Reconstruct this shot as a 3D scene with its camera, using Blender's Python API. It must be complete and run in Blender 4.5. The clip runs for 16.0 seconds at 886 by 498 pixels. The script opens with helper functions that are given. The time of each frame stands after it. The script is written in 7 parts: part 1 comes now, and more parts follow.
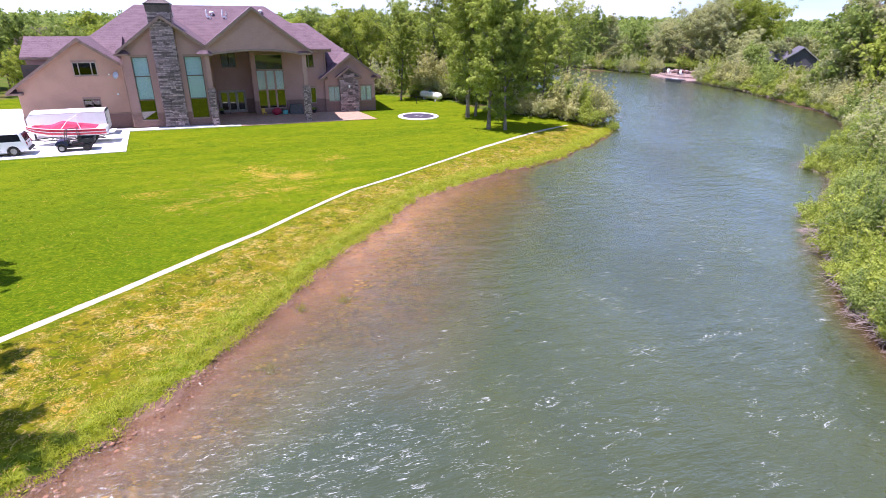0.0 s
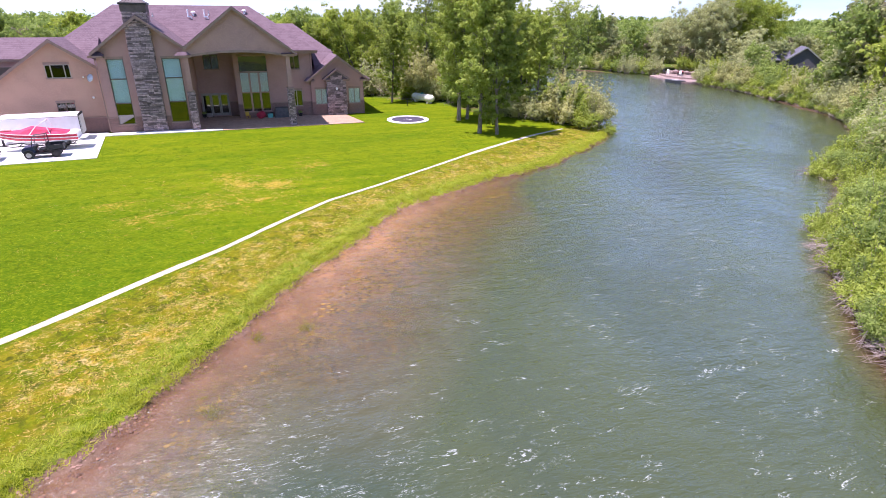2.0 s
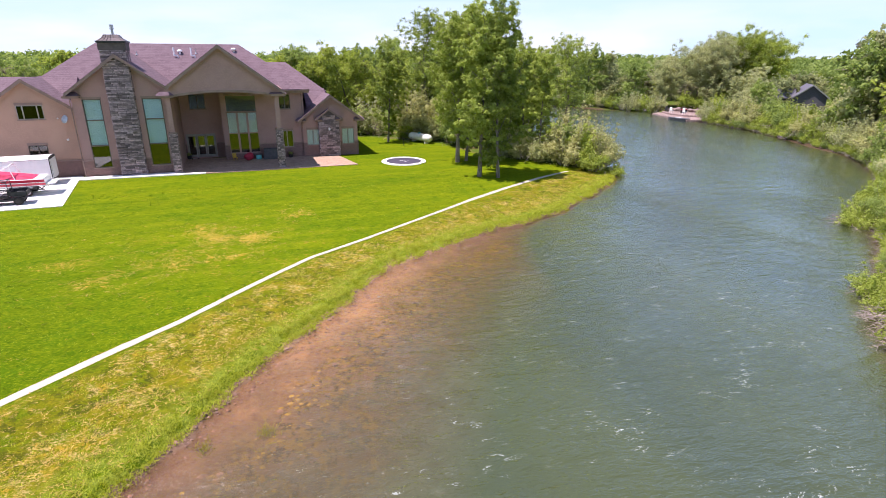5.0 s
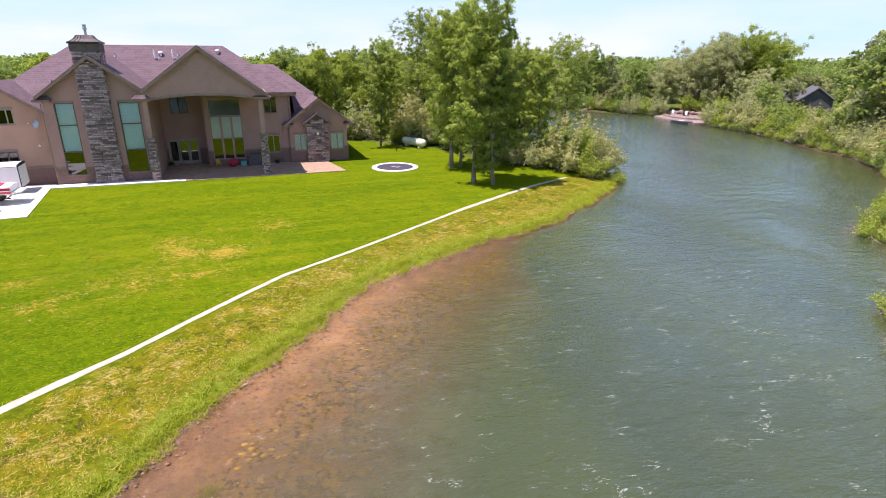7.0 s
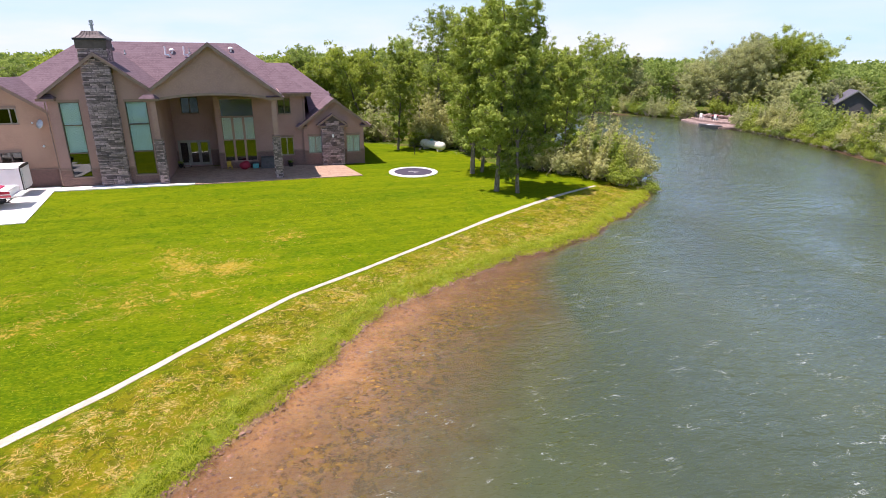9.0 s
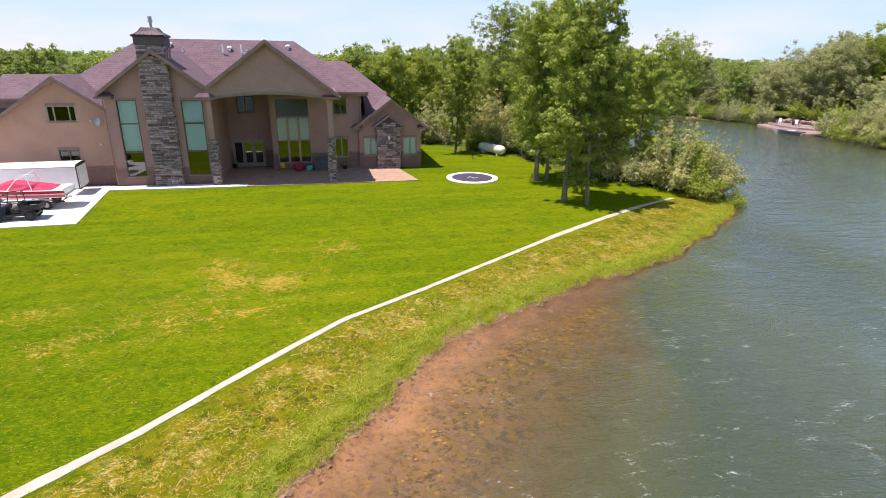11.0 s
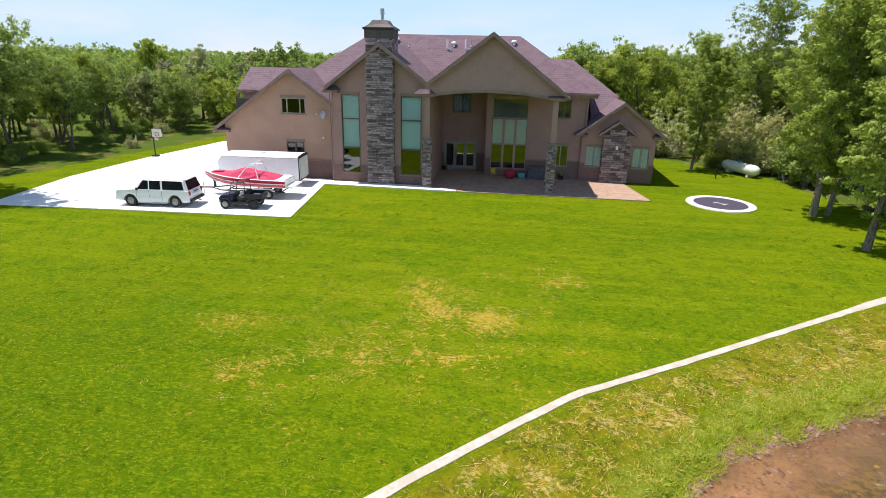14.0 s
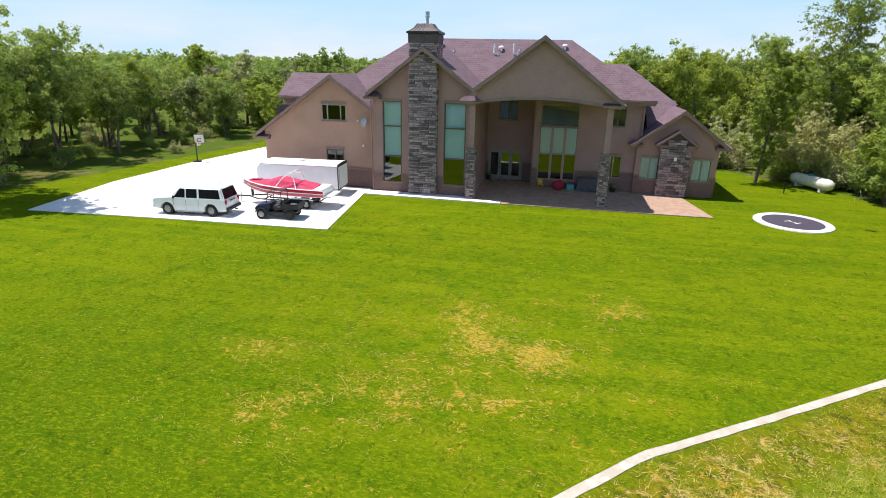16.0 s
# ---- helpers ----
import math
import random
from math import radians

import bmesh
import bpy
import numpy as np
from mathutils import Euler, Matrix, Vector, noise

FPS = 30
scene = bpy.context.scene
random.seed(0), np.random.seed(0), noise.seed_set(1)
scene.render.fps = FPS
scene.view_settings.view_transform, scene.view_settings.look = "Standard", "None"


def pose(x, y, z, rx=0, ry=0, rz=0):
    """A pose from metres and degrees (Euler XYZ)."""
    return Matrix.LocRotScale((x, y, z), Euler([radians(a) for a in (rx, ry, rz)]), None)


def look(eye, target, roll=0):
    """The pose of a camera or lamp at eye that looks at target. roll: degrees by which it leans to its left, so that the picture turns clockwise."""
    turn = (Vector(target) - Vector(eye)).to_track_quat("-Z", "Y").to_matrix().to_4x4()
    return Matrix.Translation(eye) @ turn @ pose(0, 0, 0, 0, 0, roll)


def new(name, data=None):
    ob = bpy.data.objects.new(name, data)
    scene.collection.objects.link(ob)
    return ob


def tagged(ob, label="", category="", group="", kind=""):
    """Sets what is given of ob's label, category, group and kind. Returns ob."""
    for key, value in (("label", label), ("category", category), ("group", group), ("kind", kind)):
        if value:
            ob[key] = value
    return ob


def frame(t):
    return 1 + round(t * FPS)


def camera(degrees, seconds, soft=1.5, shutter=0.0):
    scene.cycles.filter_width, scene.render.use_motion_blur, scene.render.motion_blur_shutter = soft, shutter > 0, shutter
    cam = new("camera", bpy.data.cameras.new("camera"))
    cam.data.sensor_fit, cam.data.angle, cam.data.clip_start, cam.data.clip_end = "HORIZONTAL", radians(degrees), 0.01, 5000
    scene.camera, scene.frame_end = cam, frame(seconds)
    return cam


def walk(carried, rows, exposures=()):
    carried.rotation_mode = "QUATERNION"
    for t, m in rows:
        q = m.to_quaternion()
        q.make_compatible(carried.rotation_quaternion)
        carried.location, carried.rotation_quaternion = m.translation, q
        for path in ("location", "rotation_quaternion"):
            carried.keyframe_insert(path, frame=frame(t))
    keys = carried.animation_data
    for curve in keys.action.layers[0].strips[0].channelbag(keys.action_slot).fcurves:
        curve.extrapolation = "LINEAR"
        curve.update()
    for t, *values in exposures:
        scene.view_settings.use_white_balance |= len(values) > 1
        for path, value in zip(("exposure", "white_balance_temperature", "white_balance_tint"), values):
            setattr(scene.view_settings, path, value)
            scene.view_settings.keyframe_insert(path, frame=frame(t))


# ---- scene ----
cam = camera(77.9, 16.0, soft=0.9)
PATH = [
    (0, (-0.356, -3.485, 11.469), (0.268, -1.753, 10.686), 0.5),
    (0.5, (0.185, -2.914, 11.436), (0.809, -1.183, 10.653), 0.5),
    (1, (0.627, -2.422, 11.403), (1.251, -0.69, 10.622), 0.5),
    (1.5, (1.206, -1.941, 11.418), (1.828, -0.208, 10.638), 0.4),
    (2, (1.659, -1.48, 11.383), (2.28, 0.253, 10.602), 0.4),
    (2.5, (1.968, -0.986, 11.319), (2.591, 0.747, 10.54), 0.5),
    (3, (2.204, -0.406, 11.332), (2.826, 1.326, 10.551), 0.6),
    (3.5, (2.381, 0.402, 11.42), (3.006, 2.134, 10.638), 0.7),
    (4, (2.639, 1.243, 11.392), (3.27, 3.0, 10.673), 0.6),
    (4.5, (2.98, 2.014, 11.456), (3.614, 3.785, 10.777), 0.4),
    (7, (5.172, 5.113, 11.217), (5.804, 6.892, 10.558), 0.2),
    (7.5, (5.393, 5.766, 11.229), (6.029, 7.544, 10.567), 0.3),
    (8, (5.686, 6.573, 11.281), (6.323, 8.349, 10.617), 0.4),
    (10.5, (5.71, 10.929, 11.093), (6.161, 12.763, 10.434), 0.8),
    (11, (5.699, 11.853, 11.087), (6.117, 13.693, 10.424), 0.8),
    (11.5, (5.5, 12.872, 10.971), (5.806, 14.735, 10.31), 0.9),
    (12, (5.197, 14.108, 10.796), (5.282, 15.994, 10.135), 1.1),
    (12.5, (4.854, 15.402, 10.7), (4.762, 17.287, 10.038), 1.2),
    (13, (4.374, 16.599, 10.547), (4.195, 18.477, 9.886), 1.4),
    (13.5, (4.052, 17.637, 10.41), (3.835, 19.513, 9.751), 1.3),
    (14, (3.783, 18.419, 10.312), (3.549, 20.292, 9.653), 1.3),
    (14.5, (3.584, 19.147, 10.091), (3.341, 21.022, 9.44), 1.3),
    (15, (3.44, 19.759, 10.113), (3.188, 21.634, 9.463), 1.2),
    (15.5, (3.293, 20.26, 10.197), (3.025, 22.133, 9.548), 1.2),
    (16, (3.173, 20.732, 10.31), (2.798, 22.588, 9.663), 1.2),
]
EXPOSURES = [(0.0, 0.87, 6100, 35), (3.5, 0.87, 6150, 35), (4.5, 0.72, 6350, 29), (8.0, 0.60, 6650, 24), (11.0, 0.49, 6800, 23), (12.5, 0.40, 6600, 14), (16.0, 0.40, 6550, 12)]
walk(cam, [(t, look(eye, target, roll)) for t, eye, target, roll in PATH], EXPOSURES)

# ---- world, sun ----
SUN = Vector((-0.38, 0.02, 1.0)).normalized()
world = bpy.data.worlds.new("world")
scene.world = world
world.use_nodes = True
wn, wl = world.node_tree.nodes, world.node_tree.links
sky = wn.new("ShaderNodeTexSky")
sky.sky_type, sky.sun_disc = "NISHITA", False
sky.sun_elevation, sky.sun_rotation = math.asin(SUN.z), math.atan2(SUN.x, SUN.y)
sky.air_density, sky.dust_density, sky.ozone_density = 1.0, 0.15, 2.0
wco, wmap, wno = wn.new("ShaderNodeTexCoord"), wn.new("ShaderNodeMapping"), wn.new("ShaderNodeTexNoise")
wmap.inputs["Scale"].default_value = (1.6, 1.6, 7.0)
wno.inputs["Scale"].default_value, wno.inputs["Detail"].default_value = 2.2, 6.0
wra = wn.new("ShaderNodeValToRGB")
wra.color_ramp.elements[0].position, wra.color_ramp.elements[1].position = 0.34, 0.60
wsep, wlow, wmul = wn.new("ShaderNodeSeparateXYZ"), wn.new("ShaderNodeMapRange"), wn.new("ShaderNodeMath")
wlow.inputs[1].default_value, wlow.inputs[2].default_value = 0.0, 0.12
wlow.inputs[3].default_value, wlow.inputs[4].default_value = 0.95, 0.0
wmul.operation = "MULTIPLY"
wmix = wn.new("ShaderNodeMixRGB")
wmix.inputs[2].default_value = (6.7, 7.25, 7.75, 1)
wl.new(wco.outputs["Generated"], wmap.inputs[0])
wl.new(wmap.outputs[0], wno.inputs["Vector"])
wl.new(wno.outputs[0], wra.inputs[0])
wl.new(wco.outputs["Generated"], wsep.inputs[0])
wl.new(wsep.outputs[2], wlow.inputs[0])
wl.new(wra.outputs[0], wmul.inputs[0])
wl.new(wlow.outputs[0], wmul.inputs[1])
wl.new(wmul.outputs[0], wmix.inputs[0])
whaze, wlift = wn.new("ShaderNodeMixRGB"), wn.new("ShaderNodeMapRange")
whaze.inputs[2].default_value = (4.2, 6.5, 8.9, 1)
wlift.inputs[1].default_value, wlift.inputs[2].default_value = 0.0, 0.85
wlift.inputs[3].default_value, wlift.inputs[4].default_value = 0.92, 0.0
wl.new(wsep.outputs[2], wlift.inputs[0])
wl.new(wlift.outputs[0], whaze.inputs[0])
wl.new(sky.outputs[0], whaze.inputs[1])
wl.new(whaze.outputs[0], wmix.inputs[1])
wl.new(wmix.outputs[0], wn["Background"].inputs[0])
wn["Background"].inputs[1].default_value = 0.095
sun = new("sun", bpy.data.lights.new("sun", "SUN"))
sun.data.energy, sun.data.angle, sun.data.color = 4.6, radians(0.53), (1.0, 0.95, 0.88)
sun.matrix_basis = look(SUN * 100, (0, 0, 0))


# ---- materials ----
def mat(name, base, rough=0.85, metal=0.0, second=None, scale=3.0, fine=None, fine_scale=40.0, bump=0.0, bump_scale=60.0,
        ramp=(0.4, 0.62), vary=0.0, island=False, spec=0.4, stretch=(1, 1, 1), coat=0.0):
    m = bpy.data.materials.new(name)
    m.use_nodes = True
    n, l = m.node_tree.nodes, m.node_tree.links
    b = n["Principled BSDF"]
    b.inputs["Roughness"].default_value, b.inputs["Metallic"].default_value = rough, metal
    b.inputs["Specular IOR Level"].default_value, b.inputs["Coat Weight"].default_value = spec, coat
    co, mp = n.new("ShaderNodeTexCoord"), n.new("ShaderNodeMapping")
    mp.inputs["Scale"].default_value = stretch
    l.new(co.outputs["Object"], mp.inputs[0])
    rgb = n.new("ShaderNodeRGB")
    rgb.outputs[0].default_value = (*base, 1)
    out = rgb.outputs[0]

    def layer(out, colour, sc, lo, hi, detail):
        no, ra, mx = n.new("ShaderNodeTexNoise"), n.new("ShaderNodeValToRGB"), n.new("ShaderNodeMixRGB")
        no.inputs["Scale"].default_value, no.inputs["Detail"].default_value = sc, detail
        ra.color_ramp.elements[0].position, ra.color_ramp.elements[1].position = lo, hi
        mx.inputs[2].default_value = (*colour, 1)
        l.new(mp.outputs[0], no.inputs["Vector"])
        l.new(no.outputs[0], ra.inputs[0])
        l.new(ra.outputs[0], mx.inputs[0])
        l.new(out, mx.inputs[1])
        return mx.outputs[0]

    if second:
        out = layer(out, second, scale, ramp[0], ramp[1], 5)
    if fine:
        out = layer(out, fine, fine_scale, 0.45, 0.7, 3)
    if vary:
        src = n.new("ShaderNodeNewGeometry").outputs["Random Per Island"] if island else n.new("ShaderNodeObjectInfo").outputs["Random"]
        hs, mr = n.new("ShaderNodeHueSaturation"), n.new("ShaderNodeMapRange")
        mr.inputs[3].default_value, mr.inputs[4].default_value = 1 - vary, 1 + vary
        l.new(src, mr.inputs[0])
        l.new(mr.outputs[0], hs.inputs["Value"])
        l.new(out, hs.inputs["Color"])
        out = hs.outputs[0]
    l.new(out, b.inputs["Base Color"])
    if bump:
        no, bu = n.new("ShaderNodeTexNoise"), n.new("ShaderNodeBump")
        no.inputs["Scale"].default_value, no.inputs["Detail"].default_value = bump_scale, 4
        bu.inputs["Strength"].default_value, bu.inputs["Distance"].default_value = bump, 0.02
        l.new(mp.outputs[0], no.inputs["Vector"])
        l.new(no.outputs[0], bu.inputs["Height"])
        l.new(bu.outputs[0], b.inputs["Normal"])
    return m


def leaf_mat(name, dark, light, see=0.35):
    m = bpy.data.materials.new(name)
    m.use_nodes = True
    n, l = m.node_tree.nodes, m.node_tree.links
    b = n["Principled BSDF"]
    b.inputs["Roughness"].default_value, b.inputs["Specular IOR Level"].default_value = 0.6, 0.08
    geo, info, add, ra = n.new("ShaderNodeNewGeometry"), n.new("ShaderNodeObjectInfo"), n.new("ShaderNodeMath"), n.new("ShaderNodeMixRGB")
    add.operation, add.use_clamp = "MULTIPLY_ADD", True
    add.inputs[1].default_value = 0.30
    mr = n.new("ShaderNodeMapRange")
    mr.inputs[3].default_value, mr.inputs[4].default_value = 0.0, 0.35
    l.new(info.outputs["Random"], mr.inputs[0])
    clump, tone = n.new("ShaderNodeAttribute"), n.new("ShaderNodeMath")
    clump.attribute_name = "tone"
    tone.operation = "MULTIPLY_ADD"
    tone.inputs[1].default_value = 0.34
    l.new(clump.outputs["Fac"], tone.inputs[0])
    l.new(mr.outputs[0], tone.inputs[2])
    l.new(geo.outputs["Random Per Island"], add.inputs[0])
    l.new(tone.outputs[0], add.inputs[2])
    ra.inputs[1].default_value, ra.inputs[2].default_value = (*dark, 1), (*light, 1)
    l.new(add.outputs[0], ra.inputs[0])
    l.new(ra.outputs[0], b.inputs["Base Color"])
    tr, mx = n.new("ShaderNodeBsdfTranslucent"), n.new("ShaderNodeMixShader")
    mx.inputs[0].default_value = see
    sat = n.new("ShaderNodeHueSaturation")
    sat.inputs["Saturation"].default_value, sat.inputs["Value"].default_value = 1.15, 1.35
    l.new(ra.outputs[0], sat.inputs["Color"])
    l.new(sat.outputs[0], tr.inputs[0])
    l.new(b.outputs[0], mx.inputs[1])
    l.new(tr.outputs[0], mx.inputs[2])
    l.new(mx.outputs[0], n["Material Output"].inputs[0])
    return m


def glass_mat(name, tint, gloss=0.3):
    m = bpy.data.materials.new(name)
    m.use_nodes = True
    n, l = m.node_tree.nodes, m.node_tree.links
    n.remove(n["Principled BSDF"])
    tr, gl, mx = n.new("ShaderNodeBsdfTransparent"), n.new("ShaderNodeBsdfGlossy"), n.new("ShaderNodeMixShader")
    tr.inputs[0].default_value, gl.inputs["Roughness"].default_value = (*tint, 1), 0.02
    mx.inputs[0].default_value = gloss
    l.new(tr.outputs[0], mx.inputs[1])
    l.new(gl.outputs[0], mx.inputs[2])
    l.new(mx.outputs[0], n["Material Output"].inputs[0])
    return m


STUCCO = mat("stucco", (0.425, 0.262, 0.238), 0.95, second=(0.38, 0.230, 0.211), scale=0.7, fine=(0.45, 0.278, 0.24), fine_scale=9, bump=0.10, bump_scale=45)
STUCCO_WARM = mat("stucco_warm", (0.485, 0.30, 0.225), 0.95, second=(0.425, 0.262, 0.20), scale=0.7, fine=(0.48, 0.305, 0.23), fine_scale=9, bump=0.12, bump_scale=45)
TRIM = mat("trim", (0.315, 0.212, 0.175), 0.75, second=(0.26, 0.175, 0.148), scale=2)
BRICK = mat("wainscot_brick", (0.23, 0.13, 0.115), 0.9, second=(0.15, 0.095, 0.09), scale=5, fine=(0.30, 0.19, 0.16), fine_scale=14, stretch=(1, 1, 3), bump=0.6, bump_scale=20)
STONE = mat("ledge_stone", (0.345, 0.25, 0.262), 0.9, second=(0.20, 0.15, 0.155), scale=3.5, fine=(0.44, 0.345, 0.345), fine_scale=16, vary=0.58, bump=0.8, bump_scale=18)
STONE_SET = mat("ledge_stone_joined", (0.355, 0.25, 0.257), 0.9, second=(0.21, 0.155, 0.16), scale=3.5, fine=(0.45, 0.345, 0.345), fine_scale=16, vary=0.58, island=True, bump=0.8, bump_scale=18)
MORTAR = mat("mortar", (0.15, 0.118, 0.118), 0.95, second=(0.10, 0.08, 0.08), scale=8)
WINFRAME = mat("window_frame_brown", (0.16, 0.12, 0.10), 0.6, second=(0.13, 0.10, 0.085), scale=3)
WINWHITE = mat("window_frame_pale", (0.36, 0.33, 0.29), 0.6, second=(0.30, 0.27, 0.24), scale=3)
BLIND = mat("roller_blind", (0.66, 0.76, 0.74), 0.8, second=(0.60, 0.70, 0.69), scale=1.5)
# one dark tone on walls, floors and ceilings stands in for indoor shade
ROOM = mat("room_dim", (0.10, 0.085, 0.07), 0.9, second=(0.08, 0.07, 0.06), scale=1)
PANE = glass_mat("window_glass", (0.84, 0.91, 0.92), 0.06)
PANE_BARE = glass_mat("coated_glass", (0.20, 0.23, 0.22), 0.15)
PANE_DARK = glass_mat("dark_glass", (0.10, 0.11, 0.11), 0.045)
CARGLASS = mat("tinted_glass", (0.008, 0.008, 0.010), 0.16, spec=0.06, second=(0.014, 0.014, 0.016), scale=2)
PANE_DIM = glass_mat("shaded_glass", (0.22, 0.26, 0.22), 0.10)
CONCRETE = mat("concrete", (0.79, 0.765, 0.76), 0.9, second=(0.71, 0.69, 0.68), scale=0.5, fine=(0.75, 0.73, 0.72), fine_scale=6, bump=0.15, bump_scale=30)
PATHMAT = mat("path_concrete", (0.57, 0.52, 0.455), 0.9, second=(0.46, 0.40, 0.325), scale=1.6, fine=(0.45, 0.39, 0.31), fine_scale=7, bump=0.3, bump_scale=25)
PAVER = mat("patio_paver", (0.40, 0.265, 0.19), 0.9, second=(0.31, 0.20, 0.15), scale=1.4, fine=(0.46, 0.32, 0.245), fine_scale=7, vary=0.18, bump=0.3, bump_scale=25)
METAL = mat("galvanised_metal", (0.55, 0.55, 0.56), 0.4, 0.8, second=(0.42, 0.42, 0.43), scale=5)
DARKMETAL = mat("dark_metal", (0.06, 0.055, 0.055), 0.5, 0.5, second=(0.04, 0.037, 0.036), scale=5)
CURTAIN = mat("pale_curtain", (0.84, 0.82, 0.78), 0.85, second=(0.72, 0.70, 0.66), scale=5, stretch=(3, 1, 0.2))
COPPER = mat("cap_metal", (0.13, 0.105, 0.11), 0.6, 0.3, second=(0.095, 0.08, 0.082), scale=4)
CAPBAND = mat("cap_band", (0.13, 0.10, 0.095), 0.85, second=(0.10, 0.078, 0.072), scale=3)
WHITE = mat("white_paint", (0.92, 0.90, 0.91), 0.35, second=(0.88, 0.865, 0.87), scale=2, coat=0.1)
TANKWHITE = mat("tank_paint", (0.78, 0.76, 0.70), 0.45, second=(0.70, 0.67, 0.60), scale=2.5)
# red lifted towards pink to carry the washed-out look of strong sunlight
RED = mat("boat_cover_red", (0.64, 0.055, 0.13), 0.75, second=(0.53, 0.035, 0.09), scale=2.5, bump=0.3, bump_scale=6)
REDGEL = mat("gelcoat_red", (0.55, 0.03, 0.06), 0.3, second=(0.48, 0.025, 0.05), scale=2, coat=0.5)
BLACK = mat("black_plastic", (0.025, 0.025, 0.028), 0.55, second=(0.035, 0.035, 0.038), scale=6)
TYRE = mat("tyre_rubber", (0.022, 0.022, 0.022), 0.9, second=(0.035, 0.033, 0.03), scale=9)
RIM = mat("wheel_metal", (0.42, 0.42, 0.43), 0.35, 0.7, second=(0.33, 0.33, 0.34), scale=6)
BLUE = mat("plastic_navy", (0.02, 0.03, 0.09), 0.4, second=(0.025, 0.035, 0.07), scale=4)
YELLOW = mat("plastic_yellow", (0.65, 0.42, 0.06), 0.6, second=(0.55, 0.35, 0.05), scale=4)
REDFAB = mat("red_fabric", (0.42, 0.03, 0.06), 0.8, second=(0.33, 0.02, 0.045), scale=4)
TEAL = mat("teal_plastic", (0.10, 0.42, 0.42), 0.5, second=(0.08, 0.36, 0.36), scale=4)
LAMPRED = mat("tail_lamp", (0.40, 0.02, 0.02), 0.3, second=(0.33, 0.015, 0.015), scale=9)
LAMPCLEAR = mat("head_lamp", (0.75, 0.76, 0.78), 0.15, second=(0.65, 0.66, 0.68), scale=9)
GREYCOVER = mat("grey_cover", (0.12, 0.11, 0.115), 0.85, second=(0.09, 0.085, 0.09), scale=3, bump=0.3, bump_scale=8)
MAT_PURPLE = mat("trampoline_mat", (0.075, 0.062, 0.095), 0.75, second=(0.06, 0.05, 0.08), scale=3)
PADWHITE = mat("trampoline_pad", (0.76, 0.74, 0.74), 0.6, second=(0.66, 0.64, 0.64), scale=3)
BARK = mat("bark", (0.14, 0.11, 0.09), 0.95, second=(0.07, 0.055, 0.045), scale=5, fine=(0.28, 0.23, 0.19), fine_scale=18, stretch=(1, 1, 0.25), bump=0.8, bump_scale=14)
PALEBARK = mat("pale_bark", (0.19, 0.155, 0.125), 0.95, second=(0.10, 0.08, 0.065), scale=5, fine=(0.34, 0.29, 0.24), fine_scale=18, stretch=(1, 1, 0.25), bump=0.8, bump_scale=14)
TWIG = mat("dry_twig", (0.44, 0.36, 0.33), 0.95, second=(0.28, 0.22, 0.20), scale=6)
ROCK = mat("river_stone", (0.33, 0.195, 0.15), 0.9, second=(0.19, 0.115, 0.085), scale=6, vary=0.35, island=True, bump=0.4, bump_scale=15)
ROCKOCHRE = mat("ochre_stone", (0.52, 0.34, 0.06), 0.9, second=(0.34, 0.21, 0.05), scale=5, vary=0.35, island=True)
LEAF = leaf_mat("leaf_cottonwood", (0.12, 0.175, 0.026), (0.49, 0.56, 0.14), 0.40)
LEAF_WOOD = leaf_mat("leaf_woodland", (0.115, 0.172, 0.045), (0.46, 0.54, 0.17), 0.48)
LEAF_BRIGHT = leaf_mat("leaf_bright", (0.16, 0.215, 0.036), (0.52, 0.58, 0.14), 0.48)
LEAF_PALE = leaf_mat("leaf_silver", (0.32, 0.33, 0.13), (0.60, 0.58, 0.29), 0.45)
# olive and dark leaves: paler and bluer, with distance haze mixed into the colour
LEAF_GREY = leaf_mat("leaf_olive", (0.28, 0.30, 0.14), (0.55, 0.56, 0.30), 0.52)
LEAF_DARK = leaf_mat("leaf_dark", (0.16, 0.19, 0.085), (0.43, 0.46, 0.22), 0.5)
LEAF_DULL = leaf_mat("leaf_dull", (0.20, 0.18, 0.115), (0.40, 0.37, 0.23), 0.35)
BLADE = leaf_mat("grass_blade", (0.26, 0.305, 0.015), (0.55, 0.57, 0.10), 0.4)
LAWNBLADE = leaf_mat("lawn_blade", (0.045, 0.10, 0.004), (0.15, 0.22, 0.012), 0.35)
STRAW = leaf_mat("straw_blade", (0.36, 0.22, 0.04), (0.68, 0.50, 0.17), 0.2)


def shingles():
    m = mat("shingles", (0.183, 0.121, 0.145), 0.9, second=(0.142, 0.090, 0.110), scale=1.1, fine=(0.225, 0.155, 0.18), fine_scale=7, stretch=(1, 1, 2.2), bump=0.4, bump_scale=22)
    n, l = m.node_tree.nodes, m.node_tree.links
    wave, mx = n.new("ShaderNodeTexWave"), n.new("ShaderNodeMixRGB")
    wave.wave_type, wave.bands_direction, wave.wave_profile = "BANDS", "Z", "SAW"
    wave.inputs["Scale"].default_value, wave.inputs["Distortion"].default_value = 1.9, 0.3
    co = n.new("ShaderNodeTexCoord")
    l.new(co.outputs["Object"], wave.inputs[0])
    b = n["Principled BSDF"]
    src = b.inputs["Base Color"].links[0].from_socket
    mx.blend_type, mx.inputs[0].default_value = "MULTIPLY", 0.22
    l.new(src, mx.inputs[1])
    l.new(wave.outputs[0], mx.inputs[2])
    l.new(mx.outputs[0], b.inputs["Base Color"])
    return m


ROOF = shingles()


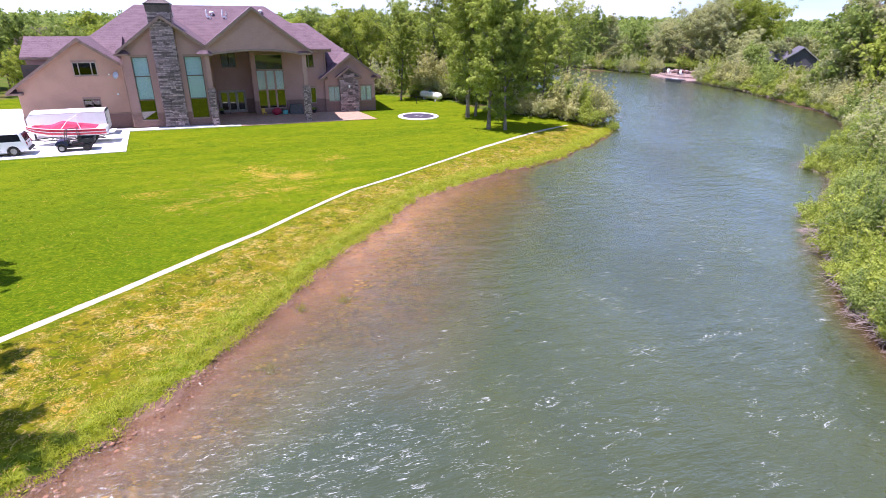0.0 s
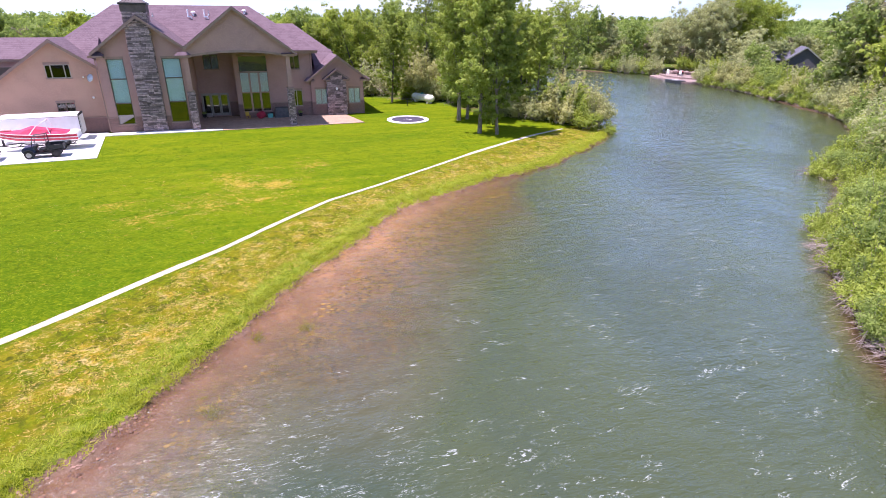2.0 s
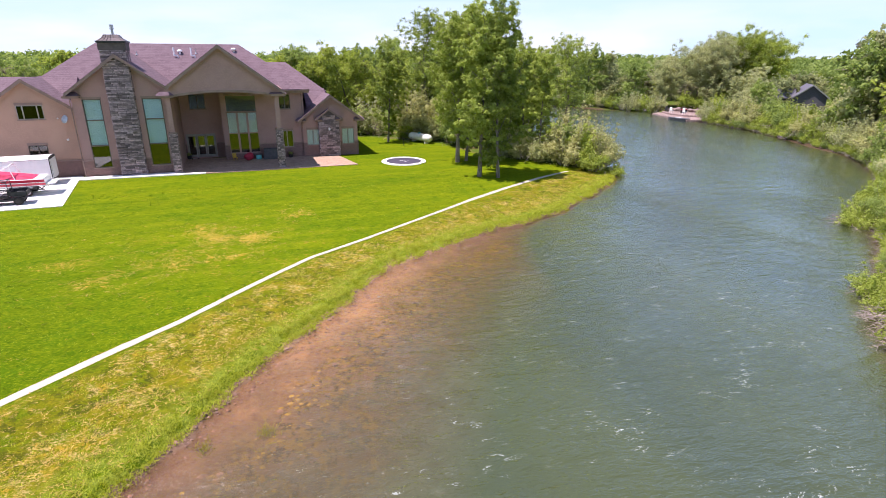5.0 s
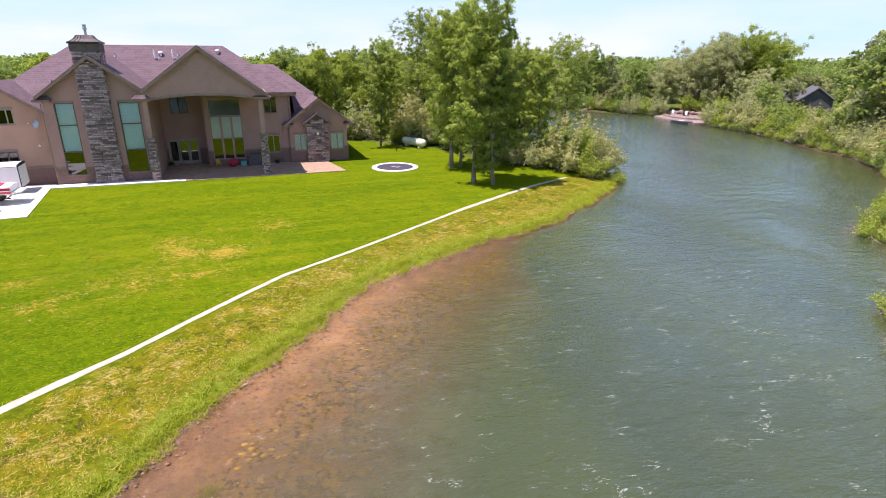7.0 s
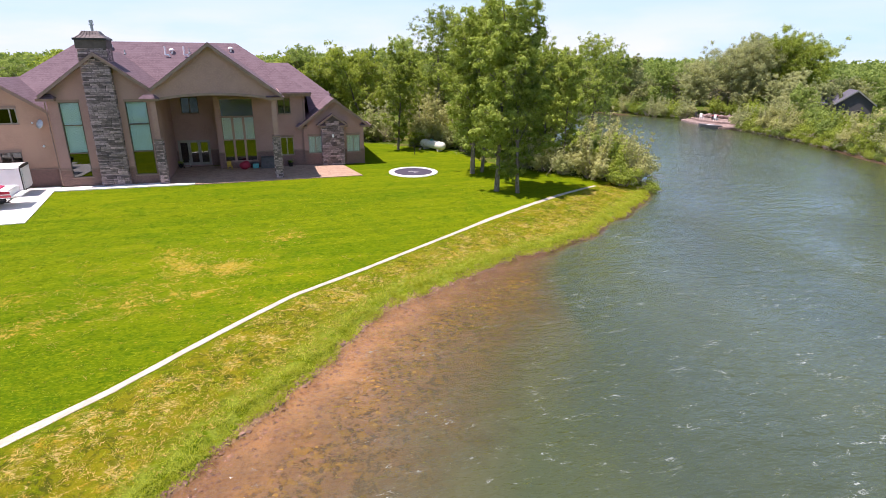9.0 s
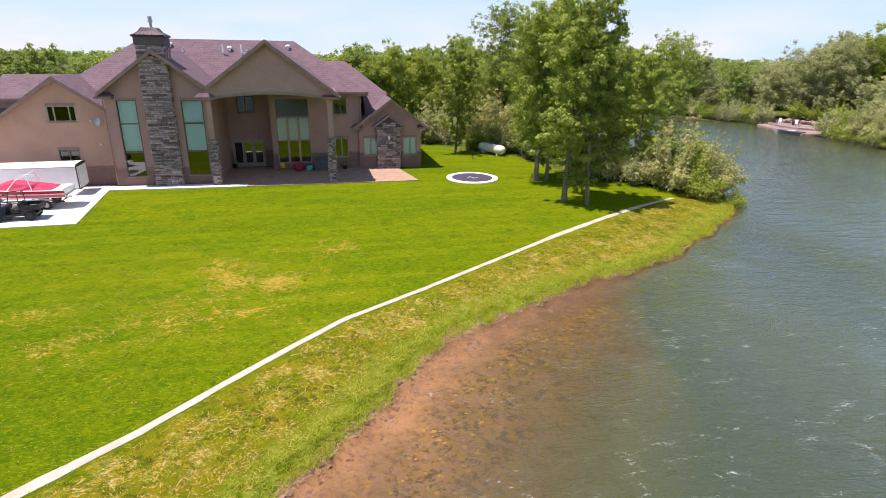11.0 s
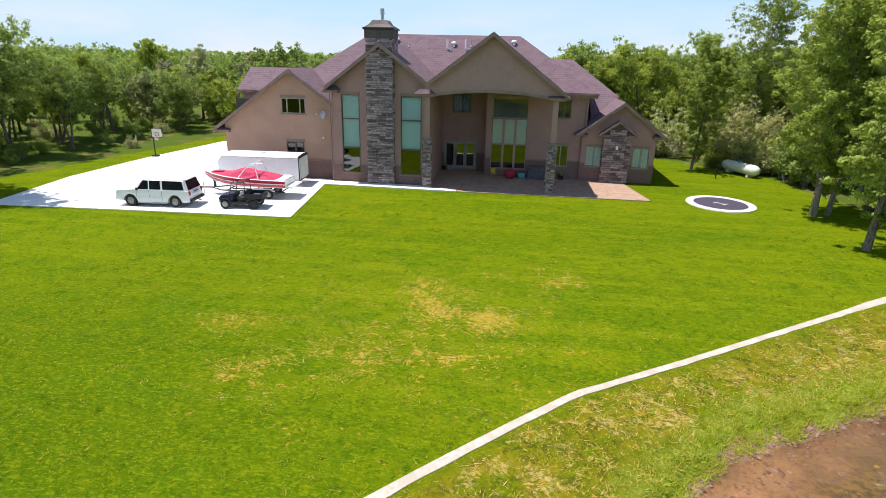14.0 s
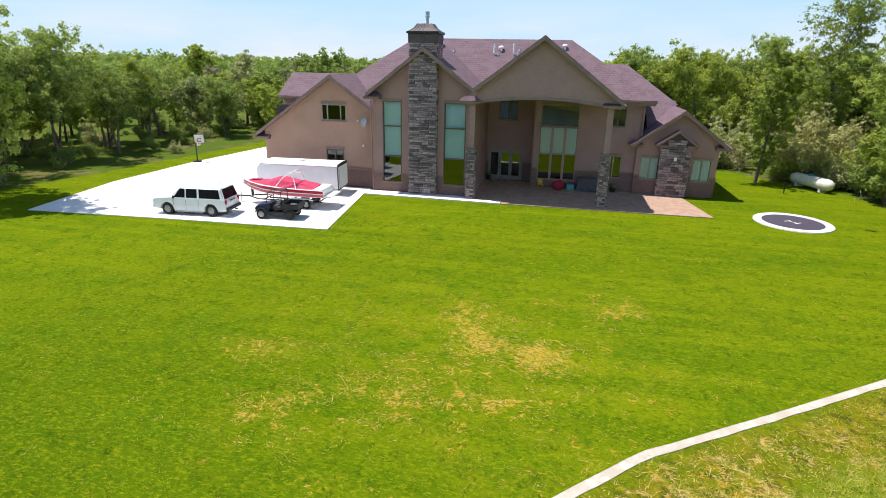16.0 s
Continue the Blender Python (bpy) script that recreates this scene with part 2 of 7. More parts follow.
# ---- mesh helpers ----
def part(name, bm, material, parent=None, label=""):
    me = bpy.data.meshes.new(name)
    bmesh.ops.recalc_face_normals(bm, faces=bm.faces[:])
    bm.to_mesh(me)
    bm.free()
    me.materials.append(material)
    ob = new(name, me)
    if parent:
        ob.parent = parent
    if label:
        ob["label"] = label
    return ob


def thing(name, x=0, y=0, z=0, rz=0):
    ob = new(name)
    ob.matrix_basis = pose(x, y, z, 0, 0, rz)
    return ob


def hexa(bm, pts):
    v = [bm.verts.new(p) for p in pts]
    for f in ((0, 1, 2, 3), (7, 6, 5, 4), (0, 4, 5, 1), (1, 5, 6, 2), (2, 6, 7, 3), (3, 7, 4, 0)):
        bm.faces.new([v[i] for i in f])
    return v


def box(x0, x1, y0, y1, z0, z1, bm=None, bevel=0.0):
    bm = bm or bmesh.new()
    v = hexa(bm, [(x0, y0, z0), (x1, y0, z0), (x1, y1, z0), (x0, y1, z0), (x0, y0, z1), (x1, y0, z1), (x1, y1, z1), (x0, y1, z1)])
    if bevel:
        e = list({e for q in v for e in q.link_edges})
        bmesh.ops.bevel(bm, geom=e, offset=bevel, segments=2, affect="EDGES", clamp_overlap=True)
    return bm


def prism(poly, axis, a, b, bm=None):
    """A polygon of (u, v) pushed along an axis from a to b: 'y' takes (x, z), 'x' takes (y, z), 'z' takes (x, y)."""
    bm = bm or bmesh.new()
    put = {"y": lambda u, v, w: (u, w, v), "x": lambda u, v, w: (w, u, v), "z": lambda u, v, w: (u, v, w)}[axis]
    lo, hi = [bm.verts.new(put(u, v, a)) for u, v in poly], [bm.verts.new(put(u, v, b)) for u, v in poly]
    bm.faces.new(lo)
    bm.faces.new(hi[::-1])
    for i in range(len(poly)):
        j = (i + 1) % len(poly)
        bm.faces.new([lo[i], lo[j], hi[j], hi[i]])
    return bm


def cyl(p, q, r, r2=None, seg=12, bm=None):
    bm = bm or bmesh.new()
    p, q = Vector(p), Vector(q)
    d = q - p
    m = Matrix.Translation((p + q) / 2) @ d.to_track_quat("Z", "Y").to_matrix().to_4x4()
    bmesh.ops.create_cone(bm, cap_ends=True, segments=seg, radius1=r, radius2=r if r2 is None else r2, depth=d.length, matrix=m)
    return bm


def ball(c, r, squash=(1, 1, 1), seg=14, bm=None):
    bm = bm or bmesh.new()
    bmesh.ops.create_uvsphere(bm, u_segments=seg, v_segments=max(6, seg // 2), radius=r, matrix=Matrix.Translation(c) @ Matrix.Diagonal((*squash, 1)))
    return bm


def tube(points, r, seg=8, bm=None):
    bm = bm or bmesh.new()
    for p, q in zip(points, points[1:]):
        cyl(p, q, r, seg=seg, bm=bm)
    return bm


def wall(axis, u0, u1, w0, w1, z0, top, holes=()):
    """A wall along x or y, from u0 to u1, between the planes w0 and w1, under the line top of (u, z), with openings (u0, u1, z0, z1)."""
    bm = bmesh.new()
    tu, tz = [p[0] for p in top], [p[1] for p in top]
    us = sorted({u0, u1, *[u for u in tu if u0 < u < u1], *[h[0] for h in holes], *[h[1] for h in holes]})
    put = (lambda u, w, z: (u, w, z)) if axis == "x" else (lambda u, w, z: (w, u, z))
    for a, b in zip(us, us[1:]):
        za, zb, cur = float(np.interp(a, tu, tz)), float(np.interp(b, tu, tz)), z0
        for h in sorted((h for h in holes if h[0] <= a + 1e-6 and h[1] >= b - 1e-6), key=lambda h: h[2]):
            if h[2] > cur + 1e-6:
                hexa(bm, [put(a, w0, cur), put(b, w0, cur), put(b, w1, cur), put(a, w1, cur), put(a, w0, h[2]), put(b, w0, h[2]), put(b, w1, h[2]), put(a, w1, h[2])])
            cur = h[3]
        if max(za, zb) > cur:
            hexa(bm, [put(a, w0, cur), put(b, w0, cur), put(b, w1, cur), put(a, w1, cur), put(a, w0, za), put(b, w0, zb), put(b, w1, zb), put(a, w1, za)])
    bmesh.ops.remove_doubles(bm, verts=bm.verts[:], dist=1e-5)
    return bm


def mesh_from(name, verts, faces, material, parent=None):
    me = bpy.data.meshes.new(name)
    me.from_pydata([tuple(map(float, v)) for v in verts], [], [tuple(map(int, f)) for f in faces])
    me.materials.append(material)
    ob = new(name, me)
    if parent:
        ob.parent = parent
    return ob


def fast_faces(name, verts, material, tone=None):
    """A mesh of loose leaves; verts: array of n x corners x 3; tone: one shade value for each."""
    n, k = verts.shape[:2]
    me = bpy.data.meshes.new(name)
    me.vertices.add(k * n)
    me.vertices.foreach_set("co", np.ascontiguousarray(verts, dtype=np.float32).ravel())
    me.loops.add(k * n)
    me.loops.foreach_set("vertex_index", np.arange(k * n, dtype=np.int32))
    me.polygons.add(n)
    me.polygons.foreach_set("loop_start", np.arange(0, k * n, k, dtype=np.int32))
    me.update(calc_edges=True)
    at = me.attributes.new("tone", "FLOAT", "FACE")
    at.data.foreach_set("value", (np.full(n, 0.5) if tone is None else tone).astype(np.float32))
    me.materials.append(material)
    return me


# ---- ground and river ----
LEFT_BANK = [(-60, -60), (-22, -8), (-14, 3), (-9.5, 8.5), (-6.7, 11.7), (-4.2, 14.3), (-2.4, 16.9), (0.3, 19.9), (3.8, 24.7), (5.7, 26.8), (7.2, 28.7), (9.1, 31.3), (12.4, 34.1),
             (18.2, 37.1), (23.5, 39.0), (26.8, 40.3), (32.8, 44.8), (36.5, 47.6), (39.5, 50.5), (42, 55), (44, 62), (47, 76), (47, 95), (36, 122), (10, 150), (-60, 180)]
RIGHT_BANK = [(-60, -130), (-6, -50), (8, -24), (15, -9), (20, 2), (23.1, 8.2), (24.9, 10.9), (27.8, 13.4), (31.4, 17.3), (38.6, 22.2), (46.2, 27.6), (48.8, 31.4), (52, 32.8), (58, 35.5), (66, 40.5), (73, 47.0), (77.5, 53), (80.5, 60),
              (84.5, 71), (86.8, 83), (87.0, 90), (88.2, 97), (89.5, 106), (84, 118), (74, 134), (50, 158), (10, 180), (-60, 215)]
WATER_Z = -0.71
PATH_LINE = [(-24, 4.5), (-14, 14.6), (-10.2, 18.9), (-6.75, 21.85), (-2.48, 25.78), (-0.34, 27.75), (2.2, 30.42), (4.4, 32.68), (6.0, 34.25), (6.5, 34.68), (7.2, 35.12), (9.22, 36.5), (12.2, 38.48), (16, 41.0), (20.2, 43.7), (25.6, 47.1), (30.5, 50.0), (35.0, 52.3)]


def seg_dist(px, py, line):
    best = np.full(px.shape, 1e9)
    for (ax, ay), (bx, by) in zip(line, line[1:]):
        dx, dy = bx - ax, by - ay
        t = np.clip(((px - ax) * dx + (py - ay) * dy) / (dx * dx + dy * dy), 0, 1)
        best = np.minimum(best, np.hypot(px - ax - t * dx, py - ay - t * dy))
    return best


def inside(px, py, poly):
    res = np.zeros(px.shape, bool)
    for (ax, ay), (bx, by) in zip(poly, poly[1:] + poly[:1]):
        if ay == by:
            continue
        hit = ((ay > py) != (by > py)) & (px < (bx - ax) * (py - ay) / (by - ay) + ax)
        res ^= hit
    return res


def smooth(t):
    t = np.clip(t, 0, 1)
    return t * t * (3 - 2 * t)


def river(px, py):
    """Signed distance to the left and the right bank's edge; wet: between them."""
    wet = inside(px, py, LEFT_BANK + RIGHT_BANK[::-1])
    dl, dr = seg_dist(px, py, LEFT_BANK), seg_dist(px, py, RIGHT_BANK)
    ragged = 0.17 * np.sin(1.1 * px - 0.8 * py + 1.5 * np.sin(0.6 * px)) + 0.11 * np.sin(2.9 * px + 1.9 * py) + 0.08 * np.sin(5.3 * py - 4.1 * px + 2 * np.sin(px))
    edge = np.where(wet, -dl, dl) + np.where(dl < dr, ragged * smooth((4 - dl) / 3), 0)
    return np.abs(edge), dr, np.where((dl < dr) & (dl < 4), edge < 0, wet)


def ground_z(px, py):
    px, py = np.asarray(px, float), np.asarray(py, float)
    dl, dr, wet = river(px, py)
    wob = 0.25 * np.sin(px * 1.3 + 0.7 * py) * np.sin(py * 0.9 - 0.4 * px)
    bank_l = -0.62 + 0.20 * smooth(dl / 0.55) + 0.40 * smooth((dl - 0.2) / 6.0)
    bank_r = -0.62 + 0.95 * smooth(dr / 5.0)
    dry = np.where(dl < dr, bank_l, bank_r)
    steep = smooth((px - 18) / 10)
    bed = np.where(dl < dr, -0.60 - (0.30 + 0.45 * steep) * smooth((dl + wob * 0.6) / 0.9) - (0.095 - 0.05 * smooth((px + 2) / 8) + 0.24 * steep) * np.maximum(dl - 0.8, 0), -0.70 - 0.48 * smooth(dr / 0.9) - 0.11 * np.maximum(dr - 0.6, 0))
    return np.where(wet, np.maximum(bed, -3.0), dry)


def axis_steps(lo, hi, step, far):
    mid = list(np.arange(lo, hi + 1e-6, step))
    out = [hi + d for d in far]
    return np.array([lo - d for d in far[::-1]] + mid + out)


def build_ground():
    far = [1.5, 4, 8, 15, 28, 50, 90, 160, 300, 600, 1200, 2600]
    xs, ys = axis_steps(-40, 56, 0.3, far), axis_steps(-6, 72, 0.3, far)
    gx, gy = np.meshgrid(xs, ys)
    gz = ground_z(gx, gy)
    nx, ny = len(xs), len(ys)
    verts = np.stack([gx.ravel(), gy.ravel(), gz.ravel()], 1)
    i = np.arange(nx * ny).reshape(ny, nx)
    quads = np.stack([i[:-1, :-1], i[:-1, 1:], i[1:, 1:], i[1:, :-1]], -1).reshape(-1, 4)
    me = bpy.data.meshes.new("ground")
    me.vertices.add(len(verts))
    me.vertices.foreach_set("co", verts.astype(np.float32).ravel())
    me.loops.add(quads.size)
    me.loops.foreach_set("vertex_index", quads.astype(np.int32).ravel())
    me.polygons.add(len(quads))
    me.polygons.foreach_set("loop_start", np.arange(0, quads.size, 4, dtype=np.int32))
    me.polygons.foreach_set("use_smooth", np.ones(len(quads), bool))
    me.update(calc_edges=True)
    dl, dr, wet = river(gx, gy)
    side = np.where(wet, -1, 1)
    shore = me.attributes.new("shore", "FLOAT", "POINT")
    shore.data.foreach_set("value", np.clip(side * np.minimum(dl, dr) + np.where(dr < dl, -0.2, 0), -20, 20).astype(np.float32).ravel())
    wild = np.where(dr < dl, 1.0, 0.0)
    lawn = inside(gx, gy, LAWN)
    ed = seg_dist(gx, gy, LAWN + LAWN[:1])
    wild = np.maximum(wild, np.where(lawn, 0.5 - np.minimum(ed, 2) / 4, 0.5 + np.minimum(ed, 2) / 4))
    at = me.attributes.new("wild", "FLOAT", "POINT")
    at.data.foreach_set("value", wild.astype(np.float32).ravel())
    bank = me.attributes.new("bank", "FLOAT", "POINT")
    strip = inside(gx, gy, PATH_LINE + [p for p in LEFT_BANK if 0 < p[1] < 56][::-1])
    bank.data.foreach_set("value", np.where(strip, np.clip(seg_dist(gx, gy, PATH_LINE) / 0.8, 0, 1), 0).astype(np.float32).ravel())
    me.materials.append(GROUND)
    return tagged(new("ground", me), "mown green lawn with dry straw patches sloping to a muddy riverbank", "ground", kind="structure")


LAWN = [(-70, -60), (-22, -14), (60, 30), (60, 48), (42, 51), (37.5, 53.5), (35, 57), (30.5, 63), (29, 70), (28.5, 74), (24, 79.5), (18, 83), (10, 88), (-26, 92), (-34, 88), (-36.5, 72), (-38.5, 60), (-40, 52), (-48, 40), (-70, 20)]


def ground_mat():
    m = bpy.data.materials.new("lawn_and_shore")
    m.use_nodes = True
    n, l = m.node_tree.nodes, m.node_tree.links
    b = n["Principled BSDF"]
    b.inputs["Roughness"].default_value, b.inputs["Specular IOR Level"].default_value = 1.0, 0.03
    co = n.new("ShaderNodeTexCoord").outputs["Object"]

    def noise_(scale, detail=5, rough=0.6, stretch=None, dist=0.0):
        no = n.new("ShaderNodeTexNoise")
        no.inputs["Scale"].default_value, no.inputs["Detail"].default_value, no.inputs["Roughness"].default_value = scale, detail, rough
        no.inputs["Distortion"].default_value = dist
        src = co
        if stretch:
            mp = n.new("ShaderNodeMapping")
            mp.inputs["Scale"].default_value, mp.inputs["Rotation"].default_value = stretch[0], (0, 0, radians(stretch[1]))
            l.new(co, mp.inputs[0])
            src = mp.outputs[0]
        l.new(src, no.inputs["Vector"])
        return no.outputs[0]

    def rng(src, lo, hi, a=0.0, c=1.0):
        r = n.new("ShaderNodeMapRange")
        r.inputs[1].default_value, r.inputs[2].default_value, r.inputs[3].default_value, r.inputs[4].default_value = lo, hi, a, c
        l.new(src, r.inputs[0])
        return r.outputs[0]

    def op(kind, a, c):
        o = n.new("ShaderNodeMath")
        o.operation = kind
        for k, v in enumerate((a, c)):
            if isinstance(v, (int, float)):
                o.inputs[k].default_value = v
            else:
                l.new(v, o.inputs[k])
        return o.outputs[0]

    def mix(fac, a, c):
        x = n.new("ShaderNodeMixRGB")
        l.new(fac, x.inputs[0])
        for k, v in ((1, a), (2, c)):
            if isinstance(v, tuple):
                x.inputs[k].default_value = (*v, 1)
            else:
                l.new(v, x.inputs[k])
        return x.outputs[0]

    def attr(name):
        a = n.new("ShaderNodeAttribute")
        a.attribute_name = name
        return a.outputs["Fac"]

    shore, wild, below = attr("shore"), attr("wild"), attr("bank")
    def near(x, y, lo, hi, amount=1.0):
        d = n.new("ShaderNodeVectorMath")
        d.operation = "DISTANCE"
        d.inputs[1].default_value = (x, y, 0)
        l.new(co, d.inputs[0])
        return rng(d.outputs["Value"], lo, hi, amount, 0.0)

    # grass: hue patches, mowing stripes, clumps, blades
    g = mix(rng(noise_(0.09, 4), 0.40, 0.60), (0.086, 0.150, 0.002), (0.132, 0.176, 0.003))
    g = mix(rng(noise_(0.5, 5, 0.6, ((0.10, 2.2, 1), 8)), 0.44, 0.58), g, (0.150, 0.198, 0.003))
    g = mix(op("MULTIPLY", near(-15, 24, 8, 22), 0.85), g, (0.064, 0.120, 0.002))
    g = mix(op("MULTIPLY", rng(noise_(0.35, 5, 0.7), 0.50, 0.62), 0.7), g, (0.070, 0.140, 0.003))
    g = mix(op("MULTIPLY", rng(noise_(1.1, 6, 0.72, None, 0.4), 0.54, 0.64), 0.75), g, (0.050, 0.112, 0.002))
    g = mix(op("MULTIPLY", rng(noise_(2.6, 5, 0.7, None, 0.5), 0.56, 0.66), 0.8), g, (0.040, 0.090, 0.002))
    g = mix(op("MULTIPLY", rng(noise_(2.1, 5, 0.7, ((1, 1, 1), 40)), 0.55, 0.68), 0.6), g, (0.175, 0.210, 0.004))
    g = mix(op("MULTIPLY", rng(noise_(7, 5, 0.75, None, 0.7), 0.50, 0.66), 0.7), g, (0.042, 0.085, 0.001))
    g = mix(op("MULTIPLY", rng(noise_(9, 4, 0.72, ((0.6, 1.3, 1), 20), 0.7), 0.51, 0.63), 0.75), g, (0.205, 0.245, 0.006))
    # dry straw: sparse on the lawn, dense on the bank and in a few worn patches
    worn = None
    for x, y, r, amount in ((0.9, 39.7, 2.4, 0.155), (3.3, 39.2, 2.1, 0.155), (0.0, 42.2, 2.1, 0.125), (2.2, 35.8, 1.8, 0.11), (-1.7, 35.6, 2.8, 0.095), (-4.6, 34.0, 2.6, 0.09), (6.3, 44.3, 2.2, 0.105), (-6.8, 37.0, 2.8, 0.075), (1.0, 38.5, 9.5, 0.062)):
        spot = near(x, y, 0.2, r, amount)
        worn = spot if worn is None else op("MAXIMUM", worn, spot)
    bankdry = op("MULTIPLY", below, rng(shore, 0.5, 1.9))
    bare = None
    for x, y, r in ((9.0, 34.2, 1.3), (12.5, 36.9, 1.4), (9.8, 32.5, 0.9), (5.1, 30.8, 1.4), (7.1, 33.2, 1.0), (-1.4, 25.3, 1.6), (-4.9, 17.6, 0.9), (-6.6, 12.4, 1.6), (-5.6, 17.9, 1.8), (-3.1, 19.8, 1.4), (1.4, 27.2, 1.5), (-8.6, 15.6, 1.6), (33.8, 50.2, 1.8)):
        spot = near(x, y, 0.1, r, 0.045)
        bare = spot if bare is None else op("MAXIMUM", bare, spot)
    g = mix(op("MULTIPLY", bankdry, rng(noise_(0.9, 5, 0.7), 0.40, 0.58, 0.15, 0.75)), g, (0.232, 0.192, 0.011))
    g = mix(op("MULTIPLY", bankdry, op("MULTIPLY", rng(noise_(2.7, 6, 0.74, None, 0.8), 0.48, 0.57), rng(noise_(0.7, 4), 0.40, 0.60, 0.45, 0.95))), g, (0.070, 0.080, 0.009))
    thr = op("ADD", op("ADD", worn, op("MULTIPLY", bankdry, op("ADD", bare, 0.055))), 0.022)
    dry = op("ADD", op("MULTIPLY", noise_(0.6, 4), 0.30), op("MULTIPLY", noise_(2.6, 8, 0.74, None, 1.1), 0.70))
    straw = rng(op("ADD", dry, thr), 0.624, 0.650)
    thread = rng(op("ABSOLUTE", op("SUBTRACT", noise_(4.2, 5, 0.66, None, 1.6), 0.5), 0.0), 0.012, 0.034, 1.0, 0.0)
    where = op("MULTIPLY", rng(op("ADD", noise_(0.6, 5, 0.7), op("ADD", op("MULTIPLY", worn, 0.7), op("MULTIPLY", bare, 1.6))), 0.50, 0.575), op("MAXIMUM", bankdry, op("MULTIPLY", worn, 7.0)))
    straw = op("MAXIMUM", op("MULTIPLY", straw, 0.85), op("MULTIPLY", thread, op("MINIMUM", where, 0.95)))
    straw = op("MULTIPLY", straw, rng(noise_(8, 4, 0.75, ((0.7, 1.5, 1), -25), 0.9), 0.43, 0.53, 0.10, 1.0))
    pale = op("MULTIPLY", rng(noise_(2.2, 4, 0.7), 0.42, 0.58), op("ADD", op("MULTIPLY", below, 0.75), 0.25))
    g = mix(op("MULTIPLY", straw, 0.85), g, mix(pale, (0.50, 0.30, 0.035), (0.64, 0.46, 0.19)))
    # yellow-green fringe at the edge
    g = mix(op("MULTIPLY", rng(shore, 1.8, 0.8), rng(noise_(2.5, 5, 0.7), 0.42, 0.58)), g, (0.215, 0.262, 0.030))
    # woodland floor: green and bare soil, darkened all over for shade under trees
    w = mix(rng(noise_(0.25, 5), 0.50, 0.66), (0.075, 0.120, 0.015), (0.19, 0.135, 0.065))
    w = mix(rng(noise_(2.2, 6), 0.45, 0.7), w, (0.085, 0.115, 0.025))
    wl_ = rng(op("ADD", wild, op("MULTIPLY", op("SUBTRACT", noise_(0.8, 4), 0.5), 0.5)), 0.45, 0.55)
    g = mix(wl_, g, w)
    # mud and river bed
    mud = mix(rng(noise_(0.8, 5), 0.4, 0.62), (0.175, 0.108, 0.074), (0.225, 0.143, 0.096))
    mud = mix(near(8, 28, 3, 13), mud, mix(rng(noise_(0.8, 5), 0.4, 0.62), (0.34, 0.206, 0.112), (0.43, 0.266, 0.142)))
    mud = mix(rng(noise_(5, 6, 0.7), 0.50, 0.70), mud, (0.18, 0.100, 0.070))
    mud = mix(rng(noise_(14, 4, 0.7), 0.55, 0.75), mud, (0.30, 0.215, 0.165))
    clod = op("MULTIPLY", rng(shore, -0.75, -0.05), op("MULTIPLY", rng(noise_(4.5, 6, 0.78), 0.42, 0.56), rng(noise_(0.7, 4), 0.40, 0.58, 0.25, 1.0)))
    mud = mix(op("MULTIPLY", clod, 0.8), mud, (0.085, 0.052, 0.045))
    deep = op("MULTIPLY", rng(shore, -1.3, -2.6), rng(noise_(1.6, 6, 0.74, None, 0.6), 0.46, 0.52))
    mud = mix(deep, mud, mix(rng(noise_(3.2, 4, 0.6), 0.45, 0.56), (0.105, 0.066, 0.032), (0.33, 0.205, 0.05)))
    mud = mix(rng(wild, 0.9, 1.0), mud, mix(rng(noise_(2.0, 5, 0.7), 0.4, 0.6), (0.115, 0.075, 0.045), (0.07, 0.05, 0.033)))
    edge = rng(op("ADD", shore, op("ADD", op("MULTIPLY", op("SUBTRACT", noise_(1.6, 7, 0.76), 0.5), 1.9), op("MULTIPLY", op("SUBTRACT", noise_(0.35, 3), 0.5), 1.2))), 0.10, 0.0)
    g = mix(edge, g, mud)
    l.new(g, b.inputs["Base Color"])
    bu = n.new("ShaderNodeBump")
    bu.inputs["Strength"].default_value, bu.inputs["Distance"].default_value = 0.8, 0.10
    hump = op("MULTIPLY", noise_(2.8, 5, 0.7, None, 0.5), op("ADD", op("MULTIPLY", below, 1.6), 0.7))
    l.new(op("ADD", op("MULTIPLY", noise_(11, 6, 0.7), 0.5), hump), bu.inputs["Height"])
    l.new(bu.outputs[0], b.inputs["Normal"])
    return m


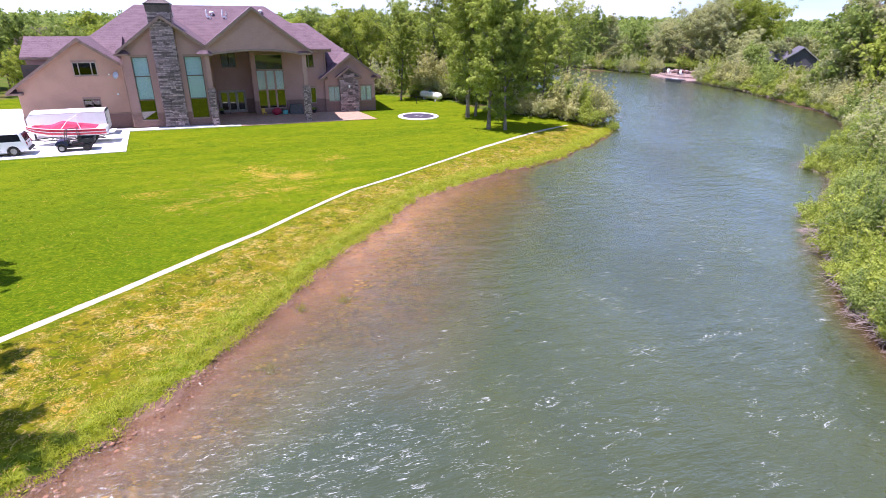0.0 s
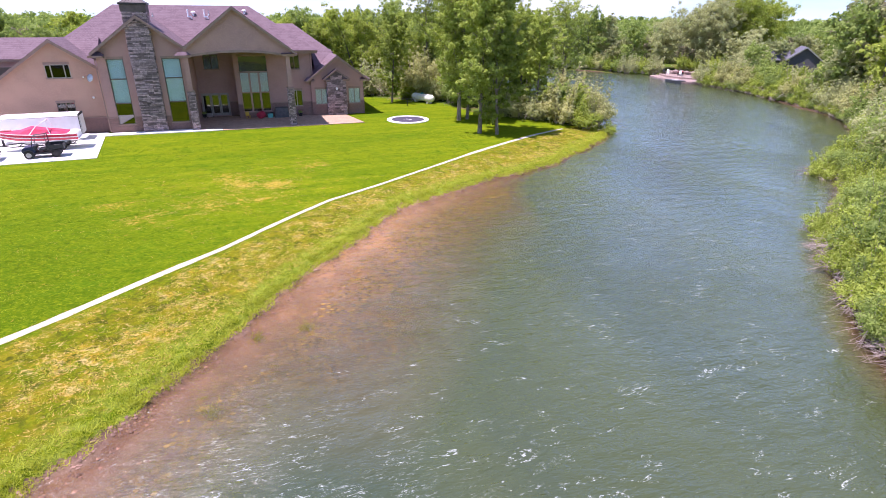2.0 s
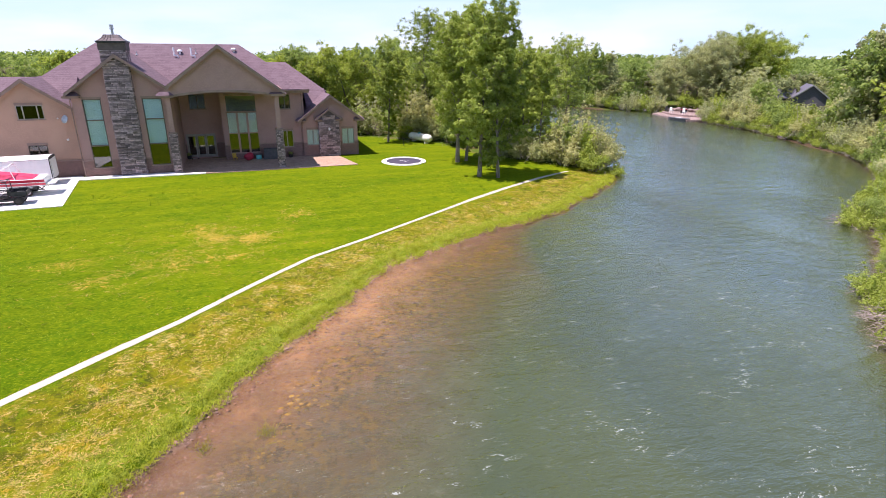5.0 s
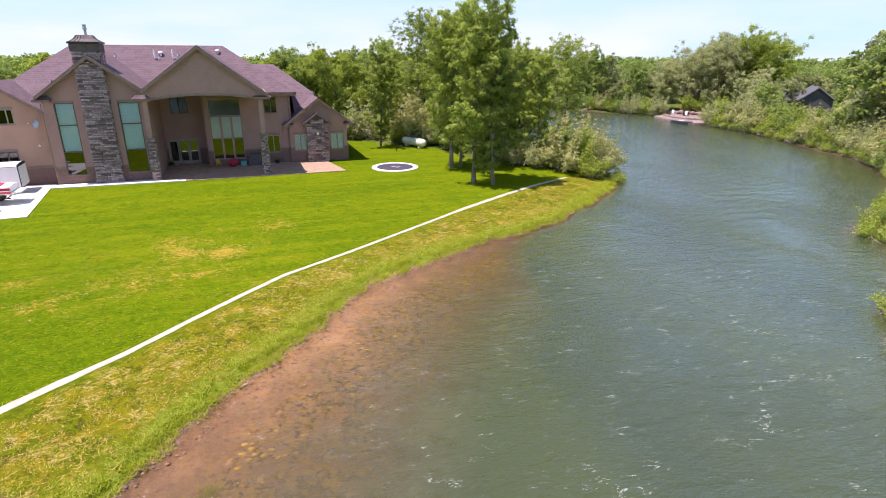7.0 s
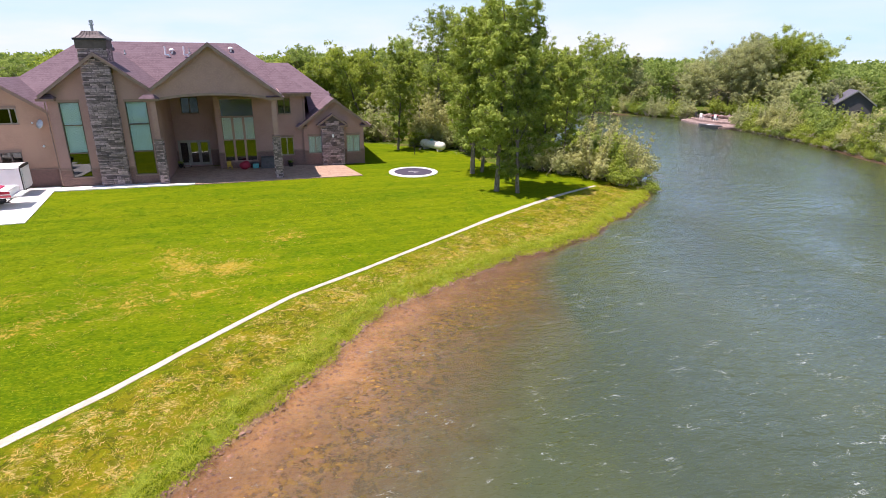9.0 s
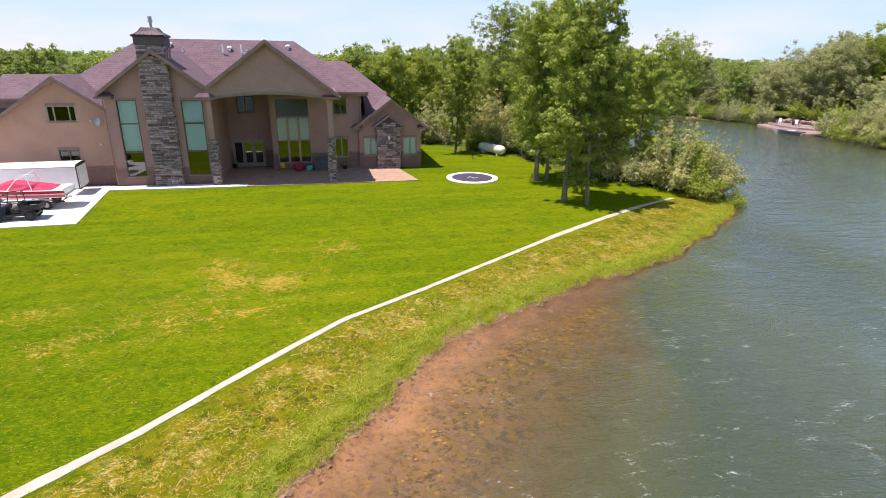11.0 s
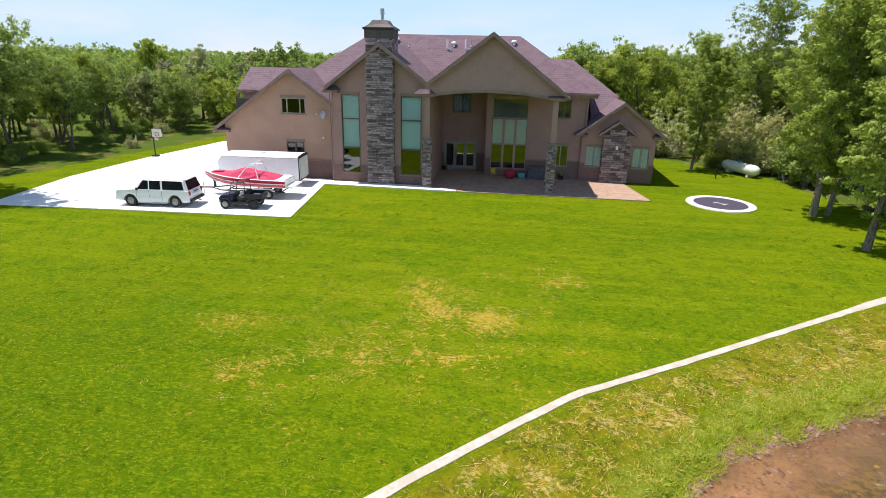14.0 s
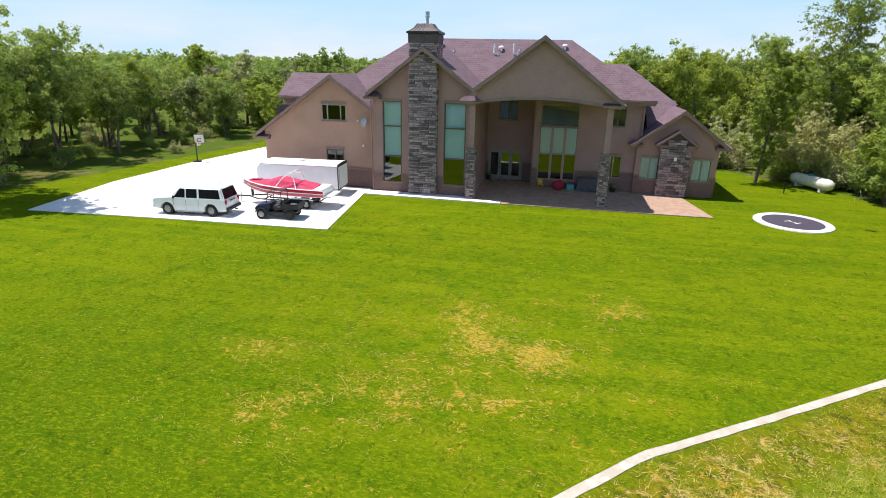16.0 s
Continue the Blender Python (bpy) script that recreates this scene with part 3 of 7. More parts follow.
def water_mat():
    m = bpy.data.materials.new("river_water")
    m.use_nodes = True
    n, l = m.node_tree.nodes, m.node_tree.links
    b = n["Principled BSDF"]
    b.inputs["Roughness"].default_value, b.inputs["IOR"].default_value = 0.14, 1.34
    co = n.new("ShaderNodeTexCoord").outputs["Object"]

    def tex(scale, detail, stretch, rot, rough=0.6, dist=0.0):
        mp, no = n.new("ShaderNodeMapping"), n.new("ShaderNodeTexNoise")
        mp.inputs["Scale"].default_value, mp.inputs["Rotation"].default_value = (*stretch, 1), (0, 0, radians(rot))
        no.inputs["Scale"].default_value, no.inputs["Detail"].default_value, no.inputs["Roughness"].default_value, no.inputs["Distortion"].default_value = scale, detail, rough, dist
        l.new(co, mp.inputs[0])
        l.new(mp.outputs[0], no.inputs["Vector"])
        return no.outputs[0]

    def rng(src, lo, hi, a=0.0, c=1.0):
        r = n.new("ShaderNodeMapRange")
        r.inputs[1].default_value, r.inputs[2].default_value, r.inputs[3].default_value, r.inputs[4].default_value = lo, hi, a, c
        l.new(src, r.inputs[0])
        return r.outputs[0]

    def mul(a, c, kind="MULTIPLY"):
        o = n.new("ShaderNodeMath")
        o.operation = kind
        for k, v in enumerate((a, c)):
            if isinstance(v, (int, float)):
                o.inputs[k].default_value = v
            else:
                l.new(v, o.inputs[k])
        return o.outputs[0]

    at = n.new("ShaderNodeAttribute")
    at.attribute_name = "depth"
    murk = rng(mul(at.outputs["Fac"], mul(tex(0.6, 4, (1, 1), 0), 0.30), "ADD"), 0.31, 0.69)
    # silt in the water
    body, alt = n.new("ShaderNodeMixRGB"), tex(0.10, 4, (1, 0.4), -40)
    body.inputs[1].default_value, body.inputs[2].default_value = (0.050, 0.066, 0.032, 1), (0.062, 0.077, 0.029, 1)
    l.new(rng(alt, 0.4, 0.6), body.inputs[0])
    silt = n.new("ShaderNodeMixRGB")
    silt.inputs[1].default_value = (0.165, 0.116, 0.050, 1)
    l.new(rng(mul(at.outputs["Fac"], mul(alt, 0.2), "ADD"), 0.37, 0.72), silt.inputs[0])
    l.new(body.outputs[0], silt.inputs[2])
    # small broken crests
    riffle = n.new("ShaderNodeVectorMath")
    riffle.operation = "DISTANCE"
    riffle.inputs[1].default_value = (-1.0, 8.5, WATER_Z)
    l.new(co, riffle.inputs[0])
    rough_water = rng(riffle.outputs["Value"], 3.5, 9.0, 1.0, 0.0)
    def crest(scale, stretch, rot, wide, lo, hi, big):
        """Thin curling lines, broken into short pieces."""
        line = rng(mul(mul(tex(scale, 4, stretch, rot, 0.66, 0.9), 0.5, "SUBTRACT"), 0.0, "ABSOLUTE"), wide * 0.4, wide, 1.0, 0.0)
        bits = rng(tex(scale * 1.3, 3, stretch, rot + 20, 0.6, 0.5), lo, hi)
        fleck = rng(tex(7.5, 4, (0.8, 1.5), rot, 0.75, 0.9), 0.49, 0.57)
        return mul(mul(mul(line, bits), fleck), rng(tex(big, 3, (1, 1), rot), 0.46, 0.58))

    streak = mul(crest(0.7, (0.6, 1.8), 62, 0.021, 0.545, 0.62, 0.33), crest(1.3, (0.6, 1.8), -58, 0.023, 0.565, 0.63, 0.4), "MAXIMUM")
    speck = mul(rng(tex(6.5, 4, (0.8, 2.0), 15, 0.7, 0.8), 0.71, 0.74), rng(tex(0.5, 3, (1, 1), 10), 0.47, 0.60))
    fast = mul(rough_water, rng(tex(3.2, 6, (0.6, 2.6), 20, 0.78, 1.6), 0.575, 0.625))
    fast = mul(mul(fast, rng(tex(0.8, 3, (1, 1), 50), 0.42, 0.54)), 1.0)
    speck = mul(speck, fast, "MAXIMUM")
    foam = mul(mul(streak, speck, "MAXIMUM"), 0.82)
    col = n.new("ShaderNodeMixRGB")
    col.inputs[2].default_value = (0.55, 0.59, 0.55, 1)
    l.new(foam, col.inputs[0])
    l.new(silt.outputs[0], col.inputs[1])
    l.new(col.outputs[0], b.inputs["Base Color"])
    bu, bu2 = n.new("ShaderNodeBump"), n.new("ShaderNodeBump")
    bu.inputs["Strength"].default_value, bu.inputs["Distance"].default_value = 0.8, 0.24
    gust = rng(tex(0.07, 4, (1, 0.45), 55, 0.6, 0.6), 0.40, 0.60, 0.30, 1.0)
    l.new(gust, bu2.inputs["Strength"])
    bu2.inputs["Strength"].default_value, bu2.inputs["Distance"].default_value = 0.7, 0.09
    l.new(tex(0.9, 4, (0.6, 1.5), 30), bu.inputs["Height"])
    l.new(tex(5.0, 4, (0.7, 1.4), 25), bu2.inputs["Height"])
    l.new(bu.outputs[0], bu2.inputs["Normal"])
    l.new(bu2.outputs[0], b.inputs["Normal"])
    tr, gl, mx, mx2, fr = n.new("ShaderNodeBsdfTransparent"), n.new("ShaderNodeBsdfGlossy"), n.new("ShaderNodeMixShader"), n.new("ShaderNodeMixShader"), n.new("ShaderNodeFresnel")
    tr.inputs[0].default_value, gl.inputs["Color"].default_value = (0.95, 0.90, 0.82, 1), (0.90, 0.97, 1.0, 1)
    gl.inputs["Roughness"].default_value, fr.inputs["IOR"].default_value = 0.12, 1.33
    for nd in (gl, fr):
        l.new(bu2.outputs[0], nd.inputs["Normal"])
    l.new(fr.outputs[0], mx2.inputs[0])
    l.new(tr.outputs[0], mx2.inputs[1])
    l.new(gl.outputs[0], mx2.inputs[2])
    l.new(mul(murk, foam, "MAXIMUM"), mx.inputs[0])
    l.new(mx2.outputs[0], mx.inputs[1])
    sheen = n.new("ShaderNodeMixShader")
    l.new(mul(mul(fr.outputs[0], 1.7), 0.9, "MINIMUM"), sheen.inputs[0])
    l.new(b.outputs[0], sheen.inputs[1])
    l.new(gl.outputs[0], sheen.inputs[2])
    l.new(sheen.outputs[0], mx.inputs[2])
    l.new(mx.outputs[0], n["Material Output"].inputs[0])
    return m


GROUND, WATER = ground_mat(), water_mat()
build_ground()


def build_water():
    far = [2, 5, 10, 20, 40, 70]
    xs, ys = axis_steps(-30, 100, 0.8, far), axis_steps(-14, 130, 0.8, far)
    gx, gy = np.meshgrid(xs, ys)
    depth = WATER_Z - ground_z(gx, gy)
    i = np.arange(gx.size).reshape(gx.shape)
    quads = np.stack([i[:-1, :-1], i[:-1, 1:], i[1:, 1:], i[1:, :-1]], -1).reshape(-1, 4)
    keep = (depth.ravel()[quads] > -0.35).any(1)
    quads = quads[keep]
    used, idx = np.unique(quads, return_inverse=True)
    verts = np.stack([gx.ravel(), gy.ravel(), np.full(gx.size, WATER_Z)], 1)[used]
    ob = mesh_from("river_water", verts, idx.reshape(-1, 4), WATER)
    a = ob.data.attributes.new("depth", "FLOAT", "POINT")
    a.data.foreach_set("value", np.clip(depth.ravel()[used], 0, 3).astype(np.float32))
    return tagged(ob, "murky green rippled river with small white crests", "river", kind="structure")


build_water()


# ---- paving ----
def build_paving():
    drive = [(-10.75, 52.1), (-11.9, 62.35), (-11.9, 64.3), (-21.9, 64.3), (-22.0, 82.5), (-31.7, 82.5), (-33.4, 70), (-33.8, 60.3), (-32.4, 51.0), (-21.7, 51.6)]
    tagged(part("driveway", prism(drive, "z", -0.12, 0.03), CONCRETE), "broad pale concrete driveway beside the house", "driveway", kind="structure")
    strip = [(-11.88, 62.2), (-0.75, 61.95), (-0.75, 62.7), (-3.6, 62.75), (-3.6, 63.5), (-11.88, 63.6)]
    tagged(part("paving_strip", prism(strip, "z", -0.12, 0.06), CONCRETE), "pale concrete strip along the house wall", "paving", kind="structure")
    patio = tagged(part("patio", prism([(-3.5, 62.78), (-0.7, 62.72), (-0.7, 61.98), (14.7, 62.1), (13.5, 69.0), (-3.5, 71.6)], "z", -0.12, 0.04), PAVER),
                   "stamped tan paver patio under the portico", "patio", kind="structure")
    return patio


patio = build_paving()



def build_path():
    pts = [Vector(p) for p in PATH_LINE]
    fine = []
    for p, q in zip(pts, pts[1:]):
        k = max(1, int((q - p).length / 0.5))
        fine += [p.lerp(q, j / k) for j in range(k)]
    fine.append(pts[-1])
    bm, rows = bmesh.new(), []
    for i, p in enumerate(fine):
        d = (fine[min(i + 1, len(fine) - 1)] - fine[max(i - 1, 0)]).normalized()
        s, w = Vector((-d.y, d.x)), 0.226 + 0.015 * math.sin(i * 1.7) + random.uniform(-0.012, 0.012)
        z = float(ground_z(p.x, p.y))
        rows.append([bm.verts.new((*(p + s * a), z + h)) for a, h in ((-w - 0.02, -0.15), (-w, 0.006), (w, 0.006), (w + 0.02, -0.15))])
    for a, b in zip(rows, rows[1:]):
        for k in range(3):
            bm.faces.new([a[k], b[k], b[k + 1], a[k + 1]])
    tagged(part("path", bm, PATHMAT), "narrow pale concrete path along the lawn's edge", "path", kind="structure")


build_path()

# ---- house ----
house = tagged(thing("house"), "large two-storey tan stucco house with purple-brown shingle roofs", "house")
SIDE = 0.75  # roof slope


def window(x0, x1, z0, z1, y, posts=(), rails=(), blinds=(), frame_mat=None, head=True, bare_mat=None, blind_mat=None, pw=0.05, parent=house):
    """A window in a wall's front plane y: frame with posts at x and rails at z, panes behind, blinds (z0, z1) inside."""
    fm, w = frame_mat or WINFRAME, 0.06
    xs = [x0 + w, *[e for p in posts for e in (p - pw, p + pw)], x1 - w]
    zs = [z0 + w, *[e for r in rails for e in (r - 0.05, r + 0.05)], z1 - w]
    lights = [(a, b, c, d) for a, b in zip(xs[::2], xs[1::2]) for c, d in zip(zs[::2], zs[1::2])]
    win = part("window", wall("x", x0, x1, y - 0.03, y + 0.12, z0, [(x0, z1), (x1, z1)], lights), fm, parent)
    for a, b in zip(xs[::2], xs[1::2]):
        for c, d in zip(zs[::2], zs[1::2]):
            bare = not any(p < (c + d) / 2 < q for p, q in blinds)
            pane = part("pane", box(a, b, y + 0.045, y + 0.057, c, d), (bare_mat or PANE_BARE) if bare else PANE, win)
            pane.visible_shadow = False
    for c, d in blinds:
        part("blind", box(x0 + 0.08, x1 - 0.08, y + 0.16, y + 0.17, c, d), blind_mat or BLIND, win)
    part("sill", box(x0 - 0.08, x1 + 0.08, y - 0.09, y + 0.02, z0 - 0.10, z0 - 0.003, bevel=0.015), TRIM, win)
    if head:
        part("lintel", box(x0 - 0.06, x1 + 0.06, y - 0.05, y + 0.02, z1 + 0.003, z1 + 0.22, bevel=0.015), TRIM, win)
    return win


def rake(xa, za, xb, zb, y0, y1, deep, up=0.0):
    return prism([(xa, za + up), (xb, zb + up), (xb, zb + up - deep), (xa, za + up - deep)], "y", y0, y1)


def gable_roof(xc, zc, left, right, y0, y1, slope=SIDE, slope_r=None):
    """Two shingled slopes, thick, with a rake board under each front edge."""
    sr = slope_r or slope
    for s, run, sl in ((-1, left, slope), (1, right, sr)):
        part("roof_slope", rake(xc, zc, xc + s * run, zc - run * sl, y0, y1, 0.16), ROOF, house)
        part("rake_board", rake(xc, zc, xc + s * run, zc - run * sl, y0 - 0.05, y0 - 0.003, 0.30, -0.03), TRIM, house)
        part("soffit", rake(xc, zc, xc + s * (run - 0.02), zc - (run - 0.02) * sl, y0 + 0.01, y0 + 0.62, 0.06, -0.165), TRIM, house)


def eave_return(x0, x1, y0, y1, z, slope=0.5):
    """The small boxed and hipped return under the end of a gable."""
    ob = part("eave_return", box(x0, x1, y0, y1, z, z + 0.22, bevel=0.02), TRIM, house)
    bm = bmesh.new()
    w = min(0.45, (x1 - x0) * 0.45)
    lo = [bm.verts.new(p) for p in ((x0 - 0.08, y0 - 0.08, z + 0.225), (x1 + 0.08, y0 - 0.08, z + 0.225), (x1 + 0.08, y1, z + 0.225), (x0 - 0.08, y1, z + 0.225))]
    hi = [bm.verts.new(p) for p in ((x0 + w * 0.7, y1 - 0.12, z + 0.55), (x1 - w * 0.7, y1 - 0.12, z + 0.55), (x1 - w * 0.7, y1, z + 0.55), (x0 + w * 0.7, y1, z + 0.55))]
    bm.faces.new(lo)
    bm.faces.new(hi)
    for i in range(4):
        bm.faces.new([lo[i], lo[(i + 1) % 4], hi[(i + 1) % 4], hi[i]])
    part("return_roof", bm, ROOF, ob)


def hip(x0, x1, y0, y1, z, rx0, rx1, ry, rz, thick=0.18):
    bm = bmesh.new()
    e = [bm.verts.new(p) for p in ((x0, y0, z), (x1, y0, z), (x1, y1, z), (x0, y1, z))]
    u = [bm.verts.new(p) for p in ((x0, y0, z - thick), (x1, y0, z - thick), (x1, y1, z - thick), (x0, y1, z - thick))]
    r = [bm.verts.new((rx0, ry, rz)), bm.verts.new((rx1, ry, rz))]
    for f in ([e[0], e[1], r[1], r[0]], [e[1], e[2], r[1]], [e[2], e[3], r[0], r[1]], [e[3], e[0], r[0]], u[::-1]):
        bm.faces.new(f)
    for i in range(4):
        bm.faces.new([e[i], u[i], u[(i + 1) % 4], e[(i + 1) % 4]])
    return bm


def wainscot(axis, u0, u1, w0, w1, zt, holes=()):
    base = part("wainscot", wall(axis, u0, u1, w0, w1, 0.0, [(u0, zt), (u1, zt)], holes), BRICK, house)
    cuts, us = [h for h in holes if h[2] < zt], [u0]
    for h in sorted(cuts):
        us += [h[0] - 0.03, h[1] + 0.03]
    us.append(u1)
    for a, b in zip(us[::2], us[1::2]):
        lo, hi = min(w0, w1) - 0.04, max(w0, w1) + 0.04
        bm = box(a, b, lo, max(w0, w1), zt + 0.003, zt + 0.10) if axis == "x" else box(lo, hi, a, b, zt + 0.003, zt + 0.10)
        part("cap_course", bm, TRIM, base)


# left block: tall windows either side of the chimney
LB, LX0, LX1, GX, GZ = 63.8, -11.5, -3.15, -7.2, 11.36
tall = [(-10.68, -9.12, 0.84, 7.28), (-5.65, -3.92, 0.84, 7.28)]
ztop = lambda x, xc, zc, sl=SIDE: zc - abs(x - xc) * sl - 0.20
part("front_wall", wall("x", LX0, LX1, LB, LB + 0.3, 0, [(LX0, ztop(LX0, GX, GZ)), (GX, ztop(GX, GX, GZ)), (LX1, ztop(LX1, GX, GZ))], tall), STUCCO, house)
part("side_wall", wall("y", LB + 0.303, 74.0, LX0, LX0 + 0.3, 0, [(0, 7.9), (90, 7.9)]), STUCCO, house)
part("side_wall", wall("y", LB + 0.303, 71.5, LX1 - 0.3, LX1, 0, [(0, 7.9), (90, 7.9)]), STUCCO, house)
wainscot("x", LX0 - 0.05, -8.45, LB - 0.06, LB - 0.004, 1.5, tall[:1])
wainscot("x", -6.13, LX1 + 0.0, LB - 0.06, LB - 0.004, 1.5, tall[1:])
for x0, x1, z0, z1 in tall:
    window(x0, x1, z0, z1, LB, rails=(2.95, 5.34), blinds=((3.0, 5.30), (5.38, 7.2)))
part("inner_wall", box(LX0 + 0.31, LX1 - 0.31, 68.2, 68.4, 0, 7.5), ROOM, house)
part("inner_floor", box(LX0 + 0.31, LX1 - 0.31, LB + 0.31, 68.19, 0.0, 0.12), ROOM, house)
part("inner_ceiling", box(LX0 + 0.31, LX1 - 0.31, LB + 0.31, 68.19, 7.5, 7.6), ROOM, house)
gable_roof(GX, GZ, 4.62, 3.92, 62.95, 74.0)
eave_return(-12.05, -10.72, 63.05, 63.78, 7.42)
# portico: gable on two posts, with an arched beam
PX, PZ = 1.75, 12.23
arc = [(-3.55 + (7.05 + 3.55) * k / 16, 7.30 + 0.52 * (1 - ((k - 8) / 8) ** 2)) for k in range(17)]
part("gable_wall", prism([(-4.0, ztop(-4.0, PX, PZ)), (-4.0, 7.30), *arc, (7.5, 7.30), (7.5, ztop(7.5, PX, PZ)), (PX, PZ - 0.2)], "y", 62.95, 63.3), STUCCO, house)
bm = bmesh.new()
for (xa, za), (xb, zb) in zip(arc, arc[1:]):
    hexa(bm, [(xa, 62.88, za - 0.03), (xb, 62.88, zb - 0.03), (xb, 63.36, zb - 0.03), (xa, 63.36, za - 0.03), (xa, 62.88, za + 0.20), (xb, 62.88, zb + 0.20), (xb, 63.36, zb + 0.20), (xa, 63.36, za + 0.20)])
part("arch_trim", bm, TRIM, house)
gable_roof(PX, PZ, 5.05, 5.85, 62.35, 74.8)
eave_return(-4.25, -2.75, 62.68, 63.0, 7.36)
eave_return(6.2, 7.75, 62.68, 63.6, 7.36)
part("portico_ceiling", box(-3.1, 7.4, 63.31, 69.15, 7.95, 8.05), STUCCO, house)
part("portico_beam", box(6.55, 7.15, 63.4, 69.15, 7.30, 7.94), STUCCO, house)
part("door_wall", wall("x", LX1, 1.15, 71.5, 71.8, 0, [(-9, 7.94), (9, 7.94)], [(-2.95, 0.15, 0.12, 2.75), (-2.15, -0.5, 5.5, 7.1)]), STUCCO, house)
part("recess_wall", wall("y", 69.5, 71.5, 1.15, 1.45, 0, [(0, 7.94), (90, 7.94)]), STUCCO, house)
bay = [(1.66, 4.85, 0.75, 7.06), (7.30, 8.62, 1.2, 3.05), (7.30, 8.58, 5.5, 7.06)]
part("bay_wall", wall("x", 1.15, 10.05, 69.2, 69.5, 0, [(-9, 7.94), (7.4, 7.94), (7.41, 7.6), (12, 7.6)], bay), STUCCO, house)
window(1.66, 4.85, 0.75, 5.28, 69.2, posts=(2.73, 3.79), rails=(2.95,), blinds=((3.0, 5.2),), frame_mat=STUCCO, pw=0.11, head=False, blind_mat=CURTAIN)
window(1.66, 4.85, 5.283, 7.06, 69.2, frame_mat=STUCCO)
window(*bay[1], 69.2, posts=(7.96,), blinds=((2.5, 2.98),), frame_mat=WINWHITE, blind_mat=CURTAIN)
window(*bay[2], 69.2, posts=(7.96,), frame_mat=WINFRAME)
window(-2.15, -0.5, 5.5, 7.1, 71.5, posts=(-1.33,), bare_mat=PANE_DIM)
wainscot("x", 1.12, 10.05, 69.13, 69.196, 1.62, [(1.66, 4.85, 0.75, 7.0), (7.3, 8.62, 1.2, 3)])
wainscot("x", LX1 + 0.02, -2.99, 71.43, 71.496, 1.62)
wainscot("x", 0.19, 1.1, 71.43, 71.496, 1.62)
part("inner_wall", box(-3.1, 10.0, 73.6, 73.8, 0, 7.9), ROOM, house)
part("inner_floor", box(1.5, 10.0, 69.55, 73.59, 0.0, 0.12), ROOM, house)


def french_door(x0, x1, z0, z1, y):
    bm = bmesh.new()
    box(x0, x1, y - 0.03, y + 0.12, z1 - 0.10, z1, bm)
    for x in (x0, x1 - 0.08):
        box(x, x + 0.08, y - 0.03, y + 0.12, z0, z1 - 0.1, bm)
    door = part("french_door", bm, WINWHITE, house, "three-leaf glazed pale french doors")
    w = (x1 - x0 - 0.16) / 3
    for k in range(3):
        a = x0 + 0.08 + k * w
        bm = bmesh.new()
        for p in (a + 0.01, a + w - 0.15):
            box(p, p + 0.14, y, y + 0.08, z0 + 0.02, z1 - 0.11, bm)
        box(a + 0.15, a + w - 0.15, y, y + 0.08, z0 + 0.02, z0 + 0.30, bm)
        box(a + 0.15, a + w - 0.15, y, y + 0.08, z1 - 0.26, z1 - 0.11, bm)
        part("door_leaf", bm, WINWHITE, door)
        g = part("pane", box(a + 0.15, a + w - 0.15, y + 0.035, y + 0.047, z0 + 0.30, z1 - 0.26), PANE_BARE, door)
        g.visible_shadow = False
        if k < 2:
            part("door_handle", cyl((a + w - 0.09 if k == 0 else a + 0.09, y - 0.04, 1.05), (a + w - 0.09 if k == 0 else a + 0.09, y - 0.04, 1.22), 0.015, seg=8), DARKMETAL, door)


french_door(-2.95, 0.15, 0.12, 2.75, 71.5)


def stone_courses(x0, x1, z0, z1, rng, hmin=0.14, hmax=0.24, lmin=0.28, lmax=0.75):
    z, out = z0, []
    while z < z1 - 0.05:
        h = min(rng.uniform(hmin, hmax), z1 - z)
        x = x0
        while x < x1 - 0.02:
            w = rng.uniform(lmin, lmax)
            if x1 - x - w < lmin * 0.7:
                w = x1 - x
            out.append((x, x + w, z, z + h))
            x += w
        z += h
    return out


def stone_block(w, h, d, rng):
    """A rough-faced ledge stone, front at -d, back at 0, centred on x and z."""
    bm = bmesh.new()
    g, q = 0.012, lambda: rng.uniform(-0.012, 0.012)
    hw, hh = w / 2 - g, h / 2 - g
    back = [bm.verts.new(p) for p in ((-hw, 0, -hh), (hw, 0, -hh), (hw, 0, hh), (-hw, 0, hh))]
    edge = [bm.verts.new((x + q(), -d * 0.7, z + q())) for x, z in ((-hw, -hh), (hw, -hh), (hw, hh), (-hw, hh))]
    face = [bm.verts.new((x * 0.93 + q(), -d + q(), z * 0.84 + q())) for x, z in ((-hw, -hh), (hw, -hh), (hw, hh), (-hw, hh))]
    bm.faces.new(face)
    for lo, hi in ((back, edge), (edge, face)):
        for i in range(4):
            bm.faces.new([lo[i], lo[(i + 1) % 4], hi[(i + 1) % 4], hi[i]])
    return bm


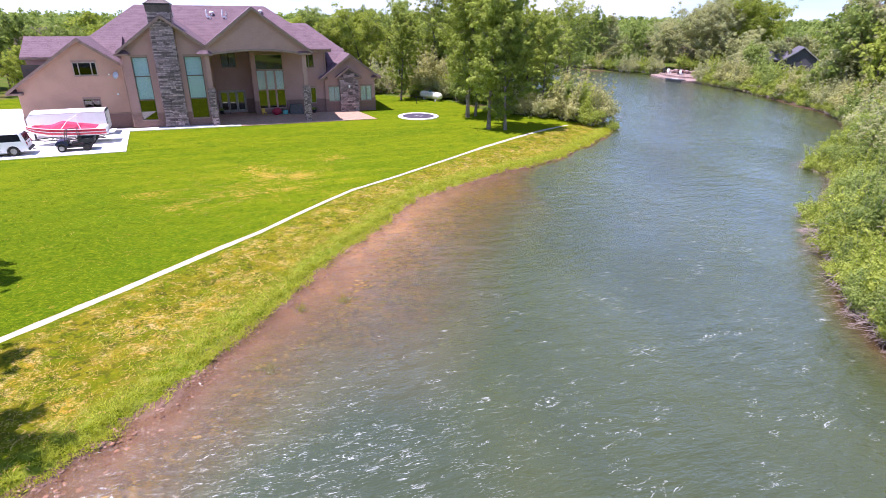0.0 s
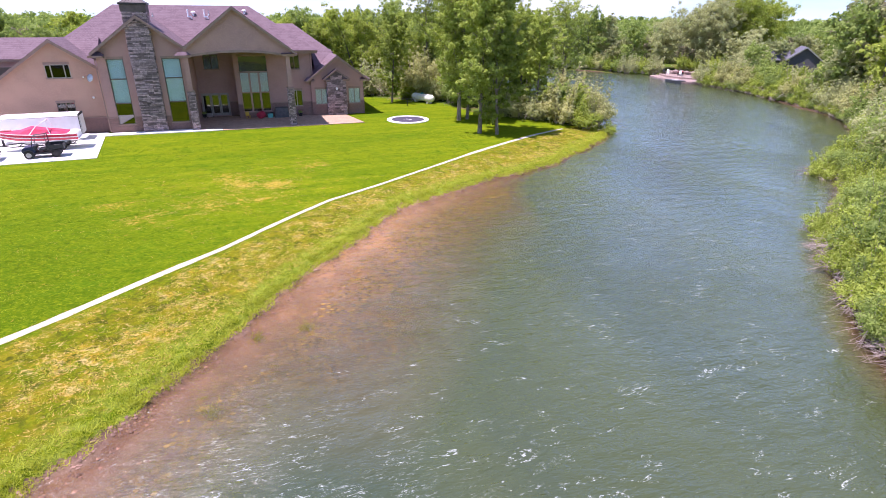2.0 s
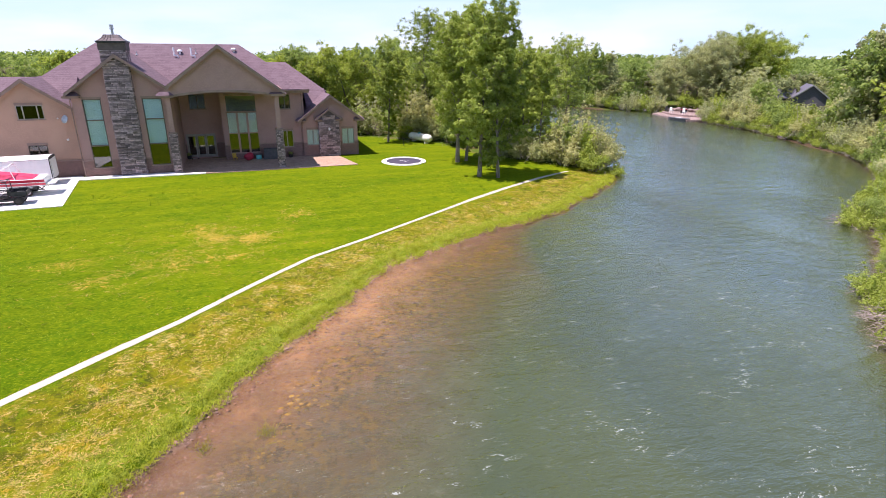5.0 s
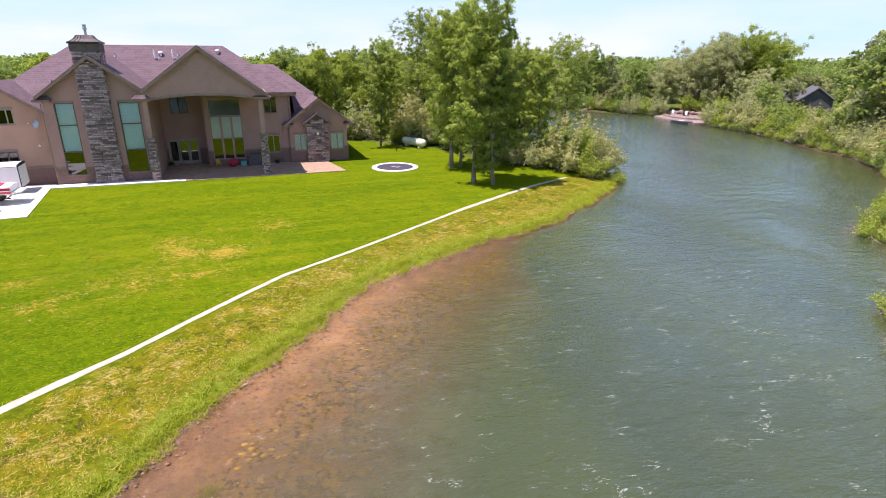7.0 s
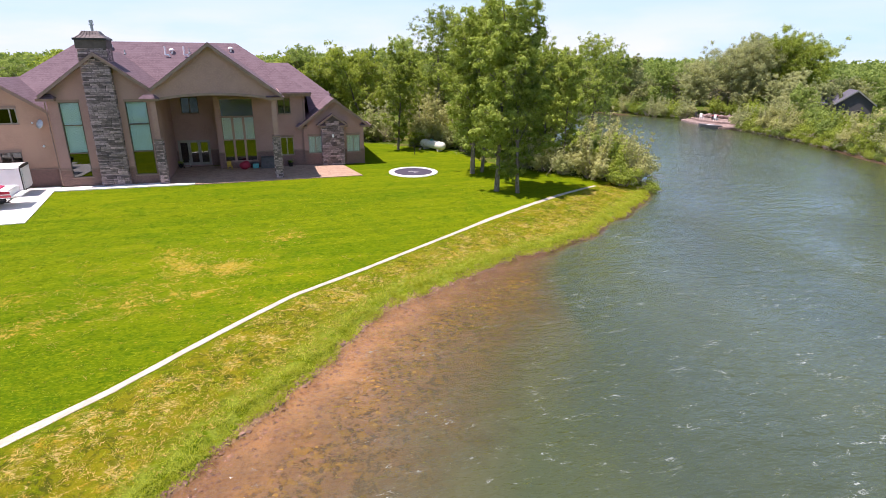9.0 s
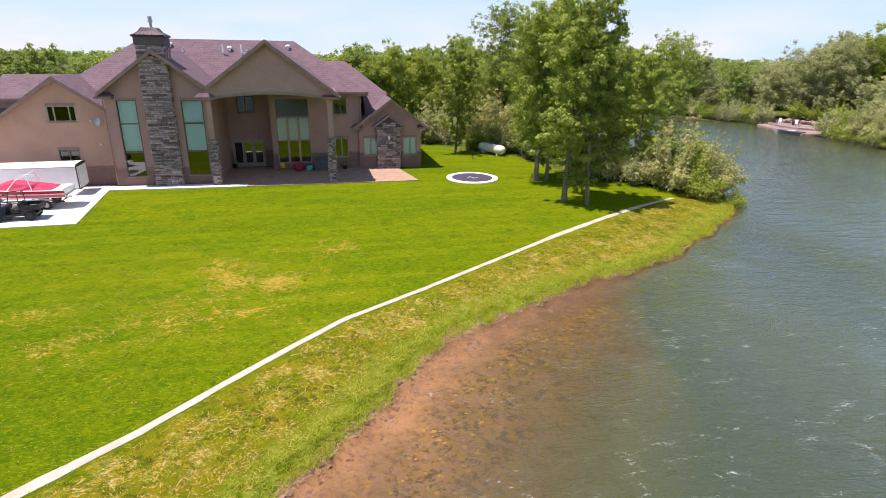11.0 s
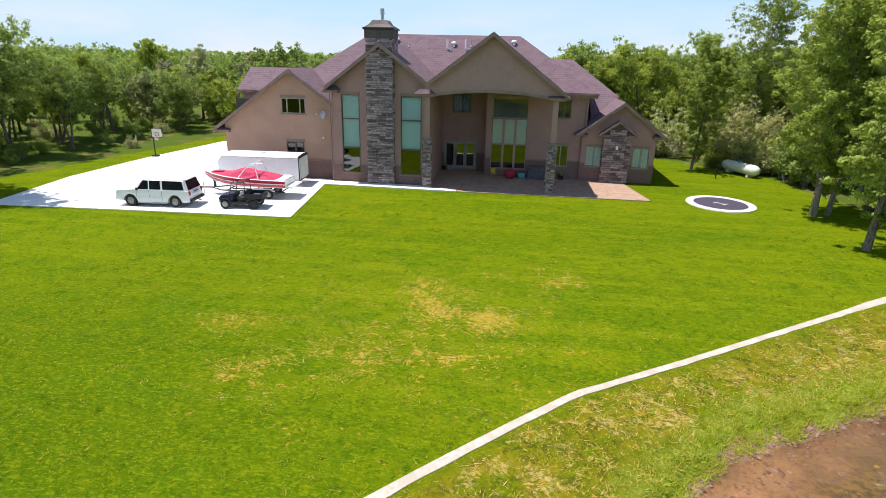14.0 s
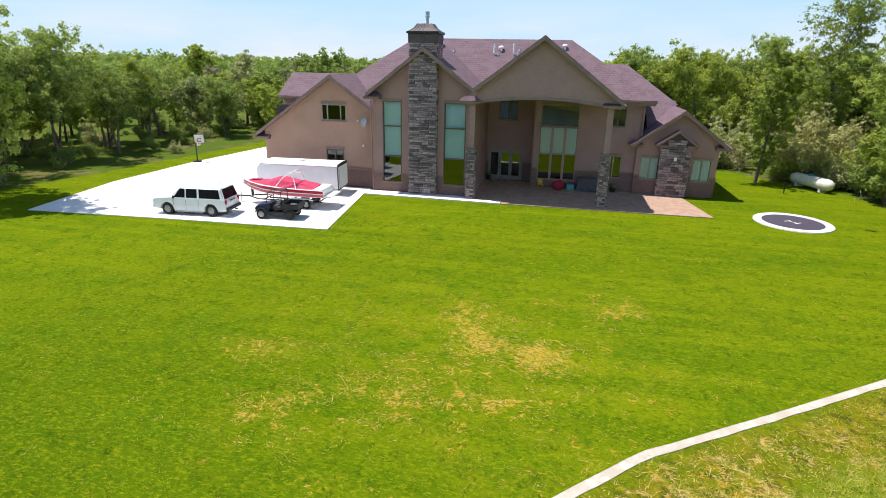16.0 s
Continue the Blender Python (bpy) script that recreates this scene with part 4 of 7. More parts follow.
def joined_stones(name, sides, parent, rng, hmin=0.14, hmax=0.24, lmin=0.25, lmax=0.6):
    """One mesh of ledge stones over flat sides: (origin, direction along, outward, length, z0, z1)."""
    big = bmesh.new()
    for o, u, nrm, length, z0, z1 in sides:
        for a, b, c, d in stone_courses(0, length, z0, z1, rng, hmin, hmax, lmin, lmax):
            bm = stone_block(b - a, d - c, rng.uniform(0.05, 0.11), rng)
            cx, cz = (a + b) / 2, (c + d) / 2
            m = Matrix(((u[0], -nrm[0], 0, o[0] + u[0] * cx), (u[1], -nrm[1], 0, o[1] + u[1] * cx), (0, 0, 1, cz), (0, 0, 0, 1)))
            bm.transform(m)
            me = bpy.data.meshes.new("t")
            bm.to_mesh(me)
            bm.free()
            big.from_mesh(me)
            bpy.data.meshes.remove(me)
    return tagged(part(name, big, STONE_SET, parent), kind="stuff")


def stone_face(x0, x1, y, z0, z1, parent, rng, **kw):
    """Single ledge stones on a front face, as pieces that share a few meshes."""
    for a, b, c, d in stone_courses(x0, x1, z0, z1, rng, **kw):
        ob = part("stone", stone_block(b - a, d - c, rng.uniform(0.05, 0.12), rng), STONE, parent)
        ob.location = ((a + b) / 2, y, (c + d) / 2)


def build_chimney():
    rng = random.Random(5)
    x0, x1, y0, y1, zt = -8.33, -6.22, 63.27, 65.2, 11.62
    ch = part("chimney", box(x0, x1, y0, y1, 0, zt), MORTAR, house, "tall chimney of rough grey-brown ledge stone")
    stone_face(x0 - 0.02, x1 + 0.02, y0, 0.02, zt, ch, rng, hmin=0.09, hmax=0.21, lmin=0.26, lmax=0.95)
    joined_stones("side_stone_cladding", [((x0, y1), (0, -1), (-1, 0), y1 - y0, 0.02, zt), ((x1, y0), (0, 1), (1, 0), y1 - y0, 0.02, zt), ((x1, y1), (-1, 0), (0, 1), x1 - x0, 10, zt)], ch, rng)
    part("chimney_shoulder", box(x0 - 0.09, x1 + 0.09, y0 - 0.09, y1 + 0.09, zt + 0.003, 12.26, bevel=0.02), CAPBAND, ch, "dark smooth band under the cap")
    part("cap_rim", box(x0 - 0.19, x1 + 0.19, y0 - 0.19, y1 + 0.19, 12.263, 12.43, bevel=0.02), DARKMETAL, ch)
    bm = bmesh.new()
    cx, cy = (x0 + x1) / 2, (y0 + y1) / 2
    lo = [bm.verts.new((cx + sx * 1.17, cy + sy * 1.08, 12.433)) for sx, sy in ((-1, -1), (1, -1), (1, 1), (-1, 1))]
    mid = [bm.verts.new((cx + sx * 0.80, cy + sy * 0.73, 12.68)) for sx, sy in ((-1, -1), (1, -1), (1, 1), (-1, 1))]
    hi = [bm.verts.new((cx + sx * 0.60, cy + sy * 0.53, 12.98)) for sx, sy in ((-1, -1), (1, -1), (1, 1), (-1, 1))]
    bm.faces.new(lo)
    bm.faces.new(hi)
    for p, q in ((lo, mid), (mid, hi)):
        for i in range(4):
            bm.faces.new([p[i], p[(i + 1) % 4], q[(i + 1) % 4], q[i]])
    cap = part("chimney_cap", bm, COPPER, ch, "flared standing-seam metal cap")
    for k in range(-3, 4):
        tube([(cx + k * 0.33, cy - 1.085, 12.45), (cx + k * 0.23, cy - 0.735, 12.70), (cx + k * 0.17, cy - 0.535, 13.0)], 0.02, 5, bm := bmesh.new())
        part("seam", bm, COPPER, cap)
    bm = cyl((cx + 0.1, cy, 12.98), (cx + 0.1, cy, 13.45), 0.11)
    cyl((cx + 0.1, cy, 13.45), (cx + 0.1, cy, 13.55), 0.20, seg=12, bm=bm)
    cyl((cx + 0.1, cy, 13.60), (cx + 0.1, cy, 13.85), 0.16, seg=12, bm=bm)
    cyl((cx + 0.1, cy, 13.55), (cx + 0.1, cy, 13.60), 0.09, seg=12, bm=bm)
    part("flue_pipe", bm, METAL, ch, "galvanised flue pipe with rain cap")


build_chimney()


def build_post(x):
    rng = random.Random(int(x * 10))
    y0, y1, w = 62.98, 63.58, 0.30
    post = part("portico_post", box(x - 0.22, x + 0.22, y0 + 0.08, y1 - 0.08, 4.05, 7.5, bevel=0.015), STUCCO, house)
    base = part("post_base", box(x - w, x + w, y0, y1, 0, 3.95), MORTAR, post, "stone-clad lower half of the post")
    joined_stones("post_stone_cladding", [((x - w, y0), (1, 0), (0, -1), 2 * w, 0.04, 3.95), ((x + w, y0), (0, 1), (1, 0), y1 - y0, 0.04, 3.95),
                                  ((x - w, y1), (0, -1), (-1, 0), y1 - y0, 0.04, 3.95), ((x + w, y1), (-1, 0), (0, 1), 2 * w, 0.04, 3.95)], base, rng, 0.10, 0.20, 0.18, 0.42)
    part("post_cap", box(x - 0.38, x + 0.38, y0 - 0.08, y1 + 0.08, 3.953, 4.06, bevel=0.02), TRIM, post)


build_post(-3.32)
build_post(6.80)

# main block and its hipped roof
part("main_roof", hip(-17.3, 10.75, 68.55, 81.4, 7.66, -10.9, 3.7, 75.0, 12.4), ROOF, house)
part("fascia", box(7.6, 10.70, 68.57, 68.62, 7.25, 7.475), TRIM, house)
part("eave_soffit", box(7.5, 10.65, 68.63, 69.19, 7.38, 7.44), TRIM, house)
part("gutter", box(7.55, 10.78, 68.42, 68.545, 7.47, 7.60, bevel=0.02), TRIM, house)
part("right_wall", wall("y", 69.5, 80.6, 9.75, 10.05, 0, [(0, 7.5), (90, 7.5)]), STUCCO, house)
part("back_wall", wall("x", -21.6, 10.05, 80.6, 80.9, 0, [(-30, 7.5), (30, 7.5)]), STUCCO, house)
part("rear_roof", hip(2.0, 13.4, 74.0, 87.0, 7.1, 6.0, 9.2, 79.5, 10.4), ROOF, house)
part("rear_wall", box(2.5, 12.9, 81.0, 86.4, 0, 6.9), STUCCO, house)

# garage block
ZG, XG = 9.17, -15.25
gwin = [(-16.25, -14.12, 5.52, 6.78), (-16.0, -14.42, 1.7, 3.12)]
SG = 0.708
part("garage_wall", wall("x", -21.6, -11.52, 64.65, 64.95, 0, [(-21.6, ZG - 6.35 * SG - 0.2), (XG, ZG - 0.2), (-11.5, ZG - 3.75 * SG - 0.2)], gwin), STUCCO_WARM, house)
part("garage_side", wall("y", 64.953, 80.59, -21.6, -21.3, 0, [(0, 4.4), (90, 4.4)]), STUCCO_WARM, house)
window(*gwin[0], 64.65, posts=(-15.75, -14.6), frame_mat=WINWHITE, bare_mat=PANE_DARK)
window(*gwin[1], 64.65, posts=(-15.2,), frame_mat=WINFRAME, bare_mat=PANE_DIM)
wainscot("x", -21.65, -11.55, 64.58, 64.646, 1.5)
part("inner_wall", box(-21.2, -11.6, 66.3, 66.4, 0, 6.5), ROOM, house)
gable_roof(XG, ZG, 7.2, 3.75, 64.1, 73.0, SG)
eave_return(-22.55, -21.1, 64.35, 65.3, 3.72)
part("upper_roof", prism([(70.0, 9.12), (66.9, 7.22), (66.9, 7.04), (70.0, 8.94), (73.1, 7.04), (73.1, 7.22)], "x", -21.3, -12.0), ROOF, house)
part("upper_wall", prism([(67.3, 4.3), (67.3, 7.2), (70, 8.85), (72.7, 7.2), (72.7, 4.3)], "x", -20.95, -16.5), STUCCO, house)
part("upper_fascia", box(-21.3, -16.0, 66.80, 66.895, 6.98, 7.18), TRIM, house)

# right wing
WX, WZ, WY = 12.98, 7.05, 68.9
wwin = [(10.15, 11.62, 1.32, 3.12), (14.22, 15.68, 1.32, 3.12)]
part("wing_wall", wall("x", 9.72, 16.1, WY, WY + 0.3, 0, [(9.72, ztop(9.72, WX, WZ)), (WX, WZ - 0.2), (16.1, ztop(16.1, WX, WZ))], wwin), STUCCO, house)
part("wing_side", wall("y", WY + 0.303, 84.0, 15.8, 16.1, 0, [(0, 4.45), (90, 4.45)]), STUCCO, house)
part("wing_side", wall("y", WY + 0.303, 69.19, 9.72, 10.02, 0, [(0, 4.3), (90, 4.3)]), STUCCO, house)
part("inner_wall", box(10.1, 15.75, 71.3, 71.4, 0, 4.2), ROOM, house)
for w in wwin:
    window(*w, WY, posts=((w[0] + w[1]) / 2,), blinds=((1.38, 3.06),), frame_mat=WINWHITE, blind_mat=CURTAIN)
wainscot("x", 9.7, 11.5, WY - 0.066, WY - 0.004, 1.55, wwin[:1])
wainscot("x", 13.92, 16.13, WY - 0.066, WY - 0.004, 1.55, wwin[1:])
wainscot("y", WY, 84.0, 16.104, 16.165, 1.55)
gable_roof(WX, WZ, 3.82, 3.72, 68.25, 84.0)
part("valley_roof", prism([(74.3, 7.40), (70.7, 5.05), (70.7, 4.90), (74.3, 7.25)], "x", 10.6, 13.2), ROOF, house)
eave_return(9.0, 10.1, 68.45, 68.88, 3.98)
eave_return(15.75, 16.85, 68.45, 69.2, 3.98)
pier = part("stone_pier", prism([(11.6, 0), (13.85, 0), (13.85, 4.45), (12.72, 5.25), (11.6, 4.45)], "y", 68.42, WY - 0.004), MORTAR, house, "stone pier with a small gable")
rngp = random.Random(9)
stone_face(11.58, 13.87, 68.42, 0.04, 4.3, pier, rngp, hmin=0.15, hmax=0.25, lmin=0.3, lmax=0.8)
joined_stones("pier_stone_cladding", [((11.6, WY), (0, -1), (-1, 0), 0.5, 0.04, 4.2), ((13.85, 68.42), (0, 1), (1, 0), 0.5, 0.04, 4.2), ((12.0, 68.42), (1, 0), (0, -1), 1.45, 4.3, 4.75)], pier, rngp)
for s, run in ((-1, 1.62), (1, 1.62)):
    part("roof_slope", rake(12.72, 5.48, 12.72 + s * run, 5.48 - run * 0.72, 68.12, 70.4, 0.10), ROOF, house)
    part("rake_board", rake(12.72, 5.46, 12.72 + s * run, 5.46 - run * 0.72, 68.07, 68.117, 0.20), TRIM, house)
eave_return(11.15, 11.95, 68.2, 68.6, 4.05)
eave_return(13.5, 14.3, 68.2, 68.6, 4.05)

# roof pipes, vents, gutters, wall fittings
for x, y, h in ((-6.8, 73.4, 0.35), (-0.85, 73.6, 0.45)):
    z = 7.66 + (y - 68.55) * 0.735
    bm = cyl((x, y, z - 0.1), (x, y, z + h), 0.05)
    cyl((x, y, z - 0.05), (x, y, z + 0.12), 0.14, 0.06, bm=bm)
    part("vent_pipe", bm, METAL, house)
for x, y in ((-3.05, 73.0), (-1.3, 73.0)):
    z = 7.66 + (y - 68.55) * 0.735
    part("flue_vent", tube([(x + 0.35, y, z), (x + 0.35, y, z + 0.22), (x, y, z + 0.22), (x, y, z + 1.05)], 0.085, 8), WHITE, house, "white plastic flue elbow")
for x, y in ((-2.5, 73.6), (-8.1, 74.0), (3.15, 73.9)):
    z = 7.66 + (y - 68.55) * 0.735
    bm = cyl((x, y, z - 0.1), (x, y, z + 0.18), 0.12)
    ball((x, y, z + 0.26), 0.27, (1, 1, 0.62), 12, bm)
    part("turbine_vent", bm, WHITE, house, "white domed roof vent")
part("downspout", tube([(-11.62, 63.7, 7.3), (-11.62, 63.72, 6.9), (-11.58, 63.74, 0.15)], 0.05, 6), TRIM, house)
part("downspout", tube([(9.85, 69.08, 7.3), (9.85, 69.1, 4.6)], 0.045, 6), TRIM, house)
dish = part("satellite_dish", tube([(-12.55, 64.62, 5.2), (-12.5, 64.35, 5.25), (-12.45, 64.2, 5.45)], 0.03, 6), METAL, house)
bm = bmesh.new()
bmesh.ops.create_uvsphere(bm, u_segments=16, v_segments=10, radius=0.36, matrix=Matrix.Translation((-12.45, 64.18, 5.5)) @ Euler((radians(70), 0, radians(-25))).to_matrix().to_4x4() @ Matrix.Diagonal((0.9, 1.1, 0.2, 1)))
part("dish_bowl", bm, METAL, dish, "grey satellite dish bowl")
part("wall_lamp", ball((-12.62, 64.55, 3.55), 0.11), WHITE, house)
part("wall_lamp", ball((-13.1, 64.55, 5.55), 0.08), WHITE, house)
part("wall_lamp", box(12.6, 12.82, 68.24, 68.33, 3.0, 3.32, bevel=0.02), WHITE, house)


# ---- trees and bushes ----
def branch(verts, faces, p, q, r0, r1, seg=5):
    d = (q - p) / (np.linalg.norm(q - p) + 1e-9)
    a = np.cross(d, (0.3, 0.5, 0.8))
    a /= np.linalg.norm(a)
    b = np.cross(d, a)
    k = len(verts)
    for c, r in ((p, r0), (q, r1)):
        for i in range(seg):
            t = 2 * math.pi * i / seg
            verts.append(c + r * (math.cos(t) * a + math.sin(t) * b))
    for i in range(seg):
        j = (i + 1) % seg
        faces.append((k + i, k + j, k + seg + j, k + seg + i))


def leaves(rng, centres, radii, count, size):
    """Loose three-cornered leaves in clumps; clumps get their share by area."""
    c, r = np.array(centres), np.array(radii)
    share = r ** 1.6
    pick = rng.choice(len(c), count, p=share / share.sum())
    d = rng.normal(size=(count, 3))
    d /= np.linalg.norm(d, axis=1)[:, None]
    rad = rng.uniform(0.15, 1.0, count) ** 0.55 * rng.choice([1.0, 1.7], count, p=[0.66, 0.34])
    pos = c[pick] + d * (r[pick] * rad)[:, None] * np.array([1, 1, 0.80])
    nrm = d * 0.95 + rng.normal(size=(count, 3)) * 0.42 + np.array([-0.1, 0, 0.40])
    nrm /= np.linalg.norm(nrm, axis=1)[:, None]
    u = np.cross(nrm, rng.normal(size=(count, 3)))
    u /= np.linalg.norm(u, axis=1)[:, None] + 1e-9
    v = np.cross(nrm, u)
    s = (size * rng.uniform(0.6, 1.4, count))[:, None]
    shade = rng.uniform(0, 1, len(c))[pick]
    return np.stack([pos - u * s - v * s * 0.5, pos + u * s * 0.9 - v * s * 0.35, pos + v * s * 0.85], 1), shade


def tree_meshes(seed, height, spread, trunk, count, leaf_size, leaf, bark, bare=0.18, slim=1.0, stems=1, gaps=1.0, tops=2, rise=(0.25, 0.85)):
    """Trunk and crown meshes: forked trunk, limbs, twigs, and clumps of leaves round the twigs."""
    rng = np.random.default_rng(seed)
    verts, faces, cs, rs = [], [], [], []
    for st in range(stems):
        lean = rng.normal(size=2) * (0.03 if stems == 1 else 0.16)
        base = np.array([*(rng.normal(size=2) * (0 if stems == 1 else 0.35)), -0.25])
        pts, k = [base], 7
        for i in range(1, k + 1):
            f = i / k
            pts.append(np.array([base[0] + lean[0] * height * f + rng.normal() * 0.018 * height * f, base[1] + lean[1] * height * f + rng.normal() * 0.018 * height * f, height * 0.93 * f]))
        rad = [trunk * (1.2 if i == 0 else 1.0) * (1 - 0.88 * (i / k) ** 0.9) for i in range(k + 1)]
        for i in range(k):
            branch(verts, faces, pts[i], pts[i + 1], rad[i], rad[i + 1], 7)
        limbs = int((11 if stems == 1 else 6) * gaps)
        for j in range(limbs):
            f = bare + (0.92 - bare) * (j + rng.uniform(0, 0.9)) / limbs
            i = min(int(f * k), k - 1)
            p = pts[i] + (pts[i + 1] - pts[i]) * (f * k - i)
            az = j * 2.399 + rng.uniform(-0.5, 0.5)
            prof = math.sin(math.pi * (0.16 + 0.80 * (f - bare) / (1 - bare))) ** 0.75
            ln = spread * slim * prof * rng.uniform(0.72, 1.15)
            up = rng.uniform(*rise) * ln
            q = p + np.array([math.cos(az) * ln, math.sin(az) * ln, up])
            mid = (p + q) / 2 + np.array([0, 0, -0.08 * ln]) + rng.normal(size=3) * 0.06 * ln
            r0 = max(0.02, trunk * 0.42 * (1 - f))
            branch(verts, faces, p, mid, r0, r0 * 0.6, 5)
            branch(verts, faces, mid, q, r0 * 0.6, 0.012, 4)
            for a in np.linspace(0.32, 1.0, 5):
                c = p + (q - p) * a + rng.normal(size=3) * 0.10 * ln
                cs.append(c)
                rs.append(spread * rng.uniform(0.09, 0.18) * (1.1 - 0.3 * a))
                for _ in range(6):
                    e = c + rng.normal(size=3) * np.array([1, 1, 0.95]) * spread * 0.20
                    branch(verts, faces, c, e, 0.022, 0.006, 3)
                    cs.append(e)
                    rs.append(spread * rng.uniform(0.06, 0.13))
        for a in np.linspace(0.55, 1.0, 9 + 2 * tops):
            cs.append(np.array([np.interp(a, np.linspace(0, 1, k + 1), [q[i] for q in pts]) for i in range(3)]) + rng.normal(size=3) * spread * np.array([0.13, 0.13, 0.06]))
            rs.append(spread * rng.uniform(0.14, 0.26) * (1.25 - 0.55 * a))
    me = bpy.data.meshes.new("trunk")
    me.from_pydata([tuple(v) for v in verts], [], faces)
    me.materials.append(bark)
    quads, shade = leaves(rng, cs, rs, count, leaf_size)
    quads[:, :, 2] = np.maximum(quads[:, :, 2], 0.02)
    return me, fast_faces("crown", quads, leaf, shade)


def bush_meshes(seed, height, spread, count, leaf_size, leaf, dead=0, shoots=0):
    """A many-stemmed shrub with leaves down to the ground, and some bare twigs at its foot."""
    rng = np.random.default_rng(seed)
    verts, faces, cs, rs = [], [], [], []
    for _ in range(16):
        az, ln = rng.uniform(0, 2 * math.pi), spread * rng.uniform(0.35, 1.0)
        p = np.array([math.cos(az) * 0.15 * spread, math.sin(az) * 0.15 * spread, -0.2])
        q = np.array([math.cos(az) * ln, math.sin(az) * ln, height * rng.uniform(0.5, 1.0) * (1.15 - 0.5 * ln / spread)])
        mid = (p + q) / 2 + np.array([0, 0, 0.15 * height])
        branch(verts, faces, p, mid, 0.05, 0.03, 4)
        branch(verts, faces, mid, q, 0.03, 0.008, 4)
        for a in (0.3, 0.5, 0.7, 0.85, 1.0):
            c = (p * (1 - a) + q * a) + np.array([0, 0, 0.15 * height * 4 * a * (1 - a)]) + rng.normal(size=3) * 0.1 * spread
            cs.append(c)
            rs.append(max(0.25, spread * rng.uniform(0.13, 0.27)))
    for _ in range(shoots):
        az, ln = rng.uniform(0, 2 * math.pi), spread * rng.uniform(0.2, 0.9)
        p = np.array([math.cos(az) * ln * 0.6, math.sin(az) * ln * 0.6, 0.45 * height])
        q = p + np.array([math.cos(az) * 0.5, math.sin(az) * 0.5, height * rng.uniform(0.6, 0.95)]) + rng.normal(size=3) * 0.15
        branch(verts, faces, p, q, 0.02, 0.005, 3)
        for a in np.linspace(0.2, 1.0, 6):
            cs.append(p + (q - p) * a + rng.normal(size=3) * 0.06)
            rs.append(0.24 * (1.15 - 0.6 * a))
    for _ in range(dead):
        az, ln = rng.uniform(0, 2 * math.pi), spread * rng.uniform(0.8, 1.5)
        p = np.array([math.cos(az) * 0.5 * spread, math.sin(az) * 0.5 * spread, rng.uniform(0, 0.5) * height])
        q = np.array([math.cos(az + 0.3) * ln, math.sin(az + 0.3) * ln, rng.uniform(-0.1, 0.35) * height])
        branch(verts, faces, p, q, 0.025, 0.006, 3)
        for _ in range(3):
            s = p + (q - p) * rng.uniform(0.3, 0.9)
            branch(verts, faces, s, s + rng.normal(size=3) * 0.3 * np.array([1, 1, 0.6]), 0.014, 0.004, 3)
    me = bpy.data.meshes.new("stem")
    me.from_pydata([tuple(v) for v in verts], [], faces)
    me.materials.append(TWIG)
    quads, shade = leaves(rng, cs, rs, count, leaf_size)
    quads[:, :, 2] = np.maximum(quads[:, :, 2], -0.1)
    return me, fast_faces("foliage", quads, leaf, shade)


def plant(name, meshes, x, y, s=1.0, rz=0.0, label="", category="tree", group="", tall=1.0, names=("trunk", "crown"), z=None):
    ob = thing(name, x, y, float(ground_z(x, y)) if z is None else z, rz)
    ob.scale = (s, s, s * tall)
    for nm, me in zip(names, meshes):
        new(nm, me).parent = ob
    return tagged(ob, label, category, group)


WOOD = [tree_meshes(100 + k, h, sp, 0.18, 15000, 0.125, lf, BARK, bare, slim, 1 if k % 3 else 2)
        for k, (h, sp, lf, bare, slim) in enumerate(((11.0, 3.6, LEAF_WOOD, 0.38, 1.0), (12.5, 3.6, LEAF_WOOD, 0.36, 0.95), (9.5, 3.5, LEAF_BRIGHT, 0.10, 1.1),
                                                    (11.5, 3.3, LEAF_BRIGHT, 0.18, 1.0), (10.5, 4.0, LEAF_WOOD, 0.36, 1.0), (10.0, 3.4, LEAF_GREY, 0.1, 1.0)))]
FARWOOD = [tree_meshes(150 + k, h, sp, 0.22, 7000, 0.21, lf, BARK, b, 1.0, 1, 0.9) for k, (h, sp, lf, b) in enumerate(((11.5, 3.9, LEAF_WOOD, 0.08), (12.0, 3.6, LEAF_BRIGHT, 0.10), (10.5, 4.2, LEAF_DARK, 0.10), (10.0, 3.8, LEAF_GREY, 0.06), (11.0, 2.9, LEAF_DULL, 0.10)))]
BUSH = [bush_meshes(200 + k, h, sp, n, ls, lf, dd, 18 if k in (3, 4) else 6)
        for k, (h, sp, n, ls, lf, dd) in enumerate(((2.6, 2.1, 4200, 0.11, LEAF_BRIGHT, 6), (3.2, 2.4, 4200, 0.12, LEAF_WOOD, 6), (2.0, 1.9, 3600, 0.11, LEAF_BRIGHT, 30),
                                                    (3.4, 2.5, 4600, 0.115, LEAF_PALE, 8), (2.8, 2.3, 4200, 0.115, LEAF_GREY, 8)))]
NEARBUSH = [bush_meshes(230 + k, h, sp, n, 0.075, lf, dd, 8)
            for k, (h, sp, n, lf, dd) in enumerate(((2.6, 2.1, 10000, LEAF_BRIGHT, 26), (3.0, 2.3, 10000, LEAF_WOOD, 22), (2.0, 1.9, 6500, LEAF_BRIGHT, 60)))]
